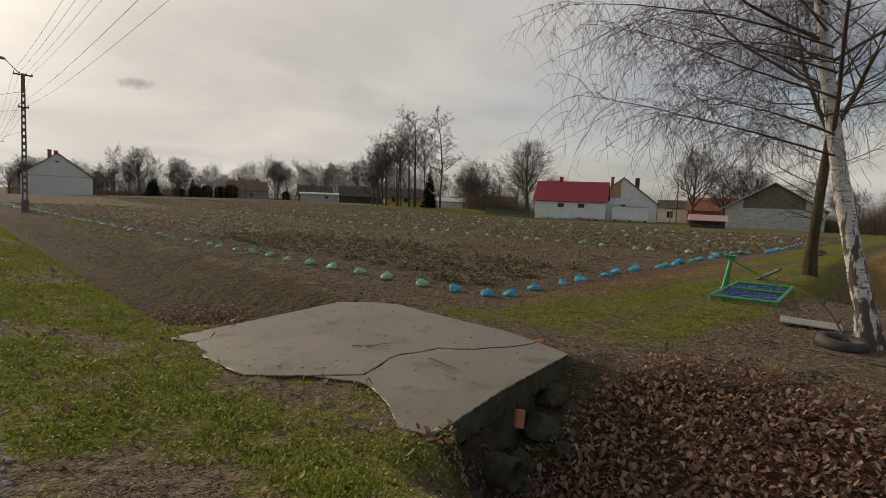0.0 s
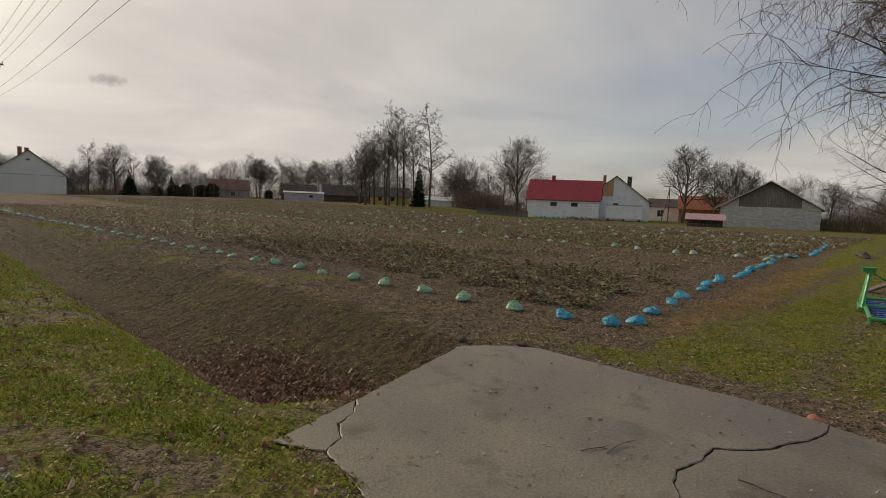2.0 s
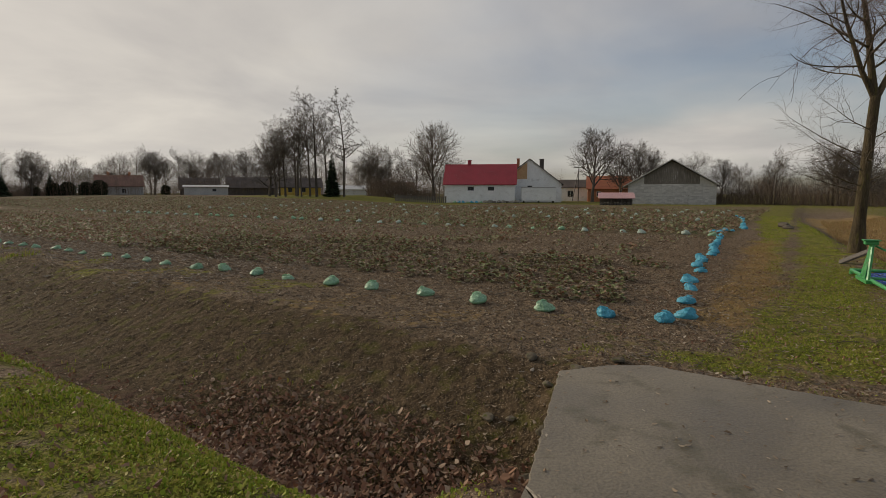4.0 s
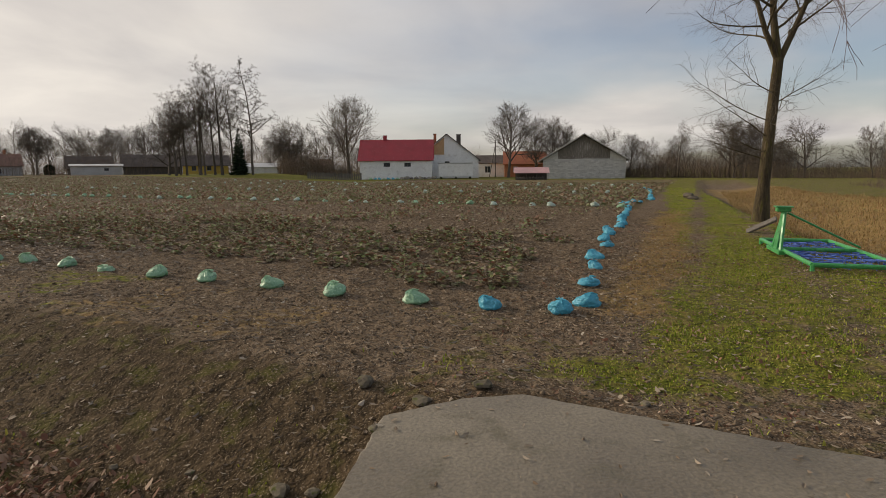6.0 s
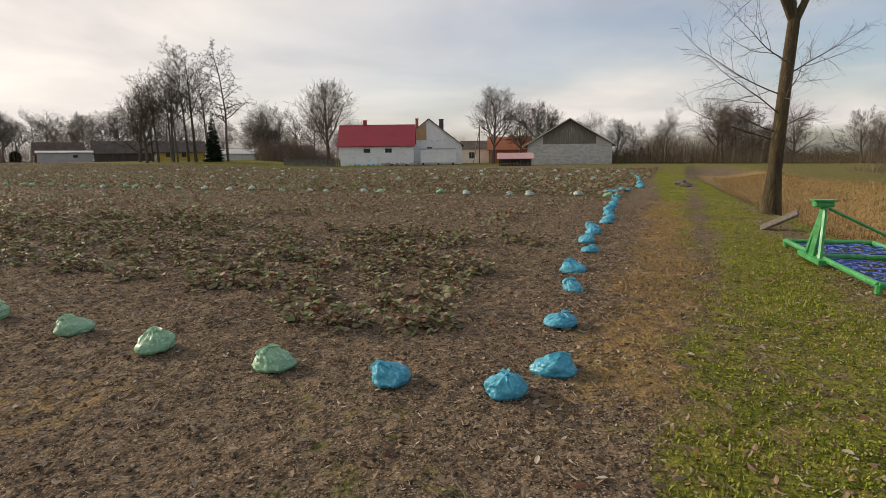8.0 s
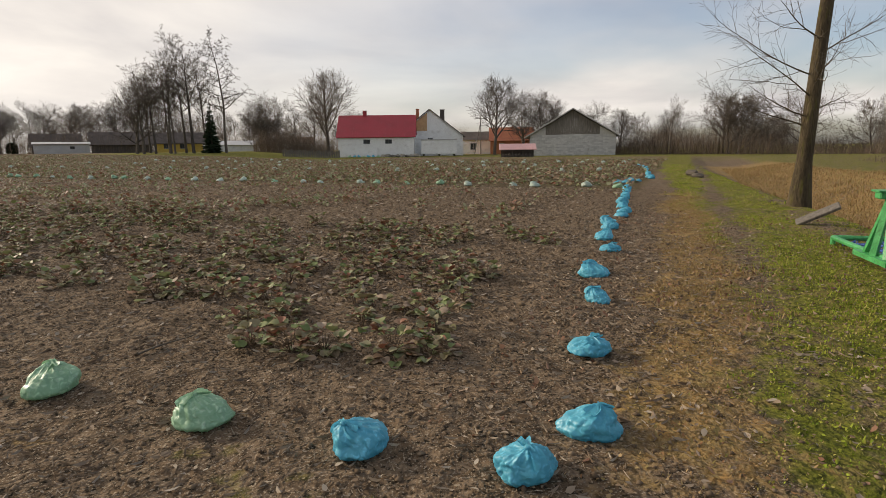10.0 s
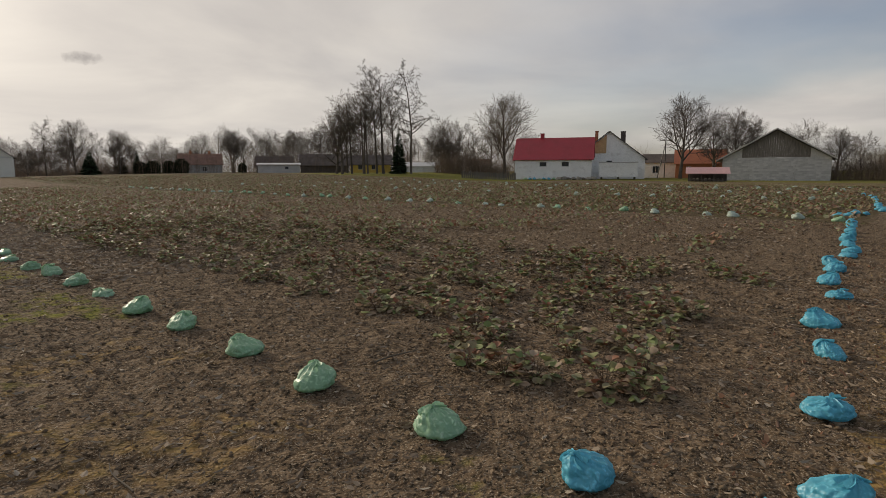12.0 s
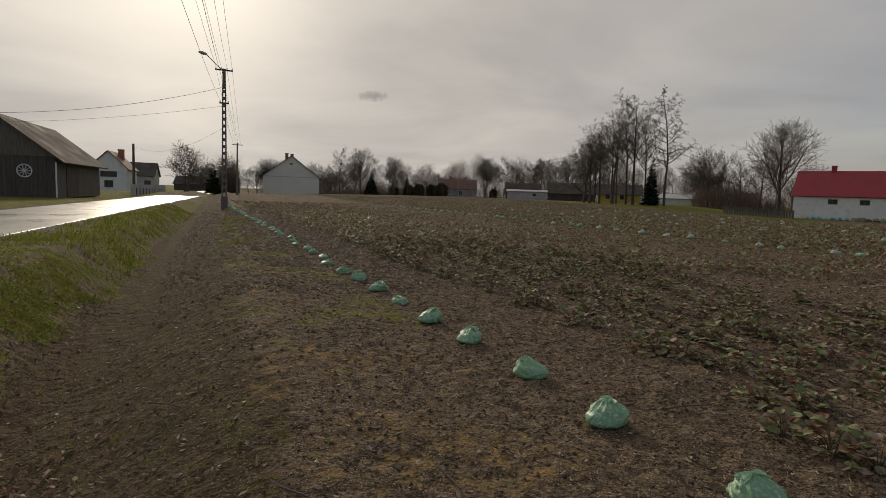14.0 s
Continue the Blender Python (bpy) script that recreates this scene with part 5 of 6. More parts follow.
far_tree("round", 2.0, 134, 19.5, "broad rounded bare ash behind the red-roofed building", thin=1.05)
far_tree("round", 36.4, 124, 17.5, "rounded bare tree between the farm buildings")
for kind, x, y, tall in [("wide", -11.5, 148, 13.5), ("slim", -9.0, 150, 13), ("slim", -5.0, 148, 12.5), ("round", -13.5, 152, 12.5), ("scrub", -10, 145, 7), ("scrub", -14, 146, 7), ("round", 46, 122, 14), ("round", 50, 124, 12.5), ("wide", 43.5, 126, 12.5), ("wide", 56, 120, 10.5), ("round", 62, 118, 10),
                         ("slim", 59, 96, 9.5), ("wide", 64, 88, 10.5), ("round", 66, 92, 10.5), ("wide", 61, 100, 8), ("wide", 70, 80, 9), ("scrub", 58, 104, 7)]:
    far_tree(kind, x, y, tall)
for i in range(46):
    t = i / 45
    ang = radians(132 - 52 * t)
    d = trng.uniform(185, 235)
    far_tree(trng.choice(("round", "wide", "slim", "round", "wide")), d * math.cos(ang), d * math.sin(ang), trng.uniform(11, 17) * (1.0 if t > 0.25 else 0.85))
for x, y, tall, kind in [(-103.8, 131, 14, "slim"), (-99.5, 135, 15, "round"), (-92, 140, 12.5, "round"), (-104, 126, 7, "wide"), (-62, 178, 14, "round"), (-97, 128, 6.5, "scrub"), (-95, 142, 8, "scrub"), (-108, 134, 9, "wide"), (-78, 172, 14, "round"), (-70, 176, 13, "wide")]:
    far_tree(kind, x, y, tall)
for i in range(26):
    d, ang = trng.uniform(95, 150), radians(trng.uniform(14, 58))
    far_tree(trng.choice(("wide", "scrub", "round", "scrub")), d * math.cos(ang) + 10, d * math.sin(ang), trng.uniform(5.5, 9.5))
for i in range(12):
    far_tree(trng.choice(("wide", "round", "scrub")), *to_xy(trng.uniform(110, 190), trng.uniform(-4, 18)), trng.uniform(6, 10))


def thicket(name, n, place, hlo, hhi, label):
    """Dense bare brush: many thin leaning stems with side twigs, one sheet."""
    rng = np.random.default_rng(len(name) * 7 + n)
    x, y = place(rng, n)
    z = lie(*to_uv(x, y))
    h, a = rng.uniform(hlo, hhi, n) * (0.8 + 1.0 * fbm(x * 0.12, y * 0.12)), rng.uniform(0, 2 * np.pi, n)
    w = 0.012 + 0.010 * rng.random(n)
    q, f = [], []
    base = np.stack([x, y, z - 0.05], -1)
    for k in range(5):
        b = a + k * 1.3
        l = rng.uniform(0.05, 0.34, n)
        lo = base + np.stack([0 * h, 0 * h, h * (0.0 if k == 0 else 0.2 * k)], -1)
        tip = base + np.stack([np.cos(b) * l * h, np.sin(b) * l * h, h * (1.0 if k == 0 else min(1.0, 0.2 * k + 0.42))], -1)
        s = np.stack([np.cos(b + 1.5), np.sin(b + 1.5), 0 * b], -1) * w[:, None] * (1.0 if k == 0 else 0.75)
        q.append(np.stack([lo - s, lo + s, tip], 1))
    q = np.concatenate(q, 0).reshape(-1, 3)
    return sheet(name, q, np.arange(len(q)).reshape(-1, 3), M_BRUSH, label, "bushes")


thicket("far_thicket", 15000, lambda r, n: ((lambda d, a: (d * np.cos(a), d * np.sin(a)))(r.uniform(165, 240, n), np.radians(r.uniform(76, 136, n)))), 4.0, 8.5, "brown leafless scrub along the horizon")
thicket("east_thicket", 9000, lambda r, n: ((lambda t, w: (46 + 44 * t + w * 0.6, 104 - 62 * t + w))(r.random(n), r.normal(0, 3.5, n) + 8)), 2.2, 5.2, "reddish brown leafless brushwood beyond the ditch")
thicket("near_thicket", 2600, lambda r, n: to_xy(-15 - 10 * r.random(n), 12 + 40 * r.random(n)), 0.8, 1.8, "low bare brush on the bank top")
thicket("birch_brush", 700, lambda r, n: to_xy(-10.5 - 5 * r.random(n), 0.5 + 6 * r.random(n)), 0.9, 2.2, "thin bare shoots behind the birch")
thicket("west_thicket", 4000, lambda r, n: (r.uniform(-135, -92, n), r.uniform(132, 150, n)), 2.0, 5.0, "brown leafless scrub behind the white house")
thicket("road_thicket", 1500, lambda r, n: to_xy(r.uniform(117, 128, n), r.uniform(3.4, 7.0, n)), 4.0, 8.0, "tangled bare bushes where the road bends")
thicket("barn_brush", 1600, lambda r, n: (r.uniform(-14, 3, n), r.uniform(138, 146, n)), 2.5, 5.0, "bare bushes beside the lawn")


def conifer_mesh(seed, tall, wide, columnar):
    rng = random.Random(seed)
    vs, fs = [], []
    tiers = int(tall * (7 if columnar else 4))
    for i in range(tiers):
        t = i / tiers
        r = wide * ((1 - t) ** 0.85 if not columnar else (0.9 if t < 0.6 else 0.9 - (t - 0.6) ** 1.4 * 2.4))
        z = tall * (0.04 + 0.94 * t)
        for k in range(16 if columnar else 13):
            a = rng.uniform(0, 6.283)
            rr = r * rng.uniform(0.75, 1.1)
            d = Vector((math.cos(a), math.sin(a), (0.9 if columnar else -0.28) + rng.uniform(-0.15, 0.15)))
            s = Vector((-math.sin(a), math.cos(a), 0)) * (0.16 + 0.1 * r)
            p0 = Vector((0, 0, z)) + (Vector((math.cos(a), math.sin(a), 0)) * rr * (0.65 if columnar else 0.05))
            p1 = p0 + d.normalized() * (0.5 * rr + 0.15 if columnar else rr)
            o = len(vs)
            vs += [p0, p0.lerp(p1, 0.6) + s, p1, p0.lerp(p1, 0.6) - s, p0.lerp(p1, 0.5) - Vector((0, 0, 0.12 * r + 0.05))]
            fs += [(o, o + 1, o + 2), (o, o + 2, o + 3), (o, o + 4, o + 2)]
    return mesh_of("crown", vs, fs, M_NEEDLE), mesh_of("trunk", *tubes([[(Vector((0, 0, -0.1)), 0.06 + tall * 0.012), (Vector((0, 0, tall * 0.97)), 0.02)]], 7), M_FAR)


CONE, THUJA = conifer_mesh(1, 10, 2.2, False), conifer_mesh(2, 4, 1.2, True)
PINEY = conifer_mesh(3, 6, 2.6, False)


def conifer(meshes, name, label, x, y, s, sx=None, group=""):
    ob = thing(name, label, "tree", group, m=pose(x, y, float(lie(*to_uv(x, y))), 0, 0, trng.uniform(0, 360)) @ Matrix.Diagonal((sx or s, sx or s, s, 1)))
    for bit, me in zip(("crown", "trunk"), meshes):
        part(bit, me, None, ob)


conifer(CONE, "spruce_tree", "dark green spruce among bare grove trees", -20.3, 127.5, 1.02)
for x, y, s in [(-94.8, 144.5, 0.95), (-91.1, 147, 1.0), (-88.7, 148.5, 1.05), (-85.6, 150.5, 1.0), (-83, 152, 1.1), (-69, 158, 0.7)]:
    conifer(THUJA, "thuja_shrub", "clipped dark green thuja in a garden hedge", x, y, s * 0.95, s * 1.55, "hedge thujas")
conifer(CONE, "spruce_tree", "small dark spruce beside the garden hedge", -92.3, 147.5, 0.72, 0.95)
conifer(PINEY, "pine_tree", "dark green pine among bare trees", -92.5, 130.5, 1.15, 1.2)
conifer(PINEY, "pine_tree", "dark evergreen beside the village road", *to_xy(118, 2), 1.1, 0.9)


# ---- buildings ----
def wall_panel(w, h, t, holes):
    """A wall in the x-z plane, front face at y=0, with real openings (x0, z0, x1, z1)."""
    xs, zs = sorted({0, w, *(v for o in holes for v in (o[0], o[2]))}), sorted({0, h, *(v for o in holes for v in (o[1], o[3]))})
    cells = []
    for x0, x1 in zip(xs, xs[1:]):
        for z0, z1 in zip(zs, zs[1:]):
            if not any(o[0] <= (x0 + x1) / 2 <= o[2] and o[1] <= (z0 + z1) / 2 <= o[3] for o in holes):
                cells.append((x0, 0, z0, x1, t, z1))
    bm = boxes(*cells)
    bmesh.ops.remove_doubles(bm, verts=bm.verts[:], dist=0.0005)
    return bm


def prism(pts, y0, y1):
    """A polygon in the x-z plane pushed from y0 to y1."""
    bm = bmesh.new()
    a, b = [bm.verts.new((x, y0, z)) for x, z in pts], [bm.verts.new((x, y1, z)) for x, z in pts]
    bm.faces.new(a)
    bm.faces.new(b[::-1])
    for i in range(len(pts)):
        j = (i + 1) % len(pts)
        bm.faces.new((a[i], b[i], b[j], a[j]))
    bmesh.ops.recalc_face_normals(bm, faces=bm.faces)
    return bm


def roof_sheet(a, b, c, d, thick):
    """A roof plane from its eave a-b and ridge d-c."""
    a, b, c, d = map(Vector, (a, b, c, d))
    n = (b - a).cross(d - a).normalized()
    if n.z < 0:
        n = -n
    bm = bmesh.new()

    def slab_of(p, q, r, s, h0, h1):
        v = [bm.verts.new(x + n * h) for h in (h0, h1) for x in (p, q, r, s)]
        for f in ((0, 1, 2, 3), (7, 6, 5, 4), (0, 4, 5, 1), (1, 5, 6, 2), (2, 6, 7, 3), (3, 7, 4, 0)):
            bm.faces.new([v[i] for i in f])

    slab_of(a, b, c, d, 0, thick)
    bmesh.ops.recalc_face_normals(bm, faces=bm.faces)
    return bm


def ribbed(roof, mat, a, b, c, d, thick, ribs, rib=0.03):
    """Standing seams on a roof plane, each a part of it."""
    a, b, c, d = map(Vector, (a, b, c, d))
    n = (b - a).cross(d - a).normalized()
    n = -n if n.z < 0 else n
    e = (b - a).normalized() * 0.035
    for k in range(1, ribs):
        p, q = a.lerp(b, k / ribs) + n * thick, d.lerp(c, k / ribs) + n * thick
        part("seam", roof_sheet(p - e, p + e, q + e, q - e, rib), mat, roof)


def window_in(parent, x0, z0, x1, z1, t=0.25, frame_mat=M_FRAME, axis=None):
    bar, y0, y1 = 0.07, 0.10, 0.16
    fr = part("window", boxes((x0, y0, z0, x1, y1, z0 + bar), (x0, y0, z1 - bar, x1, y1, z1), (x0, y0, z0 + bar, x0 + bar, y1, z1 - bar), (x1 - bar, y0, z0 + bar, x1, y1, z1 - bar), ((x0 + x1) / 2 - 0.03, y0, z0 + bar, (x0 + x1) / 2 + 0.03, y1, z1 - bar)), frame_mat, parent)
    part("pane", boxes((x0 + bar, 0.125, z0 + bar, x1 - bar, 0.135, z1 - bar)), M_GLASS, fr)
    part("sill", boxes((x0 - 0.06, -0.06, z0 - 0.06, x1 + 0.06, 0.1, z0 - 0.002)), M_METAL, fr)
    return fr


def house(name, label, m, w, d, eave, ridge, along, wall, roof, holes=(), over=0.35, ribs=0, chimneys=(), gable=None, roof_thick=0.12, win=M_FRAME, base=None):
    """A pitched house: the front wall runs along local x at y=0; the ridge runs along x ('x') or away from the front ('y')."""
    ob = thing(name, label, "building", m=m)
    part("wall", wall_panel(w, eave, 0.25, holes), wall, ob)
    for bm in (boxes((0, d - 0.25, 0, w, d, eave)), boxes((0, 0.25, 0, 0.25, d - 0.25, eave)), boxes((w - 0.25, 0.25, 0, w, d - 0.25, eave))):
        part("wall", bm, wall, ob)
    for o in holes:
        window_in(ob, *o, frame_mat=win)
    k = (ridge - eave) / ((d if along == "x" else w) / 2)
    if along == "x":
        for x0, x1 in ((0.01, 0.25), (w - 0.25, w - 0.01)):
            bm = prism([(0.02, eave), (d - 0.02, eave), (d / 2, ridge - 0.02)], -x0, -x1)
            bm.transform(Matrix.Rotation(radians(90), 4, "Z"))
            part("gable", bm, gable or wall, ob)
        front = part("roof", roof_sheet((-over, -over, eave - over * k), (w + over, -over, eave - over * k), (w + over, d / 2, ridge), (-over, d / 2, ridge), roof_thick), roof, ob)
        if ribs:
            ribbed(front, roof, (-over, -over, eave - over * k), (w + over, -over, eave - over * k), (w + over, d / 2, ridge), (-over, d / 2, ridge), roof_thick, ribs)
        part("roof", roof_sheet((-over, d + over, eave - over * k), (w + over, d + over, eave - over * k), (w + over, d / 2, ridge), (-over, d / 2, ridge), roof_thick), roof, ob)
    else:
        for y0, y1 in ((0.01, 0.25), (d - 0.25, d - 0.01)):
            part("gable", prism([(0.02, eave), (w - 0.02, eave), (w / 2, ridge - 0.02)], y0, y1), gable or wall, ob)
        part("roof", roof_sheet((-over, -over, eave - over * k), (-over, d + over, eave - over * k), (w / 2, d + over, ridge), (w / 2, -over, ridge), roof_thick), roof, ob)
        part("roof", roof_sheet((w + over, -over, eave - over * k), (w + over, d + over, eave - over * k), (w / 2, d + over, ridge), (w / 2, -over, ridge), roof_thick), roof, ob)
    for x, y, s, top, mat in chimneys:
        ch = part("chimney", boxes((x - s, y - s, eave, x + s, y + s, top)), mat, ob)
        part("cap", boxes((x - s - 0.06, y - s - 0.06, top + 0.002, x + s + 0.06, y + s + 0.06, top + 0.12)), mat, ch)
    if base:
        part("plinth", boxes((-0.03, -0.03, 0, w + 0.03, 0.0, 0.5)), base, ob)
    return ob


def on_ground(x, y, turn, lift=0.0):
    return pose(x, y, float(lie(*to_uv(x, y))) + lift - 0.02, 0, 0, turn)


house("red_roofed_outbuilding", "long whitewashed outbuilding under a red sheet-metal roof", on_ground(3.6, 115.2, -11), 13.9, 8.5, 3.85, 7.7, "x", M_WHITE, M_REDROOF, [(4.6, 2.45, 5.85, 3.2), (8.6, 2.45, 9.85, 3.2)], ribs=34, chimneys=[(4.6, 4.25, 0.35, 8.5, M_REDROOF)])
h2 = house("gabled_house", "unfinished white gabled house with timber-boarded half gable", on_ground(15.2, 121.3, -11), 13.2, 11, 3.9, 9.0, "y", M_WHITE, M_DARKROOF, [(6.2, 2.5, 7.2, 3.5), (9.2, 2.3, 10.4, 3.0)], over=0.4, chimneys=[(4.2, 3.0, 0.3, 9.2, M_BRICKY), (9.2, 4.0, 0.45, 9.1, M_DARKROOF)])
part("board_panel", prism([(2.1, 4.9), (6.1, 4.9), (6.1, 8.35), (2.4, 5.6)], -0.06, 0.0), M_WOODNEW, h2, "bare timber board cladding")
gar = thing("white_container", "low flat white container before the gabled house", "container", m=on_ground(18.6, 112.7, -11))
part("body", boxes((0, 0, 0.45, 6.6, 2.5, 2.95), bevel=0.04), M_WHITE, gar)
part("rim", boxes((-0.06, -0.06, 2.955, 6.66, 2.56, 3.12)), M_GREYREN, gar)
for x in (0.3, 3.2, 6.0):
    part("foot", boxes((x, 0.2, 0, x + 0.3, 2.3, 0.448)), M_CSIDE, gar)

# the barn: block gable wall laid block by block, boarded gable, wide eaves
bm_ = on_ground(36.0, 102.7, -25)
barn = thing("block_barn", "grey block barn with weathered boarded gable", "barn", m=bm_)
W, D, EV, RG = 14.4, 22, 3.5, 7.75
part("wall", boxes((0, 0.05, 0, W, 0.3, EV)), M_MORTAR, barn, "pale mortar bed of the gable wall")
part("wall", boxes((0, 0.3, 0, 0.3, D, EV)), M_MORTAR, barn)
part("wall", boxes((W - 0.3, 0.3, 0, W, D, EV)), M_MORTAR, barn)
part("wall", boxes((0.3, D - 0.3, 0, W - 0.3, D, EV)), M_MORTAR, barn)
for k in range(30):
    x0, x1 = 2.7 + k * 0.3, 2.7 + k * 0.3 + 0.29
    f = lambda x: RG - 0.1 - abs(x - W / 2) * (RG - EV) / (W / 2)
    part("board", prism([(x0, EV + 0.02), (x1, EV + 0.02), (x1, f(x1)), (x0, f(x0))], 0.1 + 0.01 * (k % 2), 0.14 + 0.01 * (k % 2)), M_GREYWOOD, barn)
part("gable", prism([(0.05, EV), (2.68, EV), (2.68, EV + 1.45)], 0.06, 0.3), M_MORTAR, barn)
part("gable", prism([(W - 0.05, EV), (W - 2.68, EV), (W - 2.68, EV + 1.45)], 0.06, 0.3), M_MORTAR, barn)
kk = (RG - EV) / (W / 2)
part("roof", roof_sheet((-0.9, -0.5, EV - 0.9 * kk), (-0.9, D + 0.5, EV - 0.9 * kk), (W / 2, D + 0.5, RG), (W / 2, -0.5, RG), 0.12), M_DARKROOF, barn)
part("roof", roof_sheet((W + 0.6, -0.5, EV - 0.6 * kk), (W + 0.6, D + 0.5, EV - 0.6 * kk), (W / 2, D + 0.5, RG), (W / 2, -0.5, RG), 0.12), M_DARKROOF, barn)
for s in (-1, 1):
    x = -0.9 if s < 0 else W + 0.6
    z = EV - abs(0.9 if s < 0 else 0.6) * kk
    p = [(x, z), (W / 2, RG), (W / 2, RG + 0.2), (x, z + 0.2)]
    part("bargeboard", prism(p, -0.56, -0.502), M_GREYREN, barn)

# farther houses
house("grey_bungalow", "small grey rendered house with a brown roof", on_ground(-86, 156, 29), 11.0, 8, 3.0, 5.9, "x", M_GREYREN, M_BROWNROOF, [(5.8, 1.0, 7.0, 2.3)], win=M_PVC, chimneys=[(3, 4, 0.3, 6.7, M_BRICKY), (8, 4, 0.3, 6.7, M_BRICKY)])
house("flat_shed", "low pale shed with a flat metal roof", on_ground(-59.8, 146.9, 21), 10.3, 5, 2.1, 2.5, "x", M_GREYREN, M_METAL, [(6.6, 1.0, 7.5, 1.6)], over=0.3)
house("dark_cottage", "dark timber cottage with a low dark roof", on_ground(-68, 165, 21), 10, 8, 2.0, 4.9, "x", M_DARKWALL, M_DARKROOF, over=0.6)
house("dark_barn", "old dark timber barn with a sagging roof", on_ground(-53.3, 160.3, 17), 13, 8, 2.3, 5.1, "x", M_DARKWALL, M_DARKROOF, over=0.6)
house("yellow_cottage", "yellow boarded cottage under a dark roof", on_ground(-37.8, 154.4, 13), 10.5, 7, 2.4, 4.7, "x", M_YELLOW, M_DARKROOF, [(2, 0.9, 3, 2), (5.5, 0.9, 6.5, 2)], over=0.6)
house("long_low_barn", "long low dark barn beyond the road bend", pose(-150, 112, 0.2, 0, 0, 40), 14, 7, 2.0, 4.2, "x", M_DARKWALL, M_DARKROOF)
house("low_white_shed", "low white shed with a pale metal roof", on_ground(-26, 156, 10), 12, 6, 1.6, 2.6, "x", M_WHITE, M_METAL, over=0.3)
house("orange_house", "orange brick house with a brown hipped roof", on_ground(37.6, 131.0, -17), 9.5, 8, 3.1, 5.9, "x", M_ORANGE, M_RUSTROOF, [(2, 1.2, 3, 2.4)], win=M_PVC, chimneys=[(5, 4, 0.3, 6.0, M_BRICKY)])
house("small_white_house", "small white house with a dark roof", on_ground(33.0, 139, -17), 9.0, 7, 3.4, 5.2, "x", M_WHITE, M_DARKROOF, [(2, 1.0, 3.4, 2.6)], win=M_PVC)
house("distant_house", "tiny distant white house with a red roof", on_ground(-10.5, 240, 10), 9, 7, 3.0, 5.5, "x", M_WHITE, M_BROWNROOF)
shed = thing("open_shed", "low log shed under a faded pink corrugated roof", "shed", m=on_ground(27.5, 92.7, -18))
for x in (0.1, 1.7, 3.3, 4.9):
    part("post", boxes((x, 0.1, 0, x + 0.12, 0.22, 1.15)), M_GREYWOOD, shed)
part("back_wall", boxes((0, 2.2, 0, 5.1, 2.3, 1.5)), M_DARKWALL, shed)
pr = ((-0.3, -0.5, 1.1), (5.4, -0.5, 1.1), (5.4, 2.5, 2.0), (-0.3, 2.5, 2.0))
ribbed(part("roof", roof_sheet(*pr, 0.06), M_PINKROOF, shed), M_PINKROOF, *pr, 0.06, 20, 0.04)
for k in range(9):
    part("log", rod(bmesh.new(), (0.3 + k * 0.52, 0.5, 0.25), (0.3 + k * 0.52, 2.1, 0.25 + 0.05 * (k % 3)), 0.22, None, 8), M_GREYWOOD, shed)

# white house by the road, gable towards the field
wh = house("white_gabled_house", "plain cream gabled house beside the village road", on_ground(-95.6, 95.7, 45.5), 12.0, 13, 4.3, 8.9, "y", M_CREAM, M_DARKROOF, over=0.35, base=M_GREYREN, chimneys=[(5.0, 8.0, 0.35, 9.8, M_BRICKY), (6.2, 10.0, 0.35, 9.8, M_BRICKY)])
part("gable_trim", boxes((0, -0.05, 4.24, 12.0, -0.002, 4.36)), M_GREYREN, wh)
part("gable_vent", boxes((5.6, -0.04, 7.0, 6.3, -0.002, 7.3)), M_FRAME, wh)

# timber barn across the road
RX, RY = -0.76, 0.65
lb = thing("timber_barn", "dark weathered timber barn with a shingled roof", "barn", m=Matrix.Translation((-50.3 + 8.06 * -0.65, 32.8 + 8.06 * -0.76, 0.3)) @ pose(0, 0, 0, 0, 0, 49.4))
part("wall", boxes((0, 0.06, 0, 8.06, 0.2, 3.3)), M_DARKWALL, lb)
for k in range(27):
    part("board", boxes((k * 0.3, 0.03 + 0.01 * (k % 2), 0, k * 0.3 + 0.28, 0.058, 3.3)), M_DARKWALL, lb)
part("gable", prism([(0.02, 3.3), (8.04, 3.3), (4.03, 6.4)], 0.0, 0.2), M_GREYWOOD, lb)
part("wall", boxes((7.86, 0.2, 0, 8.06, 14.8, 3.3)), M_GREYWOOD, lb)
part("wall", boxes((0, 0.2, 0, 0.2, 14.8, 3.3)), M_DARKWALL, lb)
part("wall", boxes((0.2, 14.6, 0, 7.86, 14.8, 3.3)), M_DARKWALL, lb)
part("barn_door", boxes((8.062, 3.0, 0, 8.12, 6.6, 2.9)), M_DARKWALL, lb, "dark double barn doors")
part("roof", roof_sheet((-0.7, -0.4, 2.78), (-0.7, 15.2, 2.78), (4.03, 15.2, 6.45), (4.03, -0.4, 6.45), 0.12), M_DARKROOF, lb)
part("roof", roof_sheet((8.76, -0.4, 2.78), (8.76, 15.2, 2.78), (4.03, 15.2, 6.45), (4.03, -0.4, 6.45), 0.12), M_DARKROOF, lb)
part("downpipe", rod(bmesh.new(), (8.16, -0.1, 0), (8.16, -0.1, 2.9), 0.06), M_PVC, lb)
whl = thing("wagon_wheel", "white wooden wagon wheel hung on barn boards", "wheel", m=lb.matrix_basis @ pose(6.0, -0.03, 2.1, 90, 0, 0))
bm = bmesh.new()
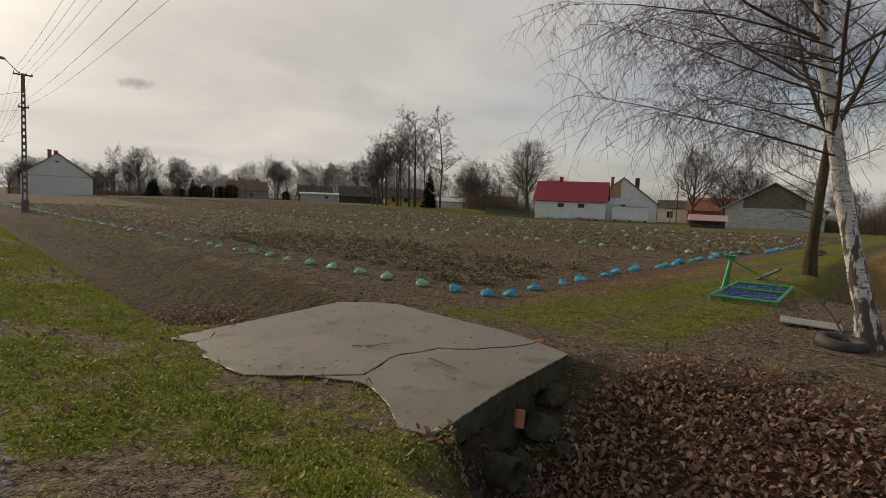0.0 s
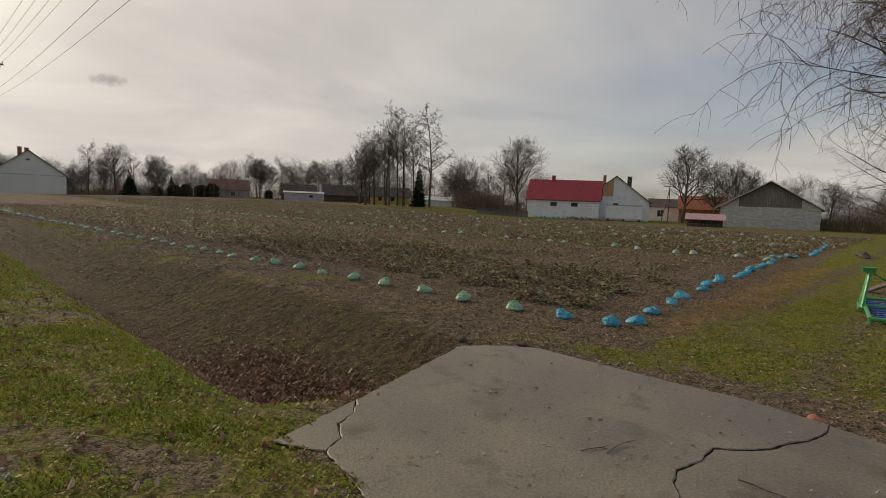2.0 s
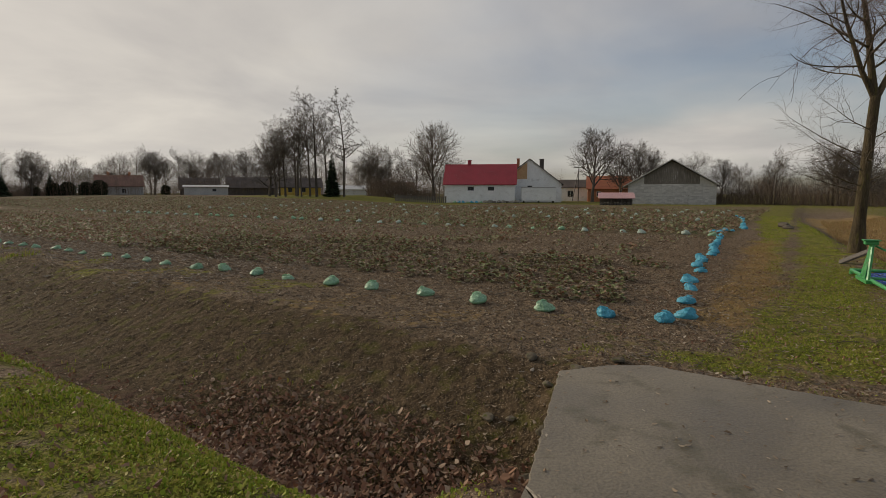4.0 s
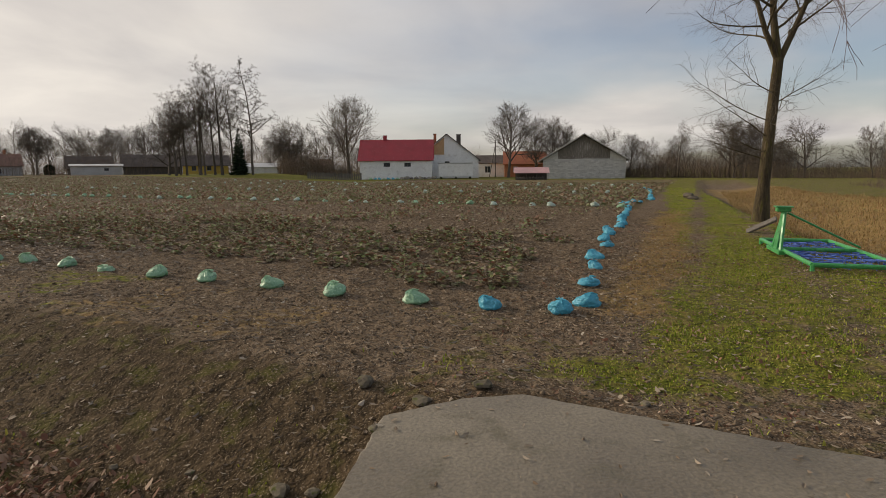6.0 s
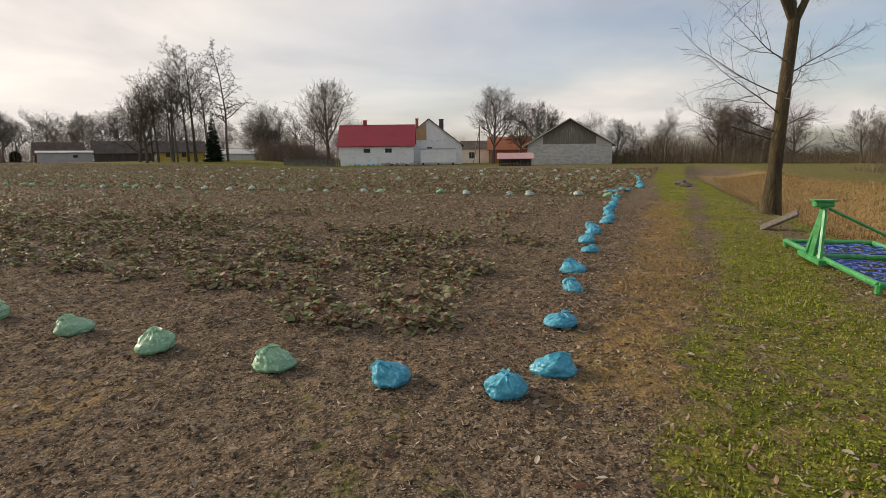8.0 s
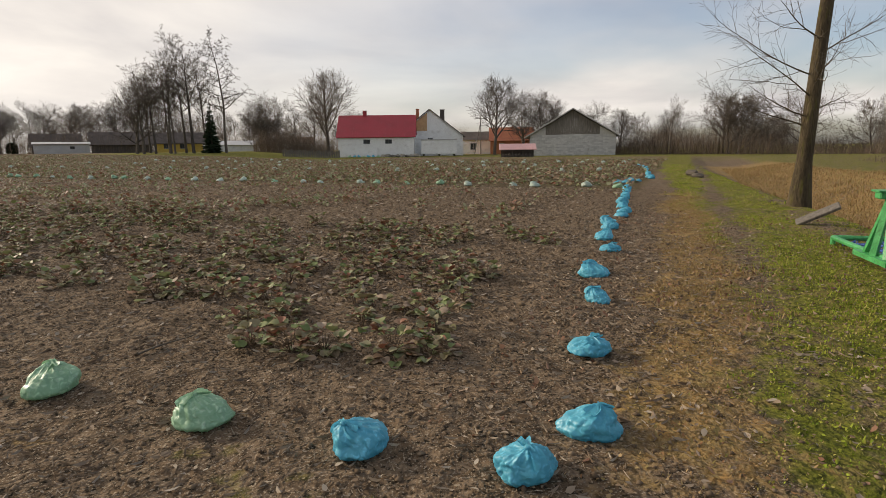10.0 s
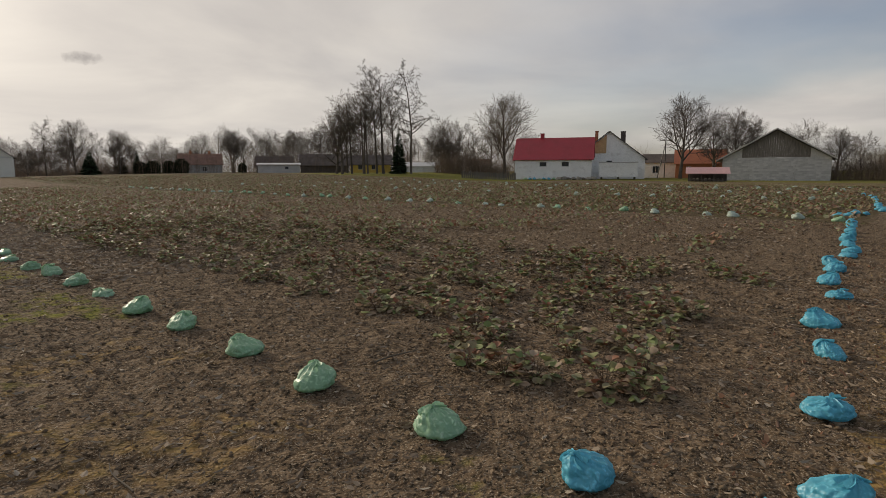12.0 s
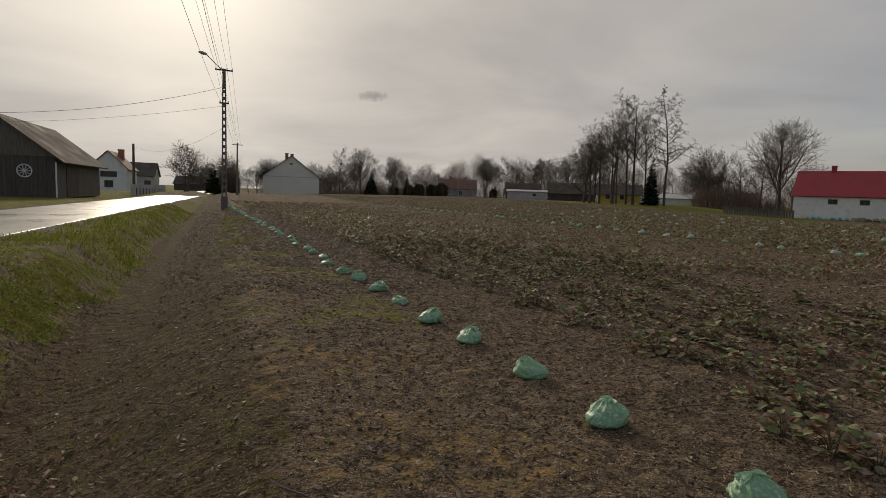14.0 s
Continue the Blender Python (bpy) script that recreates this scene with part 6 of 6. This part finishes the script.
for k in range(24):
    a, b = 2 * math.pi * k / 24, 2 * math.pi * (k + 1) / 24
    rod(bm, (math.cos(a) * 0.5, math.sin(a) * 0.5, 0), (math.cos(b) * 0.5, math.sin(b) * 0.5, 0), 0.045, None, 6)
part("rim", bm, M_PVC, whl)
for k in range(10):
    a = 2 * math.pi * k / 10
    part("spoke", rod(bmesh.new(), (0.06 * math.cos(a), 0.06 * math.sin(a), 0), (0.48 * math.cos(a), 0.48 * math.sin(a), 0), 0.025, None, 6), M_PVC, whl)
part("hub", rod(bmesh.new(), (0, 0, -0.05), (0, 0, 0.07), 0.09, None, 10), M_PVC, whl)
house("roadside_house", "white roadside house with a brown roof", pose(-102.5, 63.2, 0.3, 0, 0, 49), 5.8, 9, 4.0, 6.9, "y", M_WHITE, M_BROWNROOF, [(1.6, 2.4, 4.2, 3.4), (2.2, 0.6, 3.6, 1.8)], chimneys=[(4, 5, 0.45, 7.4, M_BRICKY)])
house("grey_roadside_house", "grey roadside house with a dark hipped roof", pose(-131, 84, 0.3, 0, 0, 49), 8, 9, 3.4, 6.4, "x", M_GREYREN, M_DARKROOF, [(3, 1, 4.4, 2.2), (6, 1, 7.4, 2.2)])
fence = thing("roadside_fence", "low masonry fence with pale posts along the road", "fence")
for k in range(12):
    x, y = to_xy(72 + k * 2.4, -9.6 + 0.088 * (72 + k * 2.4) - 5.2)
    part("post", boxes((x - 0.2, y - 0.2, 0.2, x + 0.2, y + 0.2, 1.6)), M_GREYREN, fence)
    if k < 11:
        x2, y2 = to_xy(72 + k * 2.4 + 1.2, -9.6 + 0.088 * (73.2 + k * 2.4) - 5.2)
        ob = part("panel", boxes((-1.0, -0.05, 0, 1.0, 0.05, 0.9)), M_CSIDE, fence)
        ob.matrix_basis = pose(x2, y2, 0.25, 0, 0, 140)

# garden fence beside the lawn
gf = thing("board_fence", "weathered grey board fence at the edge of the lawn", "fence")
for k in range(26):
    t = k / 25
    x, y = (-6 + 9.5 * t, 112 - 2 * t)
    z = float(lie(*to_uv(x, y)))
    part("board", boxes((x - 0.15, y - 0.02, z, x + 0.15, y + 0.02, z + 1.2 + 0.12 * math.sin(k * 2.1))), M_GREYWOOD, gf)
# clutter at the wall of the red-roofed building
for i in range(15):
    x, y = 5.5 + i * 0.85, 113.6 - i * 0.16
    k = i % 3
    if i < 7:
        bag("blue" if k else "green", i, x, y, i * 50, 2.2, "sacks stacked at the outbuilding")
    else:
        rock("rubble_mound", x, y - 0.4, 0.38 + 0.05 * k, 200 + i, M_STONE if k else M_GREYWOOD, "rubble heap lying beside the outbuilding", 0.8)


# ---- poles and wires ----
def lattice_pole(x, y, tall, lamp):
    z = at_ground(x, y, 0.05)
    ob = thing("power_pole", "slender concrete ladder power pole carrying wires and a street lamp", "power pole", m=pose(x, y, z, 0, 0, 55))
    for s in (-1, 1):
        part("leg", rod(rod(bmesh.new(), (s * 0.15, 0, 0), (s * 0.095, 0, tall * 0.86), 0.06, 0.05, 6), (s * 0.095, 0, tall * 0.86), (s * 0.06, 0, tall), 0.05, 0.04, 6), M_POLE, ob)
    part("foot", boxes((-0.24, -0.14, 0, 0.24, 0.14, 1.0), bevel=0.02), M_POLE, ob)
    n = 15
    for k in range(n):
        zz_ = 1.7 + k * (tall * 0.86 - 1.9) / (n - 1)
        half = 0.15 - 0.055 * zz_ / (tall * 0.86)
        part("rung", boxes((-half, -0.05, zz_ - 0.12, half, 0.05, zz_ + 0.12)), M_POLE, ob)
    part("cap", boxes((-0.12, -0.07, tall * 0.86, 0.12, 0.07, tall)), M_POLE, ob)
    for zz_, half in ((tall - 0.1, 0.62), (tall - 2.55, 0.34)):
        part("crossarm", boxes((-half, -0.05, zz_ - 0.05, half, 0.05, zz_ + 0.05)), M_WIRE, ob)
        for q in (-half + 0.05, -half / 3, half / 3, half - 0.05):
            part("insulator", rod(bmesh.new(), (q, 0, zz_ + 0.05), (q, 0, zz_ + 0.2), 0.045, 0.03, 8), M_PVC, ob)
    if lamp:
        arm = part("lamp_arm", rod(bmesh.new(), (0, 0, tall - 0.25), (-1.25, -1.15, tall + 0.62), 0.03, None, 8), M_LAMP, ob)
        bm = bmesh.new()
        bmesh.ops.create_uvsphere(bm, u_segments=16, v_segments=8, radius=1, matrix=Matrix.LocRotScale((-1.52, -1.4, tall + 0.66), Euler((0, 0, radians(43))), (0.42, 0.15, 0.11)))
        part("lamp_head", bm, M_LAMP, ob, "grey lamp head", smooth=True)
    return ob


POLES = [(-36.8, 38.2, 10.6, True), (*to_xy(-26, -6.6), 10.6, False)]
for p in POLES:
    lattice_pole(*p)
px, py = -73.4, 70.2
op = thing("power_pole", "distant concrete power pole beside the road", "power pole", m=pose(px, py, 0.1, 0, 0, 50))
part("shaft", rod(bmesh.new(), (0, 0, 0), (0, 0, 8.6), 0.16, 0.1, 8), M_POLE, op)
part("crossarm", boxes((-0.8, -0.05, 8.2, 0.8, 0.05, 8.3)), M_WIRE, op)
wp = thing("power_pole", "dark wooden pole beside the roadside houses", "power pole", m=pose(-73.3, 53.3, 0.3))
part("shaft", rod(bmesh.new(), (0, 0, 0), (0, 0, 6.6), 0.2, 0.14, 8), M_FRAME, wp)
fpole = thing("power_pole", "distant wooden pole behind the farm roofs", "power pole", m=pose(34.5, 128, 0))
part("shaft", rod(bmesh.new(), (0, 0, 0), (0, 0, 8.2), 0.12, 0.09, 8), M_FRAME, fpole)
part("brace", rod(bmesh.new(), (-1.4, 0, 0), (0, 0, 7.2), 0.1, 0.08, 8), M_FRAME, fpole)
part("crossarm", boxes((-1.2, -0.05, 7.6, 1.2, 0.05, 7.7)), M_FRAME, fpole)


def wire(a, b, sag, r=0.008):
    a, b = Vector(a), Vector(b)
    path = []
    for i in range(25):
        t = i / 24
        path.append((a.lerp(b, t) - Vector((0, 0, 4 * sag * t * (1 - t))), r))
    ob = new("overhead_wire", mesh_of("overhead_wire", *tubes([path], 4), M_WIRE, True))
    return tagged(ob, "thin dark overhead wire hung between the poles", "wire", "overhead wires")


c, s = math.cos(radians(55)), math.sin(radians(55))
p0, p1 = POLES[0], POLES[1]
z0, z1 = at_ground(p0[0], p0[1]), at_ground(p1[0], p1[1])
for q, dz in ((-0.57, -0.1), (-0.2, -0.1), (0.2, -0.1), (0.57, -0.1), (-0.29, -2.55), (0.29, -2.55)):
    a = (p0[0] + q * c, p0[1] + q * s, z0 + p0[2] + dz + 0.15)
    wire(a, (p1[0] + q * c, p1[1] + q * s, z1 + p1[2] + dz + 0.15), 0.9)
    wire(a, (px + q * c, py + q * s, 8.35), 0.5)
wire((p0[0], p0[1], z0 + 9.2), (-49, 21.5, 5.8), 1.0, 0.012)
wire((p0[0], p0[1], z0 + 7.8), (-52, 23, 5.2), 0.5)
wire((-73.3, 53.3, 6.6), (p0[0], p0[1], z0 + 6.2), 1.2)


# ---- chain harrow ----
def harrow():
    """A green tube frame with a mast, and a mat of blue chain links in it."""
    ax, ay = 6.05, 13.3
    turn = math.degrees(math.atan2(3.5, 1.9))
    ob = thing("chain_harrow", "green steel chain harrow with blue link mat on the grass", "harrow", m=pose(ax, ay, at_ground(ax, ay) + 0.06, 0, 0, turn) @ Matrix.Diagonal((0.93, 0.93, 0.93, 1)))
    L, Wd, r, z = 3.75, -1.4, 0.042, 0.06

    def tube(name, a, b, rr=r):
        return part(name, rod(bmesh.new(), a, b, rr, None, 10), M_GPAINT, ob)

    tube("side_tube", (0, 0, z), (L, 0, z))
    tube("side_tube", (0, Wd, z), (L, Wd, z))
    tube("cross_tube", (0, 0, z), (0, Wd, z))
    tube("cross_tube", (L, 0, z), (L, Wd, z))
    tube("cross_tube", (2.1, 0, z), (2.1, Wd, z))
    for x, y in ((0, 0), (L, 0), (0, Wd), (L, Wd)):
        part("foot", rod(bmesh.new(), (x, y, -0.05), (x, y, z), 0.04, None, 8), M_GPAINT, ob)
    # mast of two plates, strut and head
    mx, my = 2.1, 0.06
    part("mast_plate", rod(bmesh.new(), (mx - 0.30, my, 0.06), (mx - 0.03, my - 0.1, 0.86), 0.04, 0.035, 6), M_GPAINT, ob)
    part("mast_plate", rod(bmesh.new(), (mx + 0.30, my, 0.06), (mx + 0.03, my - 0.1, 0.86), 0.04, 0.035, 6), M_GPAINT, ob)
    part("mast_plate", rod(bmesh.new(), (mx, my + 0.02, 0.06), (mx, my - 0.09, 0.86), 0.055, 0.05, 4), M_GPAINT, ob)
    part("mast_head", boxes((mx - 0.09, my - 0.2, 0.84, mx + 0.09, my + 0.06, 0.93), bevel=0.015), M_GPAINT, ob)
    part("top_plate", boxes((mx - 0.12, my - 0.23, 0.932, mx + 0.12, my + 0.09, 0.955)), M_GPAINT, ob)
    part("strut", rod(bmesh.new(), (mx, my - 0.15, 0.82), (mx - 0.1, Wd, 0.14), 0.022, None, 8), M_GPAINT, ob)
    part("drawbar", boxes((mx - 0.5, 0.02, 0.0, mx + 0.5, 0.14, 0.07)), M_GPAINT, ob)
    rng = random.Random(5)
    for i in range(14):
        for j in range(7):
            x, y = 0.22 + i * 0.275 + rng.uniform(-0.05, 0.05), -0.16 - j * 0.195 + rng.uniform(-0.03, 0.03)
            if abs(x - 2.1) < 0.12:
                continue
            bm = bmesh.new()
            a = rng.uniform(-0.9, 0.9)
            p, q = Vector((math.cos(a) * 0.15, math.sin(a) * 0.12, 0)), Vector((-math.sin(a) * 0.09, math.cos(a) * 0.09, 0))
            o = Vector((x, y, rng.uniform(-0.02, 0.05)))
            rod(bm, o - p, o + p, 0.014, None, 5)
            rod(bm, o - q + Vector((0, 0, 0.02)), o + q + Vector((0, 0, 0.02)), 0.013, None, 5)
            rod(bm, o + p, o + p + Vector((0, 0, -0.08)), 0.012, 0.006, 5)
            part("link", bm, M_CHAIN, ob)
    return ob


harrow()
# a board propped behind the harrow, planks and a tyre by the birch
ob = tagged(part("leaning_board", boxes((-0.38, -0.12, -0.03, 0.38, 0.12, 0.03), bevel=0.01), M_GREYWOOD), "weathered grey board propped beside the harrow", "board")
ob.matrix_basis = pose(9.2, 18.1, at_ground(9.2, 18.1) + 0.2, 22, -30, -50)
pal = thing("wooden_pallet", "weathered slatted wooden panel lying on dirt", "pallet", m=pose(6.9, 10.6, at_ground(6.9, 10.6) + 0.03, 4, 2, -22) @ Matrix.Diagonal((0.75, 0.75, 0.9, 1)))
for k in range(6):
    part("slat", boxes((-0.62, -0.3 + k * 0.11, 0.03, 0.62, -0.21 + k * 0.11, 0.055)), M_PALEWOOD, pal)
for x in (-0.5, 0.0, 0.5):
    part("batten", boxes((x - 0.04, -0.32, -0.02, x + 0.04, 0.36, 0.028)), M_GREYWOOD, pal)
bm = bmesh.new()
R, r, nu, nv = 0.27, 0.085, 28, 10
grid = [[bm.verts.new(((R + r * math.cos(2 * math.pi * j / nv)) * math.cos(2 * math.pi * i / nu), (R + r * math.cos(2 * math.pi * j / nv)) * math.sin(2 * math.pi * i / nu), r * 1.1 * math.sin(2 * math.pi * j / nv))) for j in range(nv)] for i in range(nu)]
for i in range(nu):
    for j in range(nv):
        bm.faces.new((grid[i][j], grid[(i + 1) % nu][j], grid[(i + 1) % nu][(j + 1) % nv], grid[i][(j + 1) % nv]))
bmesh.ops.recalc_face_normals(bm, faces=bm.faces)
ob = tagged(part("old_tyre", bm, M_BLACK, smooth=True), "old black tyre lying at the foot of the birch", "tyre")
ob.matrix_basis = pose(6.6, 9.0, at_ground(6.6, 9.0) + 0.08, 5, 3, 0)


def stick(x, y, length, r, turn, seed, lift=0.0, pitch=0.0):
    rng = random.Random(seed)
    path, q, a = [], Vector((-length / 2, 0, 0)), 0.0
    for i in range(7):
        path.append((q.copy(), r * (1 - 0.09 * i)))
        a += rng.uniform(-0.25, 0.25)
        q = q + Vector((math.cos(a), math.sin(a), rng.uniform(-0.03, 0.06))) * length / 6
    paths = [path]
    for i in (2, 4):
        p, b = path[i][0], rng.choice((-0.8, 0.8))
        paths.append([(p, r * 0.6), (p + Vector((math.cos(b), math.sin(b), 0.08)) * length * 0.2, r * 0.35)])
    ob = tagged(new("twig", mesh_of("twig", *tubes(paths, 5), M_TWIG, True)), "thin broken twig lying on the ground", "twig")
    z = 0.2 if lift == "slab" else at_ground(x, y)
    ob.matrix_basis = pose(x, y, z + r + 0.004, 0, pitch, turn)
    return ob


for i, a in enumerate([(0.95, 5.75, 0.5, 0.006, -40, "slab"), (0.05, 6.3, 0.35, 0.005, 60, "slab"), (-0.1, 6.2, 0.25, 0.004, 20, "slab"), (-3.4, 9.0, 0.8, 0.011, 65, 0), (-1.2, 8.35, 0.4, 0.012, 120, 0), (-2.6, 11.2, 0.5, 0.007, 10, 0), (-1.1, 14.0, 0.5, 0.01, 60, 0), (-2.2, 11.9, 0.4, 0.006, 140, 0), (0.4, 10.6, 0.5, 0.006, 100, 0),
                       (6.3, 12.1, 0.9, 0.012, -50, 0), (4.6, 6.6, 1.3, 0.02, 20, 0), (5.6, 7.2, 0.9, 0.018, 100, 0), (4.2, 5.6, 0.8, 0.012, -30, 0), (2.9, 10.5, 0.35, 0.006, 10, 0), (-4.9, 12.0, 0.5, 0.007, 40, 0)]):
    stick(a[0], a[1], a[2], a[3], a[4], 300 + i, a[5])
srng = random.Random(71)
for i in range(26):
    stick(srng.uniform(3.4, 7.4), srng.uniform(5.4, 8.9), srng.uniform(0.5, 1.5), srng.uniform(0.006, 0.016), srng.uniform(0, 360), 700 + i)
ob = stick(6.65, 9.45, 1.1, 0.025, 100, 400, 0, -50)
ob.location.z += 0.42
for i, (x, y, s) in enumerate([(17.7, 33.0, 0.7), (18.3, 34.2, 0.9), (19.0, 35.2, 0.6)]):
    rock("earth_mound", x, y, 0.35 * s, 500 + i, M_TWIG, "heap of soil and cut branches at the track edge", 0.6)


# ---- barn blocks, last ----
def build_blocks():
    shapes = {}
    for wd in (0.58, 0.28):
        bm = boxes((0, 0, 0, wd, 0.06, 0.235))
        me = bpy.data.meshes.new("block")
        bm.to_mesh(me)
        bm.free()
        me.materials.append(M_BLOCK)
        shapes[wd] = me
    for r in range(14):
        x = 0.01 if r % 2 == 0 else -0.29
        while x < W - 0.02:
            wd = 0.58
            if x < 0:
                x, wd = 0.01, 0.28
            if x + wd > W:
                wd = 0.28
            if x + wd <= W:
                ob = part("block", shapes[wd], None, barn)
                ob.matrix_basis = pose(x, 0.0 + 0.006 * ((r * 7 + int(x * 3)) % 3), 0.01 + r * 0.249)
            x += wd + 0.02


build_blocks()
